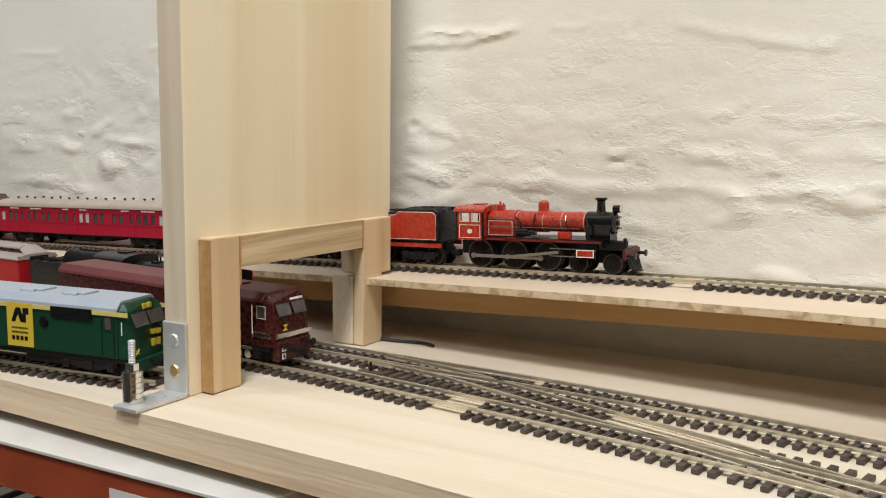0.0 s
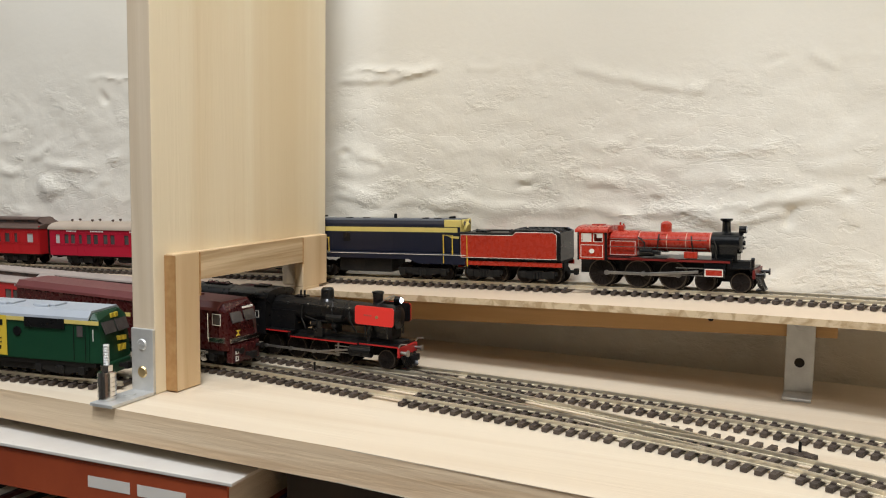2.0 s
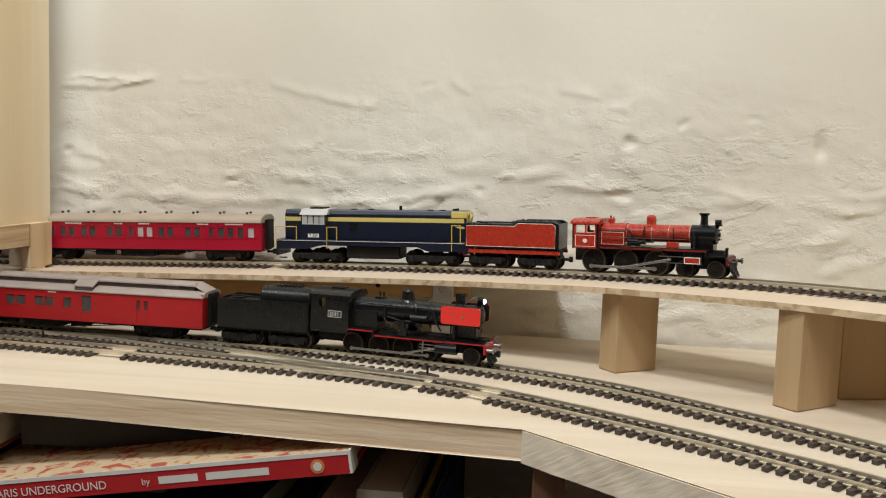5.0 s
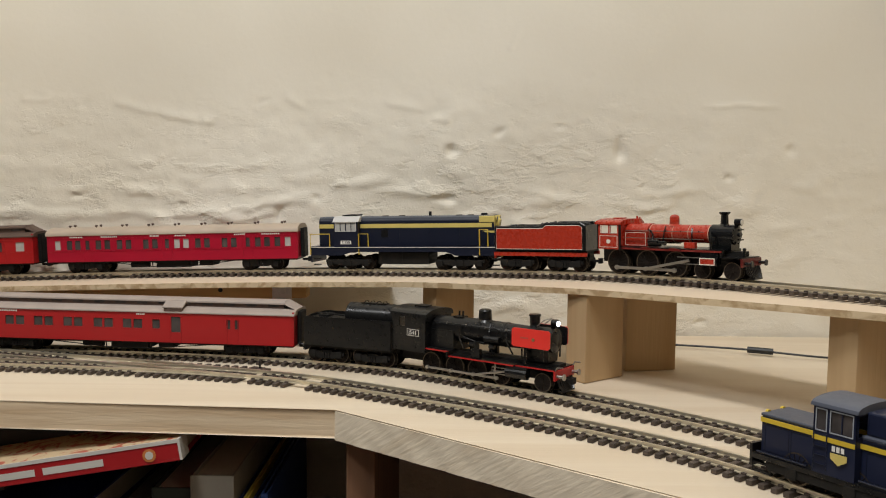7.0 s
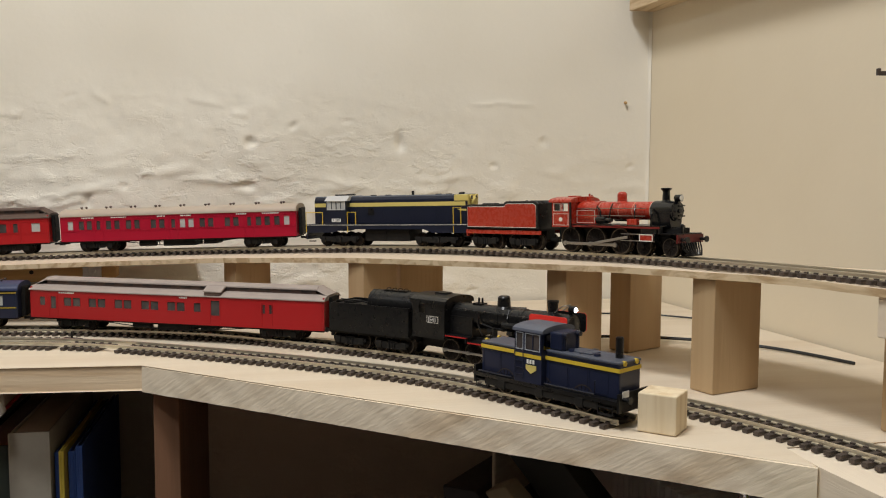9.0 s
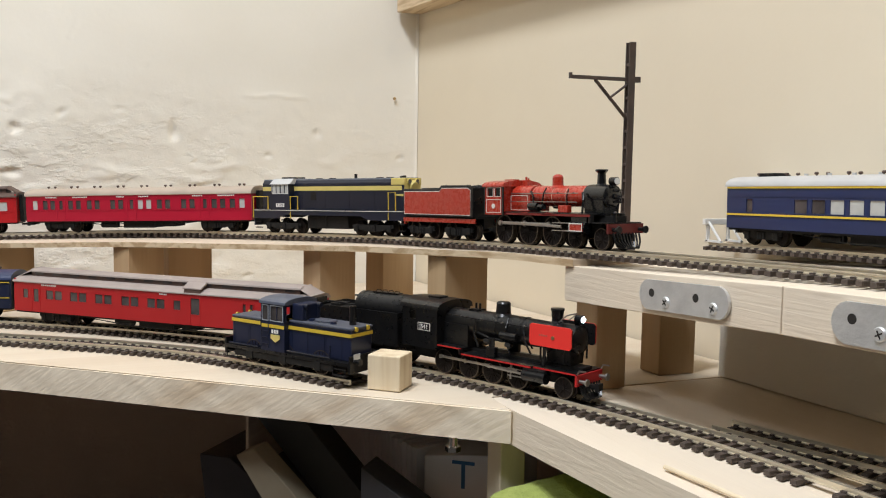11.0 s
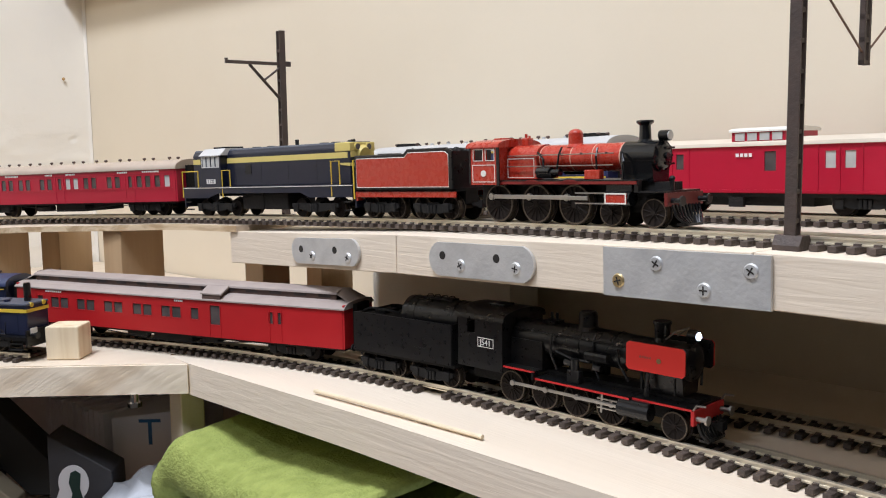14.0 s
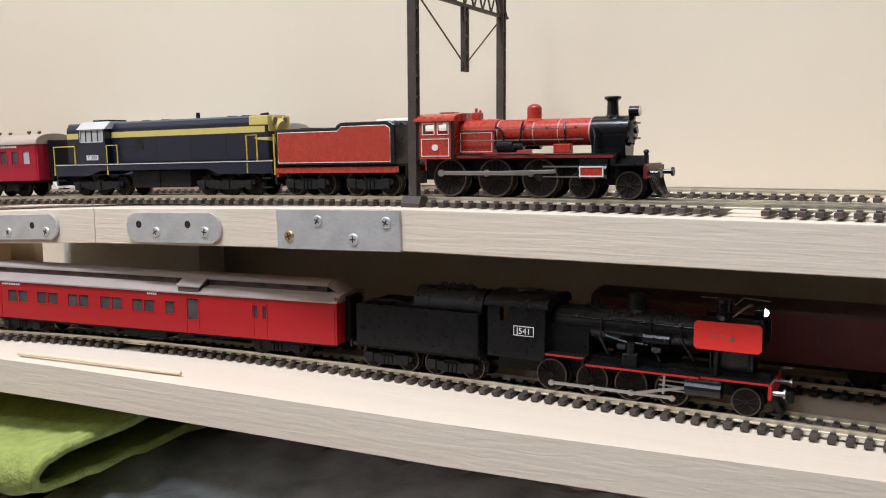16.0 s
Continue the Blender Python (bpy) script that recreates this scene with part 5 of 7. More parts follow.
        tube(bm, [(.0860, y * .95, .0330), (.0880, y * 1.10, .0270), (.0880, y * 1.15, .0165)], .0011, 6)
        part("side_pipe", bm, M_BLACK, th)
        bm = new_bm()
        box(bm, .0470, .0540, min(y * 1.02, y * 1.38), max(y * 1.02, y * 1.38), .0163, .0225, .0005)
        rod(bm, (.0505, y * 1.2, .0225), (.0505, y * 1.2, .0275), .0019, 10)
        part("air_pump", bm, M_BLACK, th)
    bm = new_bm()
    tube(bm, [(.0935, -.0050, .0418), (.0990, -.0052, .0462), (.1010, 0, .0468), (.0990, .0052, .0462), (.0935, .0050, .0418)], .0004, 5)
    part("lamp_rail", bm, M_STEEL, th)
    return th


def make_black_tender():
    th = thing("locomotive_tender", "plain black tender with a round oil tank", "tender", "tenders")
    bm = new_bm()
    for y in (-.0152, .0152):
        prism(bm, [(-.0350, .0130), (.0350, .0130), (.0350, .0345), (-.0310, .0345), (-.0350, .0340)], y - .0004, y + .0004, "y")
    box(bm, -.0354, -.0346, -.0150, .0150, .0130, .0338)
    box(bm, .0346, .0354, -.0150, .0150, .0130, .0345)
    box(bm, -.0348, .0348, -.0148, .0148, .0310, .0318)
    box(bm, .0080, .0180, -.0157, -.0152, .0200, .0203)
    part("tank", bm, M_BLACK, th)
    bm = new_bm()
    rod(bm, (-.0040, 0, .0345), (.0345, 0, .0345), .0100, 28)
    for x in (-.001, .004, .030):
        rod(bm, (x, 0, .0345), (x + .0007, 0, .0345), .0102, 28)
    for x in (.008, .013, .018, .023):
        tube(bm, [(x, -.003, .0440), (x + .0008, -.002, .0463), (x + .0020, .0, .0463), (x + .0028, .001, .0440)], .0003, 5)
    box(bm, .0060, .0260, -.0030, .0030, .0440, .0450)
    part("oil_tank", bm, M_BLACK, th, smooth=True)
    bm = new_bm()
    box(bm, -.0330, -.0060, -.0100, .0100, .0318, .0330)
    box(bm, -.0280, -.0200, -.0060, .0060, .0330, .0345)
    tube(bm, [(-.034, -.008, .0340), (-.028, -.009, .0362), (-.014, -.009, .0360), (-.006, -.007, .0350)], .0006, 5)
    part("tank_fittings", bm, M_MATT, th)
    bm = new_bm()
    box(bm, -.0360, .0355, -.0135, .0135, .0112, .0131)
    box(bm, -.0340, .0340, -.0050, .0050, .0080, .0115)
    part("frame", bm, M_MATT, th)
    for x in (-.0177, .0195):
        bogie(th, x, .0106, wheel=W_BOGIE, r=.0063)
    buffers(th, -.0360, -1)
    coupler(th, -.0358, -1)
    coupler(th, .0352, 1)
    return th


def hand_rail(th, pts, mat, r=.0005):
    bm = new_bm()
    tube(bm, pts, r, 6)
    part("handrail", bm, mat, th)


def make_hood_diesel():
    """Dark blue road-switcher with yellow band, on the upper track; zero under the cab number."""
    th = thing("diesel_locomotive", "dark blue hood diesel locomotive with yellow band and yellow handrails", "locomotive", "diesel locomotives")
    bm = new_bm()
    prism(bm, [(-.0100, .0195), (.0100, .0195), (.0100, .0405), (.0082, .0432), (-.0082, .0432), (-.0100, .0405)], .0105, .1270)
    prism(bm, [(-.0100, .0195), (.0100, .0195), (.0100, .0405), (.0082, .0432), (-.0082, .0432), (-.0100, .0405)], -.0270, -.0105)
    bmesh.ops.bevel(bm, geom=[e for e in bm.edges], offset=.0004, segments=1, affect="EDGES")
    hood = part("hood", bm, M_NAVY, th)
    bm = new_bm()
    for sgn in (-1, 1):
        box(bm, .0110, .1250, sgn * .0100 - .00015, sgn * .0100 + .00035, .0346, .0380)
        box(bm, -.0265, -.0110, sgn * .0100 - .0003, sgn * .0100 + .0003, .0346, .0380)
    box(bm, .1268, .1274, -.0096, .0096, .0350, .0428, .0002)
    box(bm, .1145, .1275, -.0103, .0103, .0384, .0437, .0005)
    part("yellow_band", bm, M_PALEYEL, hood)
    bm = new_bm()
    prism(bm, [(-.0098, .0318), (-.0098, .0300), (-.0050, .0290), (-.0022, .0258), (.0022, .0258), (.0050, .0290), (.0098, .0300), (.0098, .0318)], .1271, .1277)
    for sgn in (-1, 1):
        prism(bm, [(.1175, .0318), (.1200, .0306), (.1272, .0300), (.1272, .0318)], sgn * .0100, sgn * .0104, "y")
    part("chevron", bm, M_PALEYEL, hood, "yellow winged chevron")
    for sgn in (-1, 1):
        for x in (.020, .046, .072, .098):
            bm = new_bm()
            box(bm, x - .00005, x + .00005, sgn * .0100 - .0001, sgn * .0100 + .0001, .0205, .0350)
            part("door_seam", bm, M_BLACK, hood)
        bm = new_bm()
        box(bm, .0300, .0360, sgn * .0101 - .0002, sgn * .0101 + .0002, .0270, .0335)
        part("side_grille", bm, M_BLACK, hood)
    bm = new_bm()
    rod(bm, (.1270, 0, .0372), (.1292, 0, .0366), .0052, 18, .0040)
    part("lamp_housing", bm, M_PALEYEL, hood, "yellow rounded lamp housing")
    for y in (-.0046, .0046):
        bm = new_bm()
        rod(bm, (.1270, y, .0410), (.1283, y, .0410), .0023, 14)
        ring = part("headlamp", bm, M_PALEYEL, hood)
        bm = new_bm()
        rod(bm, (.1283, y, .0410), (.1286, y, .0410), .0017, 14)
        part("lens", bm, M_PANE, ring, "dark headlamp glass")
    bm = new_bm()
    prism(bm, [(-.0085, .0430), (.0085, .0430), (.0075, .0440), (-.0075, .0440)], -.0268, .1265)
    # greyer than the navy sides: the top's reflected light is in its colour
    part("hood_top", bm, material("hood_top_sheen", (0.09, 0.10, 0.12), .5, 0, (0.06, 0.07, 0.085), 60, .6), hood)
    bm = new_bm()
    rod(bm, (.0700, 0, .0438), (.0700, 0, .0475), .0012, 10)
    part("exhaust_stack", bm, M_MATT, hood)
    for x in (.030, .045, .095, .105):
        bm = new_bm()
        rod(bm, (x, 0, .0438), (x, 0, .0446), .0028, 12)
        part("roof_fan", bm, M_MATT, hood)
    bm = new_bm()
    rod(bm, (.1130, .003, .0445), (.1180, .003, .0450), .0009, 8)
    part("horn", bm, M_MATT, hood)
    # cab
    bm = new_bm()
    for y in (-.0155, .0155):
        side_wall(bm, y, .0008, -.0108, .0108, .0195, .0405, [(-.0092, -.0052, .0325, .0395), (-.0046, -.0004, .0325, .0395), (.0004, .0046, .0325, .0395), (.0052, .0092, .0325, .0395)])
    for x in (-.0108, .0100):
        box(bm, x, x + .0008, -.0150, .0150, .0195, .0410)
    cab = part("cab", bm, M_NAVY, th)
    bm = new_bm()
    prism(bm, [(.0162, .0400), (.0110, .0446), (-.0110, .0446), (-.0162, .0400)], -.0118, .0118)
    part("cab_roof", bm, M_ROOF_SILVER, cab)
    bm = new_bm()
    box(bm, -.0060, .0060, -.0080, .0080, .0446, .0458, .0004)
    part("roof_hatch", bm, M_MATT, cab)
    for y in (-.0150, .0150):
        for x in (-.0072, -.0025, .0025, .0072):
            bm = new_bm()
            box(bm, x - .0021, x + .0021, y - .0001, y + .0001, .0325, .0395)
            part("window_pane", bm, M_PANE_LIGHT, cab)
        s = -1 if y < 0 else 1
        lined_panel(cab, -.0096, .0096, .0321, .0399, y + s * .0006, M_ROOF_SILVER, .0006, "window_surround")
        bm = new_bm()
        box(bm, -.0048, .0048, y + s * .0006, y + s * .0008, .0215, .0245)
        pl = part("number_board", bm, M_WHITE, cab)
        text_part("number", "T 320", .0031, M_BLACK, pl, pose(0, y + s * .0009, .0230, 90, 0, 0 if s < 0 else 180))
    bm = new_bm()
    prism(bm, [(-.0155, .0180), (.0155, .0180), (.0155, .0195), (-.0155, .0195)], -.0325, .1340)
    for sgn in (-1, 1):
        prism(bm, [(-.0320, .0180), (-.0320, .0120), (-.0050, .0120), (.0060, .0150), (.0880, .0150), (.0960, .0120), (.1330, .0120), (.1330, .0180)], sgn * .0150 - .0004, sgn * .0150 + .0004, "y")
    for x in (-.0335, .1335):
        box(bm, x, x + .0012, -.0140, .0140, .0060, .0195)
    part("footplate", bm, M_NAVY, th)
    bm = new_bm()
    for y in (-.0157, .0157):
        box(bm, -.0320, .1335, min(y, y * 1.01), max(y, y * 1.01), .0186, .0190)
    part("white_line", bm, M_LINING, th)
    bm = new_bm()
    box(bm, .0270, .0720, -.0115, .0115, .0045, .0148, .0008)
    box(bm, .0480, .0490, -.0120, .0120, .0045, .0148)
    part("fuel_tank", bm, M_MATT, th)
    for x in (.0010, .0990):
        bogie(th, x, .0165, 3, y=.0130)
    for y in (-.0152, .0152):
        for x0, x1, zz in ((-.0330, -.0150, .030), (.0115, .0200, .030), (.1160, .1230, .033)):
            hand_rail(th, [(x0, y, .0125), (x0, y, zz), (x1, y, zz), (x1, y, .0190)], M_YELLOW)
        hand_rail(th, [(.1345, y, .0110), (.1345, y, .0330), (.1345, y * .55, .0330)], M_YELLOW)
    for y in (-.0080, .0, .0080):
        hand_rail(th, [(.1345, y - .002, .0195), (.1345, y - .002, .0325), (.1345, y + .002, .0325)], M_YELLOW, .0004)
    for x in (-.0300, .1260):
        for z in (.004, .009):
            for y in (-.0158, .0130):
                bm = new_bm()
                box(bm, x, x + .0060, y, y + .0028, z, z + .0008)
                part("step", bm, M_MATT, th)
    buffers(th, .1345, 1)
    coupler(th, .1345, 1)
    coupler(th, -.0335, -1)
    return th


def make_shunter():
    """Small blue shunter on the siding; zero at its middle, nose ahead."""
    th = thing("diesel_shunter", "small dark blue diesel shunter with yellow stripe, parked", "locomotive", "diesel locomotives")
    bm = new_bm()
    box(bm, .0000, .0545, -.0100, .0100, .0105, .0300, .0010)
    box(bm, -.0545, -.0215, -.0100, .0100, .0105, .0285, .0010)
    hood = part("hood", bm, M_BLUE, th)
    bm = new_bm()
    box(bm, .0002, .0548, -.0103, .0103, .0296, .0312, .0006)
    box(bm, -.0548, -.0220, -.0103, .0103, .0282, .0297, .0006)
    box(bm, .0130, .0300, -.0045, .0045, .0312, .0320, .0003)
    box(bm, .0220, .0235, -.0060, .0060, .0312, .0322, .0003)
    part("hood_top", bm, material("blue_grey_top", (0.075, 0.083, 0.108), .45, 0, (0.055, 0.062, 0.082), 60, .6), hood)
    bm = new_bm()
    for y in (-.0105, .0105):
        box(bm, -.0546, .0546, min(y, y * .96), max(y, y * .96), .0255, .0276)
        box(bm, -.0222, -.0002, min(y * 1.36, y * 1.33), max(y * 1.36, y * 1.33), .0255, .0276)
    box(bm, .0543, .0549, -.0100, .0100, .0255, .0276)
    box(bm, -.0549, -.0543, -.0100, .0100, .0255, .0276)
    part("yellow_stripe", bm, M_YELLOW, th)
    bm = new_bm()
    for y in (-.0055, .0055):
        rod(bm, (.0535, y, .0300), (.0553, y, .0300), .0015, 14)
        part("headlamp", bm, M_YELLOW, hood)
        bm = new_bm()
        rod(bm, (-.0535, y, .0292), (-.0550, y, .0292), .0014, 14)
        part("headlamp", bm, M_YELLOW, hood)
        bm = new_bm()
    bm.free()
    bm = new_bm()
    rod(bm, (.0460, .0010, .0310), (.0460, .0010, .0425), .0023, 14)
    rod(bm, (.0460, .0010, .0420), (.0460, .0010, .0428), .0019, 14)
    part("exhaust_stack", bm, M_BLACK, hood)
    bm = new_bm()
    for y in (-.0140, .0140):
        side_wall(bm, y, .0009, -.0220, .0000, .0105, .0410, [(-.0205, -.0150, .0300, .0395), (-.0130, -.0015, .0300, .0395)])
    for x in (-.0220, -.0009):
        for y0, y1 in ((-.0140, -.0120), (-.0015, .0015), (.0120, .0140)):
            box(bm, x, x + .0009, y0, y1, .0290, .0410)
        box(bm, x, x + .0009, -.0136, .0136, .0105, .0300)
        box(bm, x, x + .0009, -.0136, .0136, .0392, .0410)
    cab = part("cab", bm, M_BLUE, th)
    for y in (-.0135, .0135):
        for a, b in ((-.0205, -.0150), (-.0130, -.0015)):
            bm = new_bm()
            box(bm, a, b, y - .0001, y + .0001, .0300, .0395)
            part("window_pane", bm, M_PANE, cab)
        s = -1 if y < 0 else 1
        for a, b in ((-.0208, -.0147), (-.0133, -.0012)):
            lined_panel(cab, a, b, .0297, .0398, y + s * .0006, M_GREYROOF, .0005, "window_frame")
        bm = new_bm()
        box(bm, -.0074, -.0069, min(y, y + s * .0007), max(y, y + s * .0007), .0300, .0395)
        part("window_bar", bm, M_BLUE, cab)
        hand_rail(cab, [(-.0212, y + s * .0012, .0125), (-.0212, y + s * .0012, .0290)], M_BLUE, .0003)
        hand_rail(cab, [(-.0143, y + s * .0012, .0125), (-.0143, y + s * .0012, .0290)], M_BLUE, .0003)
    bm = new_bm()
    prism(bm, arch(.0148, .0410, .0034, lip=.0005, power=2.6), -.0232, .0012)
    part("cab_roof", bm, material("blue_grey_roof", (0.088, 0.098, 0.128), .4, 0, (0.065, 0.074, 0.098), 60, .6), cab, smooth=True)
    bm = new_bm()
    box(bm, .0012, .0110, -.0085, .0085, .0312, .0415, .0010)
    part("air_intake", bm, M_BLUE, th)
    for y in (-.0060, .0060):
        bm = new_bm()
        rod(bm, (.0112, y, .0400), (.0135, y, .0400), .0016, 10)
        rod(bm, (.0112, y, .0310), (.0112, y, .0400), .0010, 8)
        part("intake_pipe", bm, M_NAVY, th)
    for sgn in (-1, 1):
        for x0, x1 in ((.0030, .0170), (.0180, .0320), (.0330, .0470), (-.0520, -.0380), (-.0370, -.0235)):
            lined_panel(hood, x0, x1, .0120, .0245, sgn * .0100, M_NAVY, .0003, "engine_door")
        hand_rail(hood, [(.0020, sgn * .0108, .0300), (.0535, sgn * .0108, .0300)], M_NAVY, .0003)
    for x in (.0150, .0340):
        bm = new_bm()
        rod(bm, (x, -.0040, .0310), (x, -.0040, .0326), .0022, 14, .0019)
        part("filler_cap", bm, M_BLUE, hood, smooth=True)
    bm = new_bm()
    box(bm, -.0560, .0560, -.0142, .0142, .0085, .0108)
    for x in (-.0575, .0560):
        box(bm, x, x + .0015, -.0140, .0140, .0045, .0150)
    part("footplate", bm, M_BLACK, th)
    bm = new_bm()
    box(bm, -.0520, .0520, -.0050, .0050, .0035, .0090)
    for y in (-.0128, .0128):
        box(bm, -.0480, .0420, y - .0009, y + .0009, .0042, .0084, .0004)
        for x in (-.033, -.002, .029):
            box(bm, x - .003, x + .003, y - .0016, y + .0016, .0035, .0090, .0005)
    part("frame", bm, M_MATT, th)
    for x in (-.033, -.002, .029):
        wheelset(th, W_DRIVE_J, x, .0078)
    for y in (-.0136, .0136):
        hand_rail(th, [(-.0535, y, .0120), (-.0250, y, .0120)], M_NAVY)
        hand_rail(th, [(.0020, y, .0125), (.0400, y, .0125), (.0400, y, .0200)], M_NAVY)
        for x in (.0420, -.0560):
            bm = new_bm()
            for z in (.0020, .0060):
                box(bm, x, x + .0110, min(y, y * .85), max(y, y * .85), z, z + .0008)
            for xx in (x, x + .0104):
                box(bm, xx, xx + .0006, min(y, y * .98), max(y, y * .98), .0020, .0100)
            part("step", bm, M_MATT, th)
        bm = new_bm()
        for z in (.0145, .0185, .0225):
            box(bm, -.0205, -.0150, min(y * 1.04, y * 1.08), max(y * 1.04, y * 1.08), z, z + .0006)
        part("ladder", bm, M_NAVY, cab)
        s = -1 if y < 0 else 1
        bm = new_bm()
        yy = y + s * .0010
        prism(bm, [(-.0120, .0215), (-.0035, .0215), (-.0035, .0190), (-.0078, .0165), (-.0120, .0190)], min(yy, yy + s * .0002), max(yy, yy + s * .0002), "y")
        part("crest", bm, M_PALEYEL, cab, "shield-shaped yellow crest")
        bars(cab, "number", -.0115, -.0045, .0222, .0246, y + s * .0009 + (.0001 if s < 0 else .0002), 3, M_WHITE)
    bm = new_bm()
    box(bm, .0575, .0578, -.0110, -.0050, .0125, .0160)
    part("number_plate", bm, M_WHITE, th)
    buffers(th, .0575, 1)
    coupler(th, -.0575, -1)
    return th


def cowl_diesel(label, body, roof, length, stripe=None, nose=True):
    """A full-width diesel with a cab at its front; zero at the front end."""
    th = thing("diesel_locomotive", label, "locomotive", "diesel locomotives")
    bm = new_bm()
    sec = [(-.0158, .0110), (.0158, .0110), (.0158, .0370), (.0125, .0412), (-.0125, .0412), (-.0158, .0370)]
    prism(bm, sec, -length, -.0080)
    # raked cab front
    a = [bm.verts.new((-.0080, y, z)) for y, z in sec]
    b = [bm.verts.new((x, y * .90, z)) for (y, z), x in zip(sec, (0, 0, -.0030, -.0070, -.0070, -.0030))]
    for i in range(6):
        bm.faces.new((a[i], a[(i + 1) % 6], b[(i + 1) % 6], b[i]))
    bm.faces.new(b)
    bmesh.ops.bevel(bm, geom=[e for e in bm.edges], offset=.0006, segments=2, affect="EDGES")
    bd = part("body", bm, body, th)
    bm = new_bm()
    prism(bm, [(-.0150, .0384), (-.0163, .0368), (-.0160, .0386), (-.0128, .0424), (.0128, .0424), (.0160, .0386), (.0163, .0368), (.0150, .0384), (.0120, .0410), (-.0120, .0410)], -length - .0003, -.0085)
    for x in (-.055, -.085):
        box(bm, x, x + .016, -.0060, .0060, .0420, .0436, .0006)
        rod(bm, (x + .003, -.0075, .0426), (x + .013, -.0075, .0426), .0012, 8)
    part("roof", bm, roof, th)
    bm = new_bm()
    box(bm, -length + .002, -.0050, -.0148, .0148, .0085, .0112)
    box(bm, -.075, -.045, -.0130, .0130, .0040, .0090, .0006)
    part("underframe", bm, M_MATT, th)
    for x in (-.030, -length + .035):
        bogie(th, x, .0150, 3, y=.0135)
    return th, bd


def make_green_diesel(m):
    th, bd = cowl_diesel("dark green diesel locomotive with grey roof and yellow panel", M_GREEN, M_GREYROOF, .200)
    th.matrix_basis = m
    for y in (-.0161, .0161):
        s = -1 if y < 0 else 1
        bm = new_bm()
        box(bm, -.0845, -.0660, y, y + s * .0003, .0125, .0372)
        pn = part("yellow_panel", bm, M_YELLOW, th, "yellow side panel with a black emblem")
        bm = new_bm()
        yy = y + s * .0003
        prism(bm, [(x + .0243, z) for x, z in ((-.1055, .0265), (-.1030, .0265), (-.1005, .0310), (-.0990, .0265), (-.0950, .0265), (-.0950, .0310), (-.0930, .0310), (-.0930, .0345), (-.0970, .0345), (-.0972, .0300), (-.0990, .0345), (-.1020, .0345))], min(yy, yy + s * .0002), max(yy, yy + s * .0002), "y")
        part("emblem", bm, M_BLACK, pn)
        for z, n in ((.0225, 8), (.0200, 8), (.0160, 4)):
            bars(pn, "lettering", -.0812, -.0692, z, z + (.0010 if n == 8 else .0024), yy + (0 if s < 0 else .0003), n, M_BLACK)
        bm = new_bm()
        box(bm, -.0530, -.0250, y, y + s * .0006, .0312, .0372, .0001)
        part("air_grille", bm, M_BLACK, th)
        for x0, x1 in ((-.0249, -.0015), (-.0659, -.0531), (-.1990, -.0846)):
            bm = new_bm()
            box(bm, x0, x1, y, y + s * .0004, .0346, .0370)
            part("yellow_line", bm, M_PALEYEL, th)
        bm = new_bm()
        rod(bm, (-.0585, y, .0280), (-.0585, y + s * .0003, .0280), .0030, 12)
        part("porthole", bm, M_BLACK, th)
        bm = new_bm()
        for x in (-.0190, -.0110):
            box(bm, x, x + .0003, y, y + s * .0003, .0125, .0335)
        part("door_seam", bm, M_MATT, th)
        hand_rail(th, [(-.0050, y + s * .0008, .0250), (-.0050, y + s * .0008, .0320)], M_WHITE, .0003)
        bm = new_bm()
        box(bm, -.0165, -.0125, y, y + s * .0003, .0270, .0335)
        part("window_pane", bm, M_PANE, th)
    bm = new_bm()
    for y0, y1, z0, z1 in ((.0020, .0045, .0225, .0250), (.0055, .0085, .0222, .0248), (.0015, .0040, .0160, .0198), (.0055, .0080, .0160, .0198)):
        box(bm, -.0030, .0006, y0, y1, z0, z1)
    for y in (.0, .0042):
        box(bm, -.0062, -.0040, y, y + .0026, .0365, .0392)
    prism(bm, [(-.0120, .0135), (-.0108, .0148), (-.0096, .0135), (-.0102, .0150), (-.0096, .0165), (-.0108, .0152), (-.0120, .0165), (-.0114, .0150)], -.0002, .0005)
    part("yellow_marking", bm, M_YELLOW, th)
    bm = new_bm()
    for y0, y1 in ((-.0120, -.0010), (.0010, .0120)):
        prism(bm, [(-.0001, .0285), (-.0030, .0355), (-.0022, .0357), (.0007, .0287)], y0, y1, "y")
    part("windscreen", bm, M_PANE, th)
    bm = new_bm()
    box(bm, -.0040, .0015, -.0120, .0120, .0035, .0110, .0010)
    part("pilot", bm, M_GREEN, th)
    coupler(th, .0010, 1)
    return th


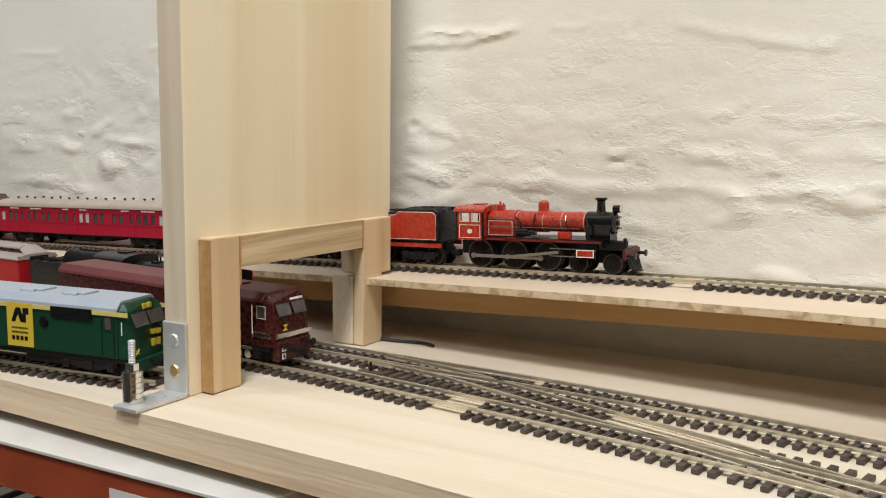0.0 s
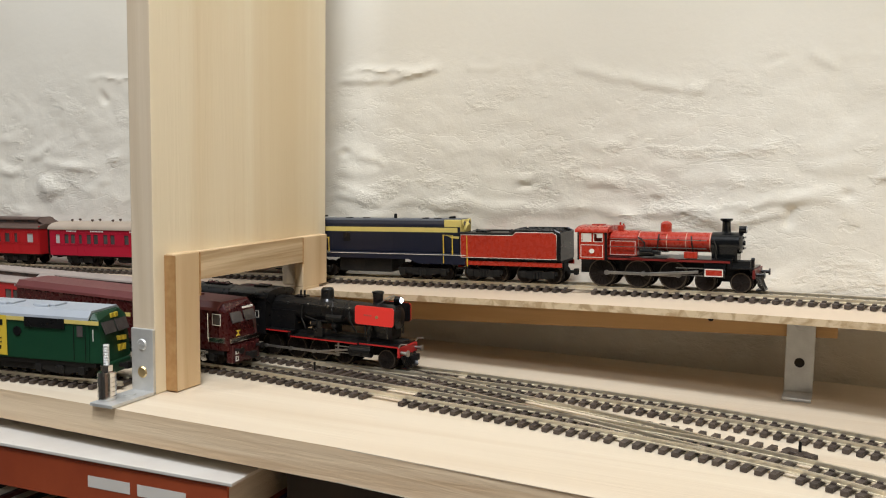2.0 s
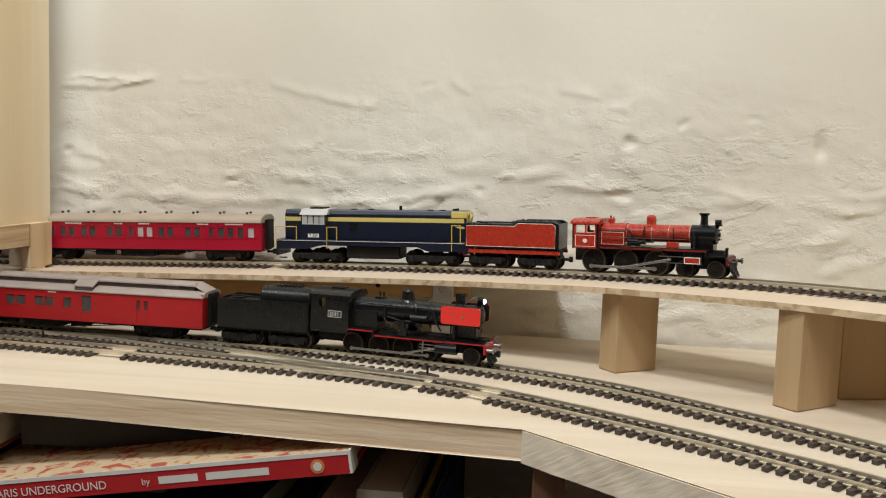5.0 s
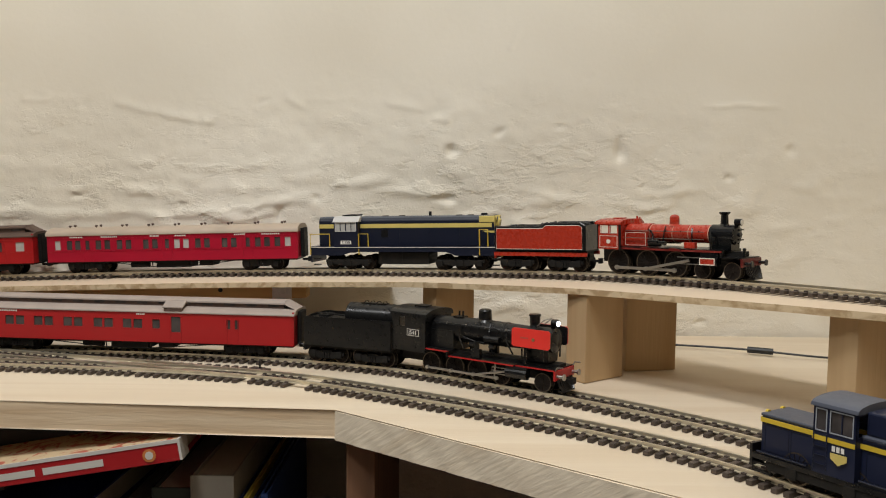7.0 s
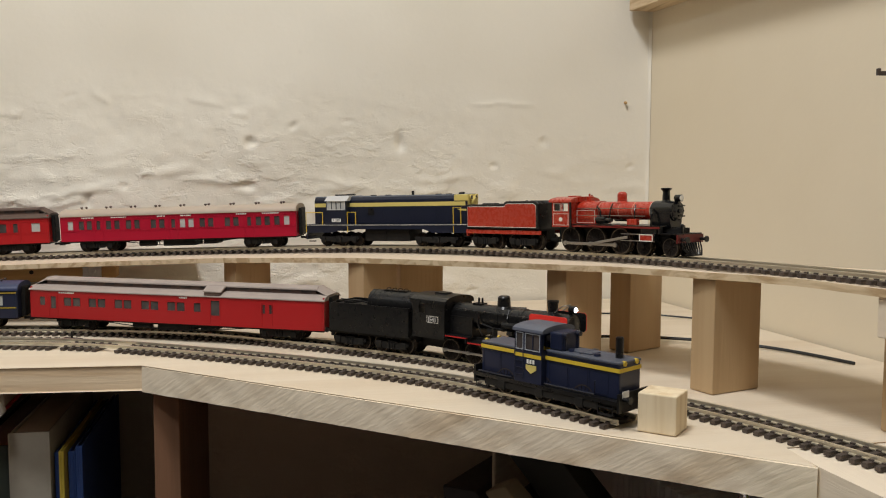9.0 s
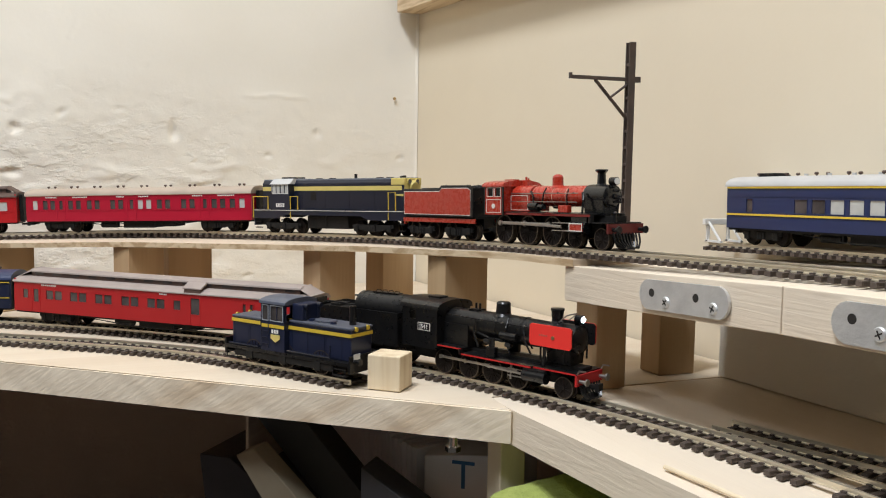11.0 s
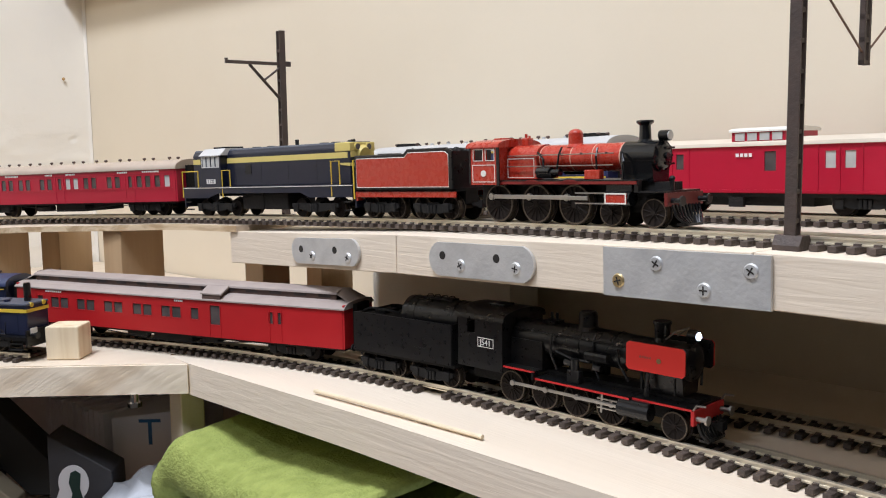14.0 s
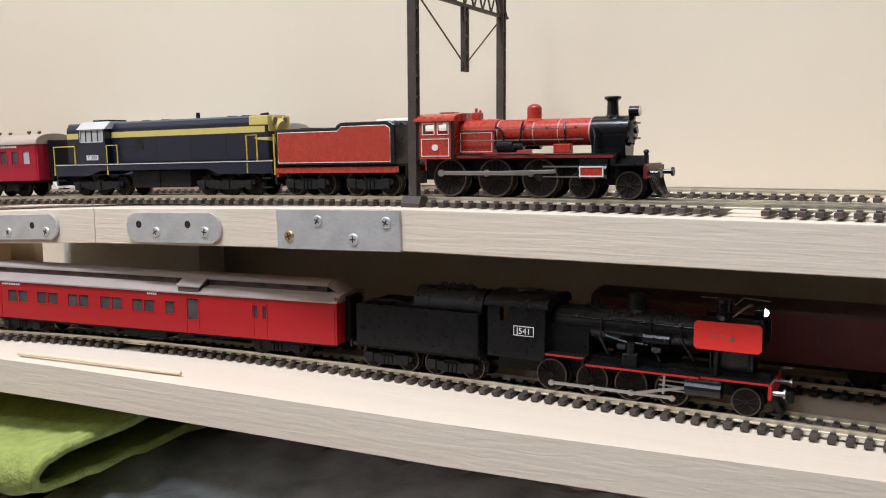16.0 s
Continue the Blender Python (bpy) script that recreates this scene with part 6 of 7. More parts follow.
def make_maroon_diesel(m):
    th, bd = cowl_diesel("dark maroon diesel locomotive with chrome trim, parked under the upright", M_MAROON, M_MAROON_ROOF, .200)
    th.matrix_basis = m
    for y in (-.0160, .0160):
        s = -1 if y < 0 else 1
        bm = new_bm()
        box(bm, -.0160, -.0030, y * .97, y * .97 + s * .0009, .0165, .0195, .0002)
        part("chrome_trim", bm, M_CHROME, th)
        bm = new_bm()
        box(bm, -.0125, -.0065, y, y + s * .0004, .0280, .0345)
        part("window_pane", bm, M_PANE, th)
        lined_panel(th, -.0130, -.0060, .0275, .0350, y + s * .0003, M_LINING, .0004, "window_frame")
        hand_rail(th, [(-.0165, y + s * .0006, .0180), (-.0165, y + s * .0006, .0350)], M_CHROME, .0004)
        bm = new_bm()
        for x in (-.0350, -.0280, -.0210):
            rod(bm, (x, y * .9, .0055), (x, y * .9 + s * .0016, .0055), .0026, 12)
        box(bm, -.0380, -.0170, y * .88, y * .97, .0080, .0100, .0004)
        part("bogie_trim", bm, M_CHROME, th, "silver bogie frame")
    bm = new_bm()
    for y0, y1 in ((-.0115, -.0012), (.0012, .0115)):
        prism(bm, [(-.0005, .0290), (-.0030, .0355), (-.0024, .0357), (.0003, .0292)], y0, y1, "y")
    part("windscreen", bm, M_PANE, th)
    bm = new_bm()
    for y in (-.0095, -.0055):
        for z in (.0060, .0105):
            for e in ((y - .0014, y + .0014, z - .0016, z - .0011), (y - .0014, y + .0014, z + .0011, z + .0016), (y - .0014, y - .0009, z - .0011, z + .0011), (y + .0009, y + .0014, z - .0011, z + .0011)):
                box(bm, .0014, .0019, *e)
        break
    part("white_marking", bm, M_WHITE, th)
    bm = new_bm()
    prism(bm, [(-.0090, .0205), (-.0050, .0205), (-.0070, .0222), (-.0050, .0240), (-.0090, .0240), (-.0070, .0222)], .0002, .0007)
    part("yellow_marking", bm, M_YELLOW, th)
    bm = new_bm()
    box(bm, -.0005, .0012, -.0142, .0142, .0165, .0195, .0003)
    part("chrome_band", bm, M_CHROME, th)
    bm = new_bm()
    box(bm, -.0040, .0014, -.0135, .0135, .0030, .0150, .0008)
    part("pilot", bm, M_MAROON, th)
    bm = new_bm()
    box(bm, .0010, .0017, -.0040, .0060, .0380, .0392)
    part("number_board", bm, M_WHITE, th)
    coupler(th, .0012, 1)
    buffers(th, .0012, 1)
    return th


def make_railmotor(m):
    """Blue railmotor on the back siding; zero at its middle."""
    L = .222
    wins = [(-.0925 + .0, -.0870)] + [(-.052 + .0135 * i, -.052 + .0135 * i + .0098) for i in range(8)] + [(.060, .066), (.072, .077), (.082, .089), (.095, .103)]
    th = carriage("blue railmotor with silver roof and yellow stripes, parked", L, M_RBLUE, M_ROOF_SILVER, wins, "arch", "parked rolling stock", pale=(3, 4, 5, 6, 7, 8, 9, 10), stripe=(.0182, .0352), bog=.082, z1=.0372)
    th.name = "railmotor"
    th["category"] = "railmotor"
    th.matrix_basis = m
    bm = new_bm()
    for x in (-.094, .080):
        box(bm, x, x + .016, -.0055, .0055, .0428, .0440, .0005)
        for k in range(4):
            rod(bm, (x + .002 + k * .0036, -.0060, .0443), (x + .002 + k * .0036, .0060, .0443), .0006, 6)
    part("roof_radiator", bm, M_MATT, th)
    bm = new_bm()
    for sgn in (-1, 1):
        x = sgn * .1112
        for y in (-.0085, .0085):
            box(bm, min(x, x + sgn * .0003), max(x, x + sgn * .0003), y - .0040, y + .0040, .0220, .0295)
    part("end_window", bm, M_PANE_LIGHT, th)
    bm = new_bm()
    for k in range(9):
        rod(bm, (-.060 + k * .018, 0, .0428), (-.060 + k * .018, 0, .0442), .0012, 8)
    part("roof_knob", bm, M_ROOF_SILVER, th)
    return th


def make_red_van(m):
    """Red guard's van with cream roof and a raised lookout; zero at its middle."""
    th = thing("guards_van", "crimson guard's van with cream roof and raised lookout", "railway van", "parked rolling stock", m)
    h, w = .0810, .0162
    bm = new_bm()
    ops = [(-.0539, -.0493, .0225, .0305), (-.0438, -.0391, .0225, .0305), (.0073, .0135, .0215, .0310), (.0382, .0432, .0225, .0305), (.0475, .0525, .0225, .0305)]
    for y in (-w, w):
        side_wall(bm, y, .0009, -h + .001, h - .001, .0105, .0345, ops)
    for x in (-h, h - .001):
        box(bm, x, x + .001, -w + .0003, w - .0003, .0105, .0365)
    body = part("body", bm, M_CRIMSON, th)
    bm = new_bm()
    box(bm, -h + .002, h - .002, -.001, .001, .0110, .0340)
    part("partition", bm, M_INTERIOR, th)
    for a, b, za, zb in ops:
        for y in (-w + .0006, w - .0006):
            bm = new_bm()
            box(bm, a, b, y - .0001, y + .0001, za, zb)
            part("window_pane", bm, M_PANE_LIGHT if a > .03 else M_PANE, body)
    bm = new_bm()
    for y in (-w, w):
        s = -1 if y < 0 else 1
        for x0, x1 in ((-.0568, -.0358), (.0347, .0557)):
            for xx in (x0, (x0 + x1) / 2, x1):
                box(bm, xx - .0003, xx + .0003, min(y, y + s * .0004), max(y, y + s * .0004), .0110, .0335)
        box(bm, -h, h, min(y, y + s * .0004), max(y, y + s * .0004), .0110, .0122)
    part("door_batten", bm, M_CRIMSON, body)
    bm = new_bm()
    prism(bm, arch(w + .0010, .0345, .0034), -h - .0008, h + .0008)
    part("roof", bm, material("cream_roof_paint", (0.66, 0.58, 0.46), .6, 0, (0.58, 0.50, 0.39), 50, .6), th, smooth=True)
    bm = new_bm()
    box(bm, -.0109, .0181, -w + .0006, w - .0006, .0355, .0415)
    cup = part("lookout", bm, M_CRIMSON, th)
    bm = new_bm()
    prism(bm, arch(w + .0004, .0415, .0016), -.0121, .0193)
    part("lookout_roof", bm, M_LINING, cup, smooth=True)
    for y in (-w + .0005, w - .0005):
        for x in (-.0088, -.0021, .0046, .0113):
            bm = new_bm()
            box(bm, x, x + .0052, y - .0003, y + .0003, .0365, .0402)
            part("lookout_window", bm, M_PANE_LIGHT, cup)
    bm = new_bm()
    box(bm, -h, h, -.0150, .0150, .0085, .0106)
    box(bm, -.030, .030, -.010, .010, .0040, .0086)
    box(bm, -.012, -.004, -.0165, -.0140, .0035, .0085)
    part("underframe", bm, M_MATT, th)
    for x in (-.056, .056):
        bogie(th, x, .0120)
    for sgn in (-1, 1):
        buffers(th, sgn * h, sgn)
        coupler(th, sgn * h, sgn)
    bars(th, "lettering", -.0079, .0017, .0285, .0302, -w - .0006, 4, M_WHITE)
    bm = new_bm()
    rod(bm, (h, -.0130, .0300), (h + .0015, -.0130, .0300), .0012, 8)
    box(bm, h - .010, h - .006, -w - .0006, -w - .0002, .0110, .0135)
    part("marker_lamp", bm, M_WHITE, th)
    return th


def at_track(line, s, turn=0):
    p, w = line.at(s), line.way(s)
    return pose(p[0], p[1], p[2] + .0054, 0, 0, math.degrees(math.atan2(w[1], w[0])) + turn) @ pose(0, 0, 0, 0, -math.degrees(math.atan(w[2])), 0)




def settle(th, knee, k, slim):
    """Lowers the upper works of a model: heights over the knee shrink by k, round parts narrow too."""
    for ob in th.children_recursive:
        if ob.type != "MESH" or "wheelset" in ob.name or "rod" in ob.name or "bogie" in ob.name or ob.data.users > 1:
            continue
        for v in ob.data.vertices:
            if v.co.z > knee:
                v.co.z = knee + (v.co.z - knee) * k
            if ob.name.split(".")[0] in slim:
                v.co.y *= k + .04
        ob.data.update()


RED_ENGINE, RED_TENDER = make_red_engine(), make_red_tender()
settle(RED_ENGINE, .018, .86, ("boiler", "boiler_band", "smokebox", "chimney", "steam_dome", "headlamp", "lens", "firebox"))
settle(RED_TENDER, .015, .90, ())
BLACK_ENGINE, BLACK_TENDER = make_black_engine(), make_black_tender()
HOOD_DIESEL = make_hood_diesel()
WIN1 = [(-.1035, -.0985), (-.0930, -.0880), (-.0855, -.0805), (-.0760, -.0725), (-.0670, -.0620), (-.0590, -.0540), (-.0480, -.0430), (-.0400, -.0350),
        (-.0245, -.0195), (-.0165, -.0115), (-.0050, -.0015), (.0030, .0080), (.0110, .0160), (.0215, .0265), (.0295, .0345),
        (.0450, .0500), (.0530, .0580), (.0660, .0695), (.0740, .0790), (.0820, .0870), (.0910, .0960), (.1000, .1050)]
CAR_1 = carriage("crimson wooden passenger carriage with weathered tan roof", .222, M_CRIMSON, M_ROOF_TAN, WIN1, "arch", "red carriages", pale=(0, 21, 11, 12),
                 doors=(-.0742, -.0032, .0677), marks=((-.0900, -.0780, 8), (-.0620, -.0470, 9), (.0040, .0140, 6), (-.0180, -.0100, 6), (.0560, .0660, 6), (.0800, .0960, 9)), bog=.078)
WIN2 = [(-.094, -.0885), (-.080, -.0745), (-.066, -.0605), (-.052, -.0465), (-.038, -.0325), (-.024, -.0185), (-.010, -.0045), (.004, .0095), (.018, .0235), (.032, .0375), (.0385, .044), (.054, .059), (.0645, .0705), (.0765, .0805), (.0925, .1000)]
CAR_2 = carriage("dull red carriage with a dark clerestory roof", .215, M_CARRED, M_ROOF_DARK, WIN2, "clerestory", "red carriages", pale=(14,), doors=(.0785,), marks=((.040, .054, 8),), bog=.074)
WINV = [(-.1215, -.1165), (-.1110, -.1060), (-.0985, -.0915), (-.0900, -.0830), (-.0750, -.0680), (-.0665, -.0595), (-.0510, -.0440), (-.0425, -.0355), (-.0265, -.0195), (-.0180, -.0110),
        (-.0030, .0040), (.0055, .0125), (.0205, .0265), (.0355, .0430), (.0790, .0820), (.0855, .0885)]
VANZ = [(.0205, .0275)] + [(.0180, .0280)] + [(.0205, .0275)] * 11 + [(.0180, .0300)] + [(.0215, .0285)] * 2
CAR_VAN = carriage("bright red passenger and luggage carriage with clerestory roof", .262, M_CARRED, M_ROOF_GREY, WINV, "clerestory", "red carriages", w=.0168,
                   doors=(-.1085, .0392, .0838), van=VANZ, marks=((-.1030, -.0880, 8), (.0080, .0150, 5)), bog=.092)
bm = new_bm()
prism(bm, [(-.0172, .0338), (-.0172, .0350), (-.0168, .0368), (-.0100, .0405), (-.0080, .0405), (-.0080, .0338)], .0300, .0440)
prism(bm, [(.0172, .0338), (.0172, .0350), (.0168, .0368), (.0100, .0405), (.0080, .0405), (.0080, .0338)], .0300, .0440)
look_out = part("lookout", bm, M_ROOF_DARK, CAR_VAN)
bm = new_bm()
for sgn in (-1, 1):
    prism(bm, [(sgn * .0176, .0366), (sgn * .0176, .0374), (sgn * .0100, .0412), (sgn * .0080, .0406)], .0290, .0450)
part("lookout_roof", bm, M_ROOF_GREY, look_out)
WINB = [(-.090 + .0125 * i, -.090 + .0125 * i + .0085) for i in range(13)] + [(.0800, .0860), (.0930, .1010)]
CAR_BLUE = carriage("blue passenger carriage with blue roof in the lower train", .225, M_BLUE, material("blue_roof_paint", (0.030, 0.042, 0.10), .40, 0, (0.024, 0.034, 0.08), 60, .6), WINB, "arch", "blue carriages", pale=(14,), doors=(.0893,), stripe=(.0182, .0306), marks=((.060, .072, 7),), bog=.078, stripe_high=.0006)
make_green_diesel(at_track(YARD, s_near(YARD, -.380, .341)))
make_maroon_diesel(at_track(FRONT, s_near(FRONT, -.331, .403)))
def shorten(th, front, k):
    """Draws the parts of a thing together along its length towards its front."""
    for ob in th.children_recursive:
        if "wheelset" in ob.name:
            ob.matrix_basis = pose((front - (front - ob.matrix_basis.translation.x) * k) - ob.matrix_basis.translation.x, 0, 0) @ ob.matrix_basis
            continue
        for v in ob.data.vertices:
            v.co.x = front - (front - v.co.x) * k
        ob.data.update()


SHUNTER = make_shunter()
shorten(SHUNTER, .0575, .925)
SHUNTER.matrix_basis = two_point(FRONT, s_near(FRONT, .318, .141) + .021, -.033, .029)
make_railmotor(at_track(BACK, s_near(BACK, .611, -.0760)))
make_red_van(at_track(BACK, s_near(BACK, .611, -.2769)))


def make_dark_wagon(m):
    th = thing("goods_wagon", "dull red covered wagon in shade on the rear lower track", "railway wagon", "parked rolling stock", m)
    bm = new_bm()
    box(bm, -.085, .085, -.0155, .0155, .0100, .0350, .0005)
    for x in np.linspace(-.080, .080, 13):
        box(bm, x - .0005, x + .0005, -.0160, .0160, .0105, .0345)
    part("body", bm, M_MAROON_ROOF, th)
    bm = new_bm()
    prism(bm, arch(.0165, .0350, .0035), -.0855, .0855)
    part("roof", bm, M_ROOF_DARK, th, smooth=True)
    bm = new_bm()
    box(bm, -.085, .085, -.0145, .0145, .0080, .0100)
    part("underframe", bm, M_MATT, th)
    for x in (-.058, .058):
        bogie(th, x, .0110)
    bars(th, "lettering", -.070, -.066, .0240, .0270, -.0163, 1, M_WHITE)
    bm = new_bm()
    tube(bm, [(-0.0281, -.0164, 0.0397), (-0.0149, -.0164, 0.0397), (-0.0115, -.0164, 0.0367), (-0.0074, -.0164, 0.0407), (0.0051, -.0164, 0.0397)], .0003, 5)
    part("emblem", bm, M_LINING, th, "thin pale winged emblem")
    return th


make_dark_wagon(at_track(LOWER_BACK, s_near(LOWER_BACK, .5885, -.505)))
make_dark_wagon(at_track(LOWER_BACK, s_near(LOWER_BACK, .5890, -.690)))

# ---- masts, blocks and small things ----
bm = new_bm()
rod(bm, (.5467, .5618, .2130), (.5467, .5640, .2130), .0012, 14, .0019)
tagged(link("wall_plug", bm, material("brown_wall_plug", (0.40, 0.24, 0.09), .8, 0, (0.52, 0.36, 0.17), 300, .8)), "small brown plug of filler in the plaster wall", "wall plug")


def make_mast():
    z0 = top_z(0.0) + .0043
    th = thing("signal_mast", "rust-brown model overhead mast with a braced bracket arm", "mast", "overhead masts", m=pose(.5302, .0575, z0 - .0046, 0, 0, -3))
    bm = new_bm()
    box(bm, -.0022, .0022, -.0026, -.0016, 0, .1365)
    box(bm, -.0022, .0022, .0016, .0026, 0, .1365)
    for k in range(12):
        z = .006 + k * .0105
        box(bm, -.0020, .0020, -.0018, .0018, z, z + .0018)
    part("post", bm, M_POLE, th)
    bm = new_bm()
    box(bm, -.0430, .0045, -.0010, .0010, .1120, .1142)
    box(bm, -.0430, -.0415, -.0010, .0010, .1142, .1156)
    box(bm, .0020, .0070, -.0014, .0014, .1115, .1150)
    arm = part("bracket_arm", bm, M_POLE, th)
    bm = new_bm()
    tube(bm, [(-.0250, 0, .1120), (-.0005, 0, .0870)], .0011, 6)
    tube(bm, [(-.0150, 0, .1005), (-.0005, 0, .1110)], .0008, 6)
    part("brace", bm, M_POLE, th)
    bm = new_bm()
    prism(bm, [(-.0065, 0), (.0065, 0), (.0032, .0050), (-.0032, .0050)], -.0060, .0060)
    part("base", bm, M_POLE, th)


make_mast()


def make_gantry():
    zt = top_z(-.35)
    th = thing("track_gantry", "brown model overhead gantry spanning both upper tracks", "gantry", "overhead masts", m=pose(.4985, -.3510, zt, 0, 0, 2.8))
    for x, nm in ((0, "near"), (.1095, "far")):
        bm = new_bm()
        box(bm, x - .0022, x - .0014, -.0022, .0022, .002, .150)
        box(bm, x + .0014, x + .0022, -.0022, .0022, .002, .150)
        for k in range(13):
            z = .010 + k * .0108
            box(bm, x - .0016, x + .0016, -.0019, .0019, z, z + .0016)
        part("post", bm, M_POLE, th)
        bm = new_bm()
        prism(bm, [(x - .0052, 0), (x + .0052, 0), (x + .0052, .002), (x + .003, .0055), (x - .003, .0055), (x - .0052, .002)], -.0052, .0052, "y")
        part("base", bm, M_POLE, th)
    bm = new_bm()
    box(bm, -.004, .118, -.0012, .0012, .1045, .1062)
    box(bm, -.004, .118, -.0012, .0012, .1160, .1175)
    for k in range(10):
        x = k * .0118
        tube(bm, [(x, 0, .1055), (x + .0059, 0, .1165), (x + .0118, 0, .1055)], .0006, 5)
    part("cross_beam", bm, M_POLE, th)
    for sgn in (0,):
        bm = new_bm()
        tube(bm, [(.004, 0, .1045), (.0575, 0, .0745)], .0005, 5)
        tube(bm, [(.110, 0, .1045), (.0605, 0, .0745)], .0005, 5)
        part("tie_rod", bm, material("rusty_tie", (0.16, 0.09, 0.055), .6), th)
        bm = new_bm()
        box(bm, .0560, .0576, -.0012, .0012, .0700, .1045)
        box(bm, .0604, .0620, -.0012, .0012, .0700, .1045)
        for z in (.0700, .0790, .0880, .0970):
            box(bm, .0560, .0620, -.0010, .0010, z, z + .0020)
        part("drop_bracket", bm, M_POLE, th)


make_gantry()


def make_buffer_stop():
    p = BACK.at(.0)
    th = thing("buffer_stop", "white plastic model buffer stop at the end of the back siding", "buffer stop", m=pose(p[0], p[1] - .006, p[2] + .0054, 0, 0, -90))
    for y in (-.0085, .0085):
        bm = new_bm()
        box(bm, -.008, -.0065, y - .001, y + .001, 0, .0150)
        tube(bm, [(-.007, y, .0140), (.006, y, .0010)], .0009, 6)
        box(bm, -.009, .007, y - .001, y + .001, 0, .0014)
        part("side_frame", bm, M_WHITE, th)
    bm = new_bm()
    box(bm, -.009, -.0060, -.0120, .0120, .0115, .0155, .0004)
    part("beam", bm, M_WHITE, th)


make_buffer_stop()
M_BLOCK_PINE = wood("offcut_pine", (0.78, 0.65, 0.45), (0.60, 0.44, 0.25), "z", 120, contrast=(0.45, 0.65))
bm = new_bm()
box(bm, -.0105, .0105, -.0100, .0100, .0003, .0215, .0008)
tagged(link("stop_block", bm, M_BLOCK_PINE, m=pose(.3745, .0685, 0, 0, 0, -42)), "small pine block serving as a track end stop", "wood block")
bm = new_bm()
pts = [(.4409 + (.4534 - .4409) * u, -.1146 - .1173 * u, .0016 + .0003 * math.sin(5 * u)) for u in np.linspace(0, 1, 9)]
tube(bm, pts, .0011, 8)
tagged(link("wooden_skewer", bm, material("bare_bamboo", (0.76, 0.64, 0.45), .6, 0, (0.68, 0.55, 0.36), 80)), "thin bare wooden stick lying on the side board", "stick")


def wire(points, r, label, mat=M_WIRE, name="cable"):
    bm = new_bm()
    o, _ = spline(points, 8)
    tube(bm, [tuple(q) for q in o[::2]], r, 6)
    tagged(link(name, bm, mat), label, "cable", "wires")


wire([(-.335, .497, .0015), (-.320, .499, .0012), (-.306, .504, .0014), (-.294, .500, .0012)], .0011, "black wire lying on the board behind the tracks")
wire([(.335, .50, .0025), (.372, .487, .003), (.400, .468, .0045), (.435, .452, .003), (.47, .447, .002), (.52, .44, .002), (.56, .40, .002)], .0009, "black wire with a plug lying under the deck")
wire([(.43, .33, .002), (.46, .315, .004), (.50, .30, .003), (.55, .27, .002), (.58, .20, .0015)], .0013, "black power cable under the deck")
bm = new_bm()
rod(bm, (.392, .4725, .0042), (.410, .4640, .0042), .0026, 10)
tagged(link("cable_plug", bm, M_WIRE), "small black cable plug under the deck", "plug")


def make_point_lever(x, y, turn):
    th = thing("point_lever", "black plastic point lever beside the turnout", "point lever", "point levers", m=pose(x, y, .0003, 0, 0, turn))
    bm = new_bm()
    box(bm, -.0080, .0080, -.0030, .0030, 0, .0022, .0003)
    part("base", bm, M_SLEEPER, th)
    bm = new_bm()
    rod(bm, (0, 0, .002), (0, 0, .0075), .0008, 8)
    part("lever", bm, M_BLACK, th)


make_point_lever(.0085, .3880, -28)
make_point_lever(-.2900, .4220, -6)

# ---- the bookcase below ----
M_SHELFWOOD = wood("dark_shelf_wood", (0.22, 0.11, 0.06), (0.13, 0.065, 0.035), "z", 60)


def board(name, x0, x1, y0, y1, z0, z1, mat, label, cat, m=None, kind=""):
    bm = new_bm()
    box(bm, x0, x1, y0, y1, z0, z1, .0008)
    return tagged(link(name, bm, mat, m=m), label, cat, kind=kind)


board("shelf_floor", -1.69, .60, .26, .555, -.300, -.285, M_SHELFWOOD, "dark wooden bookcase shelf", "shelf", kind="structure")
board("bookcase_side", .084, .102, .285, .55, -.2845, -.0186, M_SHELFWOOD, "brown wooden bookcase upright under the corner", "bookcase upright")
board("bookcase_side", .425, .441, .018, .036, -.2845, -.0206, M_PINE_Z, "pale wooden leg under the corner of the boards", "bookcase upright")
board("shelf_floor_side", .10, .70, -1.1, .555, -.300, -.2852, M_SHELFWOOD, "dark shelf below the side board", "shelf", kind="structure")


def book(x, y, z, turn, length, depth, thick, cover, label, tilt=0, lean=0, pages=None, standing=False):
    """Zero at the near left corner of the foot; the spine faces the room. Returns the thing."""
    m = pose(x, y, z, lean, tilt, turn)
    th = thing("book", label, "book", "books on the shelf", m)
    c = .0016
    if standing:
        L, H = thick, length
        bm = new_bm()
        box(bm, 0, c, 0, depth, 0, H, .0003)
        box(bm, L - c, L, 0, depth, 0, H, .0003)
        box(bm, c, L - c, 0, c, 0, H)
        part("cover", bm, cover, th)
        bm = new_bm()
        box(bm, c + .0001, L - c - .0001, c + .0001, depth - .003, .003, H - .003)
        part("page_block", bm, pages or M_PAGES, th)
    else:
        bm = new_bm()
        box(bm, 0, length, 0, depth, 0, c, .0003)
        box(bm, 0, length, 0, depth, thick - c, thick, .0003)
        box(bm, 0, length, 0, c, c, thick - c)
        part("cover", bm, cover, th)
        bm = new_bm()
        box(bm, .0025, length - .0025, c + .0001, depth - .003, c + .0001, thick - c - .0001)
        part("page_block", bm, pages or M_PAGES, th)
    return th


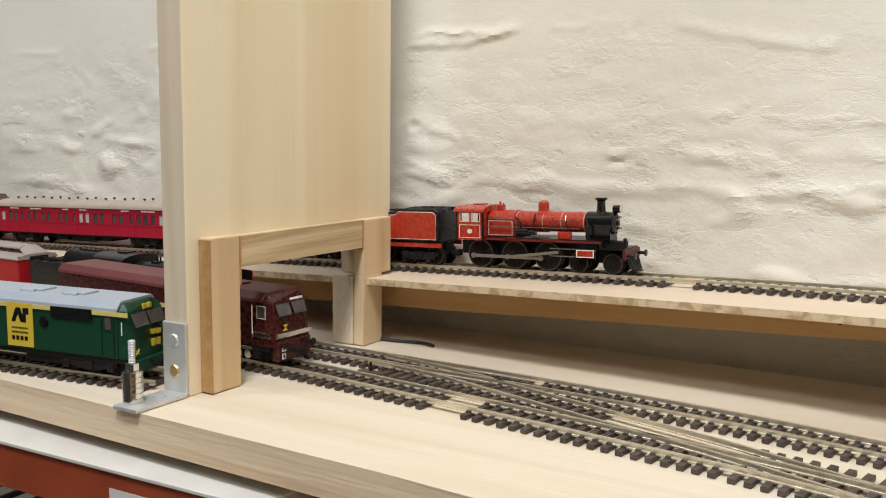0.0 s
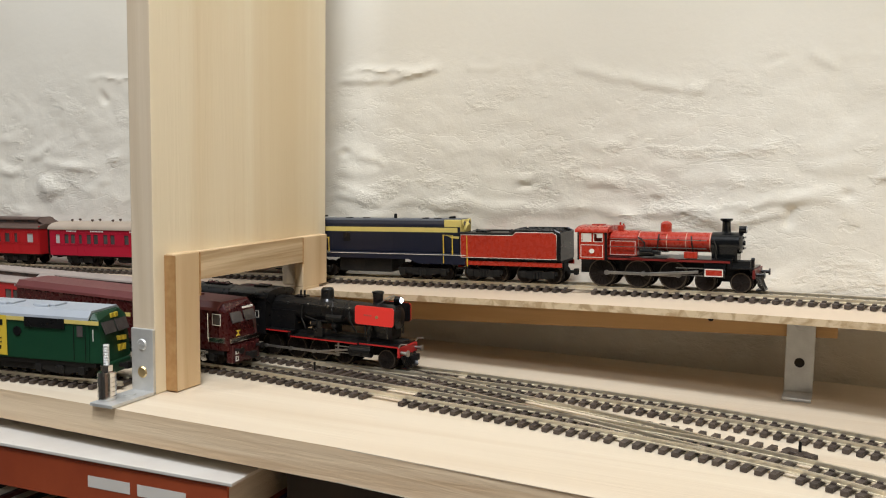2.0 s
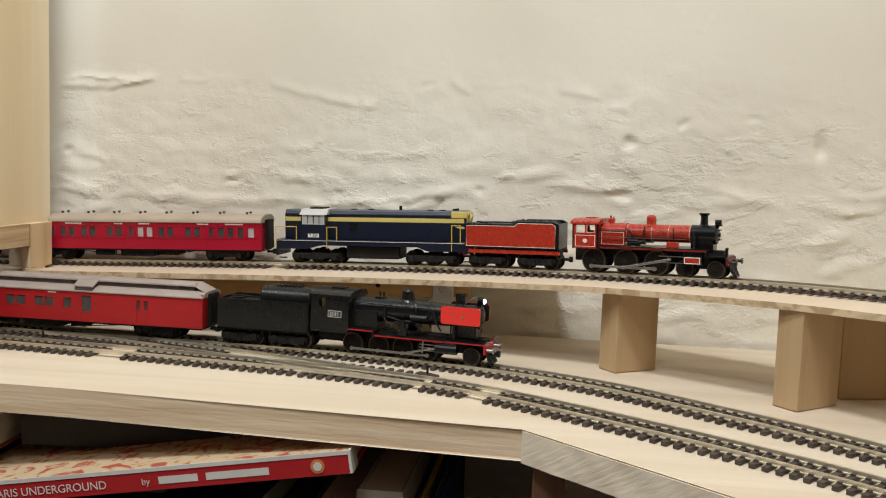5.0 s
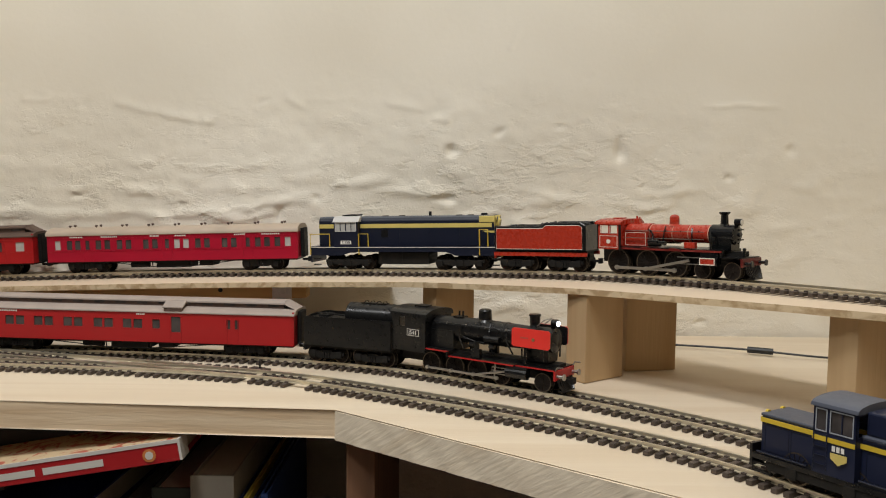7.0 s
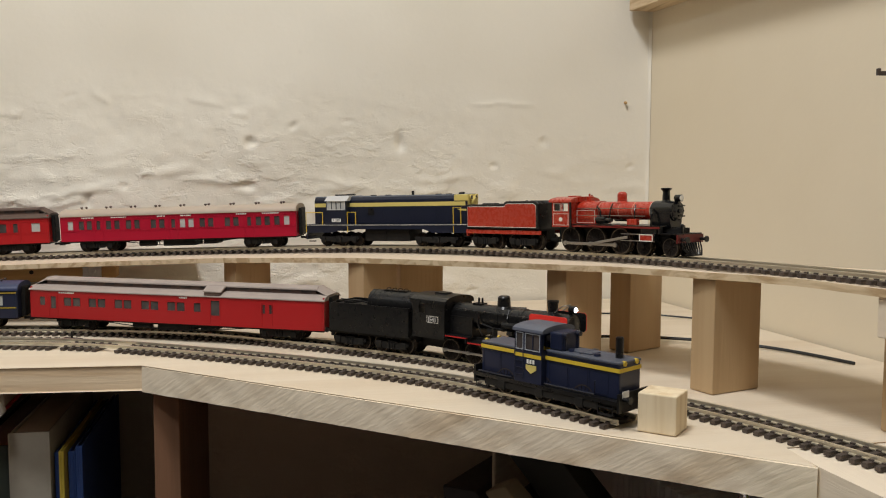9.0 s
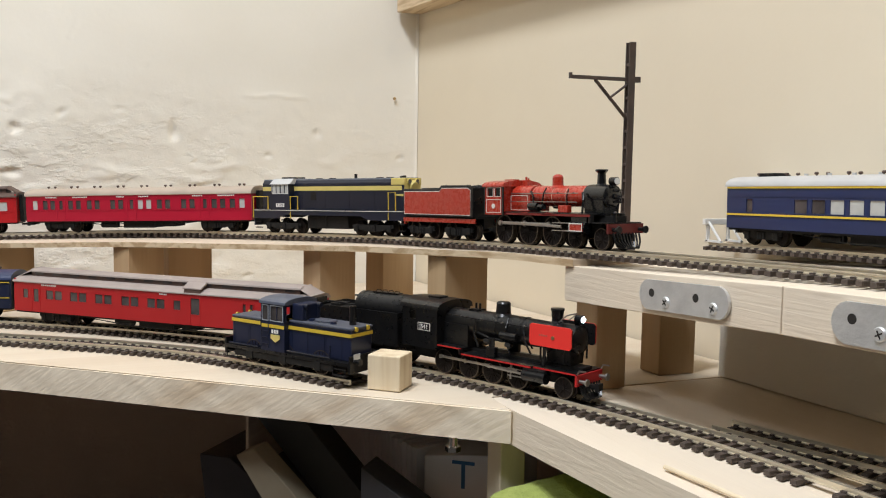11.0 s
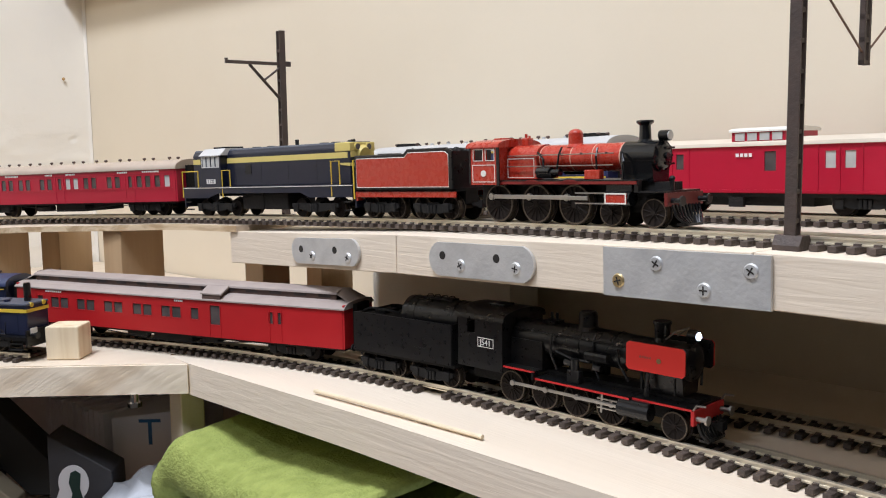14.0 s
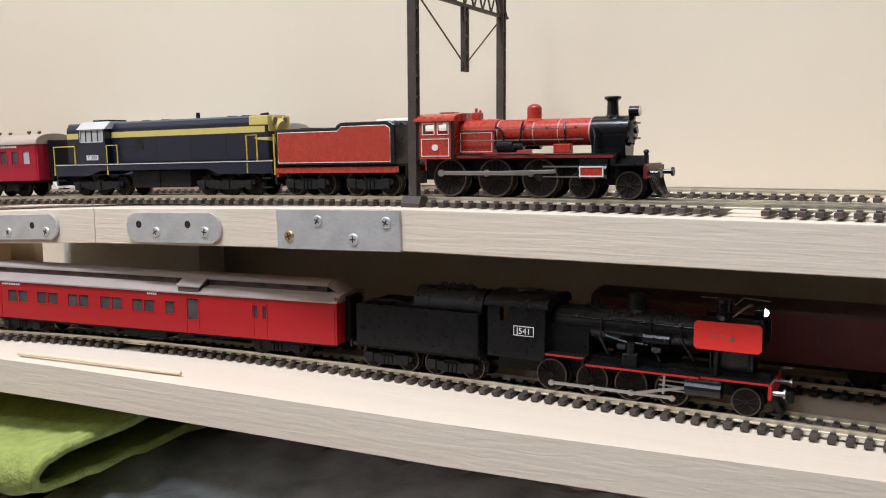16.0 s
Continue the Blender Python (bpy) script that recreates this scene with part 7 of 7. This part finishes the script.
M_PAGES = material("book_pages", (0.62, 0.56, 0.46), .9, 0, (0.5, 0.44, 0.35), 30, .6, .6, 500, (1, 1, 12))
M_ORANGE = material("orange_book_cover", (0.34, 0.065, 0.022), .4, 0, (0.25, 0.042, 0.015), 25, .8)
M_BOOKRED = material("red_book_spine", (0.42, 0.014, 0.018), .42, 0, (0.37, 0.012, 0.015), 40, .5)
M_MAP = material("map_printed_cover", (0.58, 0.44, 0.27), .45, 0, (0.42, 0.06, 0.035), 55, .9, contrast=(.52, .58), dist=2.5)
M_GREYBOOK = material("grey_book_cover", (0.035, 0.032, 0.03), .5, 0, (0.02, 0.018, 0.017), 40)
M_BLUEBOOK = material("blue_book_cover", (0.02, 0.035, 0.22), .4)
M_JACKET = material("white_dust_jacket", (0.66, 0.63, 0.58), .3, 0, (0.55, 0.5, 0.45), 40)
# standing row of books
random.seed(11)
x = -.70
tints = [(0.05, 0.05, 0.055), (0.10, 0.02, 0.02), (0.03, 0.05, 0.11), (0.16, 0.14, 0.12), (0.045, 0.06, 0.05), (0.22, 0.20, 0.17), (0.12, 0.07, 0.04), (0.02, 0.02, 0.025)]
bk = [material("old_book_cloth", t, .6, 0, None, 60, .6) for t in tints]
M_OLDWHITE = material("yellowed_book_cloth", (0.40, 0.37, 0.31), .6, 0, (0.32, 0.29, 0.24), 60, .6)
M_YB = material("yellow_booklet", (0.55, 0.42, 0.06), .5)
M_BB = material("blue_booklet", (0.03, 0.08, 0.28), .5)
while x < .028:
    t = random.uniform(.010, .030)
    hgt = random.uniform(.205, .232)
    if x > -.004:
        t, hgt = random.uniform(.0028, .0055), random.uniform(.212, .222)
    if x < -.055:
        hgt = min(hgt, .190)
    cov = random.choice([M_YB, M_BB, M_JACKET, bk[5]]) if x > -.004 else (M_OLDWHITE if x > -.032 else random.choice(bk))
    book(x, .312 + random.uniform(0, .012), -.2848, 0, hgt, .16, t, cov, "thin booklet standing on the dark shelf" if x > -.004 else "cloth-bound book standing on the dark shelf", standing=True)
    x += t + .0008
# books lying on top of the row
th = book(-.480, .2830, -.0505, 2.0, .2200, .17, .0235, M_ORANGE, "orange hardback book in a white jacket lying under the board")
bm = new_bm()
box(bm, -.001, .2235, -.0012, .16, .0238, .0258, .0004)
part("dust_jacket", bm, M_JACKET, th, "creased white dust jacket")
bars(th, "author_line", .128, .157, .0090, .0155, -.0001, 1, M_JACKET, 0)
bars(th, "author_line", .162, .194, .0090, .0155, -.0001, 1, M_JACKET, 0)
bm = new_bm()
rod(bm, (.2050, -.0001, .0125), (.2050, -.0004, .0125), .0016, 12)
part("spot", bm, M_YELLOW, th)
book(-.325, .300, -.0920, -2, .235, .17, .0200, M_BLUEBOOK, "blue book lying in the stack under the orange book")
book(-.250, .330, -.0480, 3, .200, .17, .0260, M_GREYBOOK, "dark grey book with faded print lying under the board")
book(-.262, .2990, -.0700, -4, .130, .10, .0110, M_GREYBOOK, "grey paperback lying beside the red book", tilt=-6)
red = book(-.268, .2790, -.0735, 1.5, .2520, .19, .0128, M_BOOKRED, "red paperback with a map cover lying tilted under the board", tilt=-9.0, pages=M_PAGES)
bm = new_bm()
box(bm, .001, .2515, .001, .188, .0129, .0137)
part("map_cover", bm, M_MAP, red, "cover printed with a network map")
bm = new_bm()
box(bm, -.0002, .2524, -.0004, .0004, .0115, .0139)
box(bm, .2516, .2532, -.0006, .015, .0004, .0139)
part("white_edge", bm, M_JACKET, red, "white card edge")
text_part("title", "PARIS UNDERGROUND", .0070, M_JACKET, red, pose(.068, -.00035, .0056, 90, 0, 0))
text_part("by_word", "by", .0056, M_JACKET, red, pose(.1290, -.00035, .0056, 90, 0, 0))
bars(red, "author_line", .137, .161, .0036, .0080, -.0002, 1, M_JACKET, 0)
bars(red, "author_line", .166, .204, .0036, .0080, -.0002, 1, M_JACKET, 0)
bm = new_bm()
rod(bm, (.2330, -.0002, .0060), (.2330, -.0005, .0060), .0042, 16)
em = part("emblem", bm, material("orange_oval", (0.60, 0.20, 0.06), .5), red)
bm = new_bm()
rod(bm, (.2330, -.0005, .0060), (.2330, -.0007, .0060), .0026, 12)
part("emblem_shape", bm, M_JACKET, em)

# ---- things under the side board ----
M_CLOTH = material("green_fleece_cloth", (0.34, 0.39, 0.10), .95, 0, (0.23, 0.28, 0.06), 120, .8, 1.0, 500)


def make_cloth():
    """A fleece folded double: its round fold faces the room, the open end shows two layers."""
    bm = new_bm()
    rows = []
    n, k = 80, 64
    for i in range(n):
        u = i / (n - 1)
        y = .004 - .172 * u
        top = -.0385 - .0140 * min(1, u * 3) + .0080 * max(0, u - .4) / .6 - .018 * math.exp(-(u / .05) ** 2)
        thick = .034 - .016 * u
        nose = .397 + .018 * u + .006 * math.sin(4 * u + .5)
        row = []
        for j in range(k):
            w = j / (k - 1) * 2 - 1
            if abs(w) < .3:
                a = w / .3 * math.pi / 2
                x, z = nose + thick / 2 * (1 - math.cos(a)), top - thick / 2 - thick / 2 * math.sin(a)
            else:
                back = (abs(w) - .3) / .7
                x = nose + thick / 2 + .19 * back
                z = top - (thick if w > 0 else 0) + (.010 * math.sin(back * 2.2) if w < 0 else .004 * back)
            p = Vector((x * 55, y * 55, z * 55))
            z += .0022 * noise.noise(p) + .0009 * noise.noise(p * 4) + .0005 * noise.noise(p * 11)
            x += .0020 * noise.noise(p + Vector((9, 0, 0))) + .0008 * noise.noise(p * 6)
            row.append(bm.verts.new((x, y + .004 * math.sin(3 * w) * u, min(z, -.0260))))
        rows.append(row)
    for a, b in zip(rows, rows[1:]):
        for j in range(k - 1):
            bm.faces.new((a[j], b[j], b[j + 1], a[j + 1]))
    bmesh.ops.recalc_face_normals(bm, faces=bm.faces)
    ob = link("fleece_cloth", bm, M_CLOTH, smooth=True)
    mod = ob.modifiers.new("thickness", "SOLIDIFY")
    mod.thickness = .005
    mod.offset = 0
    return tagged(ob, "folded bright green fleece cloth stuffed under the side board", "cloth")


make_cloth()


def crate(name, x0, x1, y0, y1, z0, z1, mat, label, cat, turn=0):
    bm = new_bm()
    w, d = x1 - x0, y1 - y0
    box(bm, 0, w, 0, d, z0, z1, .001)
    return tagged(link(name, bm, mat, m=pose(x0, y0, 0, 0, 0, turn)), label, cat)


M_GREYBOX = material("dark_card_box", (0.045, 0.045, 0.048), .6, 0, (0.03, 0.03, 0.03), 40)
M_CARD = material("white_card_box", (0.80, 0.80, 0.79), .6, 0, (0.70, 0.70, 0.70), 30, .6)
crate("storage_box", .44, .64, -.27, .02, -.2850, -.140, M_GREYBOX, "dark box below the green cloth", "box")
# a frame of its own for the corner: x along the diagonal edge, y into the dark, z up
CORNER = pose(0.0782, 0.2832, 0, 0, 0, math.degrees(math.atan2(-0.2837, 0.344)))


def slab_in_corner(name, outline, y0, y1, mat, label, cat):
    """A flat-sided thing whose face, drawn as (along, up), looks out from under the board."""
    bm = new_bm()
    prism(bm, outline, y0, y1, "y")
    bmesh.ops.bevel(bm, geom=[e for e in bm.edges], offset=.0006, segments=1, affect="EDGES")
    return tagged(link(name, bm, mat, m=CORNER), label, cat)


random.seed(5)
gone = 0.0
while gone < .070:
    wd = random.uniform(.0030, .0062)
    u = gone / .079
    bm = new_bm()
    top = -.049 - random.uniform(0, .004) - .006 * u
    box(bm, 0, wd, 0, .110, -.2848, top, .0004)
    tagged(link("magazine", bm, M_CARD, m=CORNER @ pose(.3063 + .0643 * u, .1208 - .0462 * u, 0, 0, 0, -36)), "thin white magazine standing in a row in the dark", "magazine", "magazines under the corner")
    gone += wd + .0006
mag = slab_in_corner("white_folder", [(.3706, -.2848), (.4180, -.2848), (.4180, -.0520), (.3706, -.0565)], .0752, .150, M_CARD, "white folder printed with a blue letter under the corner", "folder")
text_part("letter", "T", .027, material("blue_print", (0.03, 0.15, 0.34), .5), mag, pose(.3975, .0748, -.0680, 90, 0, 0))
card = slab_in_corner("card_box", [(.3430, -.2848), (.3900, -.2848), (.3850, -.0790), (.3440, -.0540)], .030, .056, M_GREYBOX, "black card box with a printed round emblem", "box")
bm = new_bm()
prism(bm, [(.3600 + .0100 * math.cos(a), -.0860 + .0120 * math.sin(a)) for a in np.linspace(-.9, 3.5, 20)] + [(.3470, -.1000), (.3470, -.1200), (.3660, -.1200)], .0294, .0299, "y")
em = part("emblem", bm, M_CARD, card, "white round-headed emblem")
bm = new_bm()
prism(bm, [(.3600, -.1150), (.3570, -.1020), (.3590, -.0930), (.3570, -.0860), (.3585, -.0790), (.3620, -.0775), (.3650, -.0800), (.3640, -.0900), (.3660, -.0980), (.3650, -.1150)], .0289, .0293, "y")
part("emblem_print", bm, material("dark_green_print", (0.012, 0.04, 0.03), .5), em)
slab_in_corner("white_box", [(.2400, -.1100), (.2960, -.1100), (.2960, -.0560), (.2400, -.0560)], .1800, .250, M_CARD, "white card box standing in the dark corner", "box")
slab_in_corner("black_file", [(.2500, -.0240), (.2860, -.0240), (.3380, -.0790), (.3375, -.1020), (.3220, -.1020)], .050, .075, material("black_file_board", (0.018, 0.020, 0.018), .5, 0, (0.012, 0.013, 0.012), 40), "black file leaning in the dark corner", "file")
slab_in_corner("cream_file", [(.2560, -.0560), (.2690, -.0500), (.3200, -.0980), (.3180, -.2848), (.3000, -.2848), (.2990, -.1150)], .030, .048, material("cream_file_board", (0.30, 0.26, 0.18), .7, 0, (0.22, 0.18, 0.12), 40), "cream file leaning against the black one", "file")
slab_in_corner("grey_case", [(.2100, -.0690), (.2340, -.0690), (.2660, -.0920), (.2560, -.2848), (.2380, -.2848)], .060, .140, material("dark_grey_case", (0.035, 0.034, 0.042), .5), "dark grey case leaning on the lower shelf", "case")
slab_in_corner("ring_binder", [(.2640, -.0900), (.2830, -.0975), (.2330, -.2000), (.2100, -.2000)], .020, .045, M_GREYBOOK, "grey ring binder leaning in the dark corner", "binder")
slab_in_corner("shelf_edge", [(.2450, -.2848), (.2475, -.2848), (.2475, -.0195), (.2450, -.0195)], .062, .160, M_PAGES, "thin pale board standing behind the files", "board")
bm = new_bm()
rod(bm, (.396, .0203, -.0240), (.396, .0203, -.0186), .0026, 12)
rod(bm, (.396, .0203, -.0268), (.396, .0203, -.0240), .0044, 6)
tagged(link("hex_bolt", bm, M_CHROME), "bright bolt under the corner board", "bolt")
M_FILM = material("clear_plastic_bag", (0.70, 0.72, 0.75), .12, 0, (0.34, 0.36, 0.39), 35, .9, .8, 90)
bm = new_bm()
rows = []
for i in range(26):
    row = []
    for j in range(16):
        u, v = i / 25, j / 15
        row.append(bm.verts.new((.376 + .075 * v + .004 * noise.noise(Vector((u * 8, v * 8, 2))), .062 - .125 * u, -.078 - .022 * (1 - v) ** 2 + .008 * noise.noise(Vector((u * 7, v * 6, 9))) + .003 * noise.noise(Vector((u * 21, v * 19, 9))))))
    rows.append(row)
for a, b in zip(rows, rows[1:]):
    for j in range(15):
        bm.faces.new((a[j], b[j], b[j + 1], a[j + 1]))
ob = link("plastic_bag", bm, M_FILM, smooth=True)
ob.modifiers.new("thickness", "SOLIDIFY").thickness = .001
tagged(ob, "crumpled clear plastic bag under the corner", "plastic bag")
bm = new_bm()
rows = []
for i in range(40):
    row = []
    for j in range(14):
        u, v = i / 39, j / 13
        row.append(bm.verts.new((.395 + .20 * v, -.12 - .50 * u, -.078 - .012 * (1 - v) + .009 * noise.noise(Vector((u * 17, v * 7, 4))) + .003 * noise.noise(Vector((u * 50, v * 20, 4))))))
    rows.append(row)
for a, b in zip(rows, rows[1:]):
    for j in range(13):
        bm.faces.new((a[j], b[j], b[j + 1], a[j + 1]))
ob = link("wrapped_package", bm, M_FILM, smooth=True)
ob.modifiers.new("thickness", "SOLIDIFY").thickness = .0015
tagged(ob, "package in shiny crumpled plastic film below the side board", "package")

# ---- the tracks themselves, sleeper by sleeper ----
make_track(UPPER, .55, 2.95, "brown-sleepered model track rising along the plywood deck", (s_near(UPPER, -.139, .537), s_near(UPPER, .5125, -.506)))
make_track(LOWER, .70, 2.95, "brown-sleepered model track of the lower running line", (s_near(LOWER, -.208, .443), s_near(LOWER, .498, -.155)), skip=((s_near(LOWER, -.285, .445), s_near(LOWER, -.20, .443)),))
make_track(FRONT, .0, s_near(FRONT, .358, .0785), "brown-sleepered model track of the front siding", (s_near(FRONT, -.2163, .394), s_near(FRONT, .049, .347)), skip=((s_near(FRONT, -.075, .38), s_near(FRONT, .010, .362)),))
make_track(YARD, .0, YARD.s[-1] - .002, "brown-sleepered yard track ending at the upright")
make_track(BACK, .0, BACK.s[-1], "brown-sleepered back siding on the upper boards")
make_track(LOWER_BACK, .02, LOWER_BACK.s[-1], "brown-sleepered rear lower track in shade")
# turnout: long sleepers under both routes
cross = make_track(CROSS, .0, CROSS.s[-1], "model turnout joining the two lower tracks", sleepers=False)
SLEEPER_LONG = sleeper_mesh(.044)
for line, a, b in ((LOWER, (-.285, .445), (-.20, .443)), (FRONT, (-.075, .38), (.010, .362))):
    s0, s1 = s_near(line, *a), s_near(line, *b)
    for i in range(int((s1 - s0) / .0069)):
        s = s0 + (i + .5) * .0069
        p, w = line.side(s, -.006 if line is LOWER else .006), line.way(s)
        ob = new("sleeper", SLEEPER_LONG)
        ob.parent = cross
        ob.matrix_basis = pose(p[0], p[1], .0001, 0, 0, math.degrees(math.atan2(w[1], w[0])))
for i in range(16):
    s = .052 + i * .0069
    p, w = CROSS.at(s), CROSS.way(s)
    ob = new("sleeper", SLEEPER)
    ob.parent = cross
    ob.matrix_basis = pose(p[0], p[1], .0003, 0, 0, math.degrees(math.atan2(w[1], w[0])))

# ---- what moves ----
# the way along the upper line of the middle between red cab and blue cab, and along the lower line of the black cab
UPPER_RUN = [(0, 1.2099), (.5, 1.2457), (1, 1.282), (1.5, 1.3184), (2, 1.3574), (2.5, 1.3983), (3, 1.4406), (3.5, 1.4809), (4, 1.5217), (4.5, 1.5645), (5, 1.6086),
             (7.5, 1.8251), (8, 1.8699), (10.5, 2.1095), (11, 2.1592), (11.5, 2.2089), (12, 2.2591), (12.5, 2.3080), (13, 2.3566), (13.5, 2.4036), (14, 2.4480), (14.5, 2.4911), (15, 2.5323), (15.5, 2.5756), (16, 2.6203)]
LOWER_RUN = [(0, 1.0796), (.5, 1.1231), (1, 1.1666), (1.5, 1.2101), (2, 1.2552), (2.5, 1.2997), (3, 1.347), (3.5, 1.3949), (4, 1.4429), (4.5, 1.4898), (5, 1.5387),
             (7.5, 1.7906), (8, 1.8432), (10.7, 2.1155), (11, 2.1511), (11.5, 2.1996), (12, 2.2482), (12.5, 2.2962), (13, 2.3467), (13.5, 2.399), (14, 2.4519), (14.5, 2.5046), (15, 2.5588), (15.5, 2.612), (16, 2.665)]


def run_at(rows, t):
    return float(np.interp(t, [r[0] for r in rows], [r[1] for r in rows]))


def motions():
    steps = [i * .25 for i in range(65)]
    fine = [i / 15 for i in range(241)]

    def slack(t):
        """Half the way between the two cabs: the couplings draw out a little."""
        return float(np.interp(t, (0, 5, 9, 16), (.1133, .1133, .1170, .1178)))

    def drawn(t):
        """How far the couplings of the lower train have drawn out."""
        return float(np.interp(t, (0, 5, 8, 14), (0, 0, .0020, .0050)))

    def roll(ob, line, rows, off, a, b, sign=0, trail=0):
        walk(ob, [(t, two_point(line, run_at(rows, t) + off + sign * slack(t) - trail * drawn(t), a, b)) for t in steps])

    roll(RED_ENGINE, UPPER, UPPER_RUN, 0, .0053, .085, 1)
    roll(RED_TENDER, UPPER, UPPER_RUN, -.0595, -.0205, .0195, 1)
    roll(HOOD_DIESEL, UPPER, UPPER_RUN, 0, .0010, .0990, -1)
    roll(CAR_1, UPPER, UPPER_RUN, -.0335 - .0130 - .111, -.078, .078, -1)
    roll(CAR_2, UPPER, UPPER_RUN, -.0335 - .0130 - .222 - .0125 - .1075, -.074, .074, -1)
    roll(BLACK_ENGINE, LOWER, LOWER_RUN, 0, .0120, .0692)
    roll(BLACK_TENDER, LOWER, LOWER_RUN, -.0575, -.0177, .0195, 0, .45)
    roll(CAR_VAN, LOWER, LOWER_RUN, -.0945 - .0110 - .131, -.092, .092, 0, 1)
    roll(CAR_BLUE, LOWER, LOWER_RUN, -.0945 - .0110 - .262 - .0125 - .1125, -.078, .078, 0, 1)
    for ob, x, r in TURNING:
        rows = UPPER_RUN if ob.parent is RED_ENGINE else LOWER_RUN
        walk(ob, [(t, pose(x, 0, r) @ Matrix.Rotation(run_at(rows, t) / r, 4, "Y")) for t in fine])
    for ob, kind, r, crank, phase, x0, length in RODS:
        rows = UPPER_RUN if ob.parent is RED_ENGINE else LOWER_RUN
        out = []
        for t in fine:
            a = run_at(rows, t) / r + radians(phase)
            cx, cz = crank * math.sin(a), crank * math.cos(a)
            if kind == "side":
                out.append((t, pose(cx, 0, r + cz)))
            else:
                out.append((t, pose(x0 + cx, 0, r + cz, 0, math.degrees(math.asin((cz + (r - .0125 if r > .009 else r - .0105)) / length)), 0)))
        walk(ob, out)


motions()
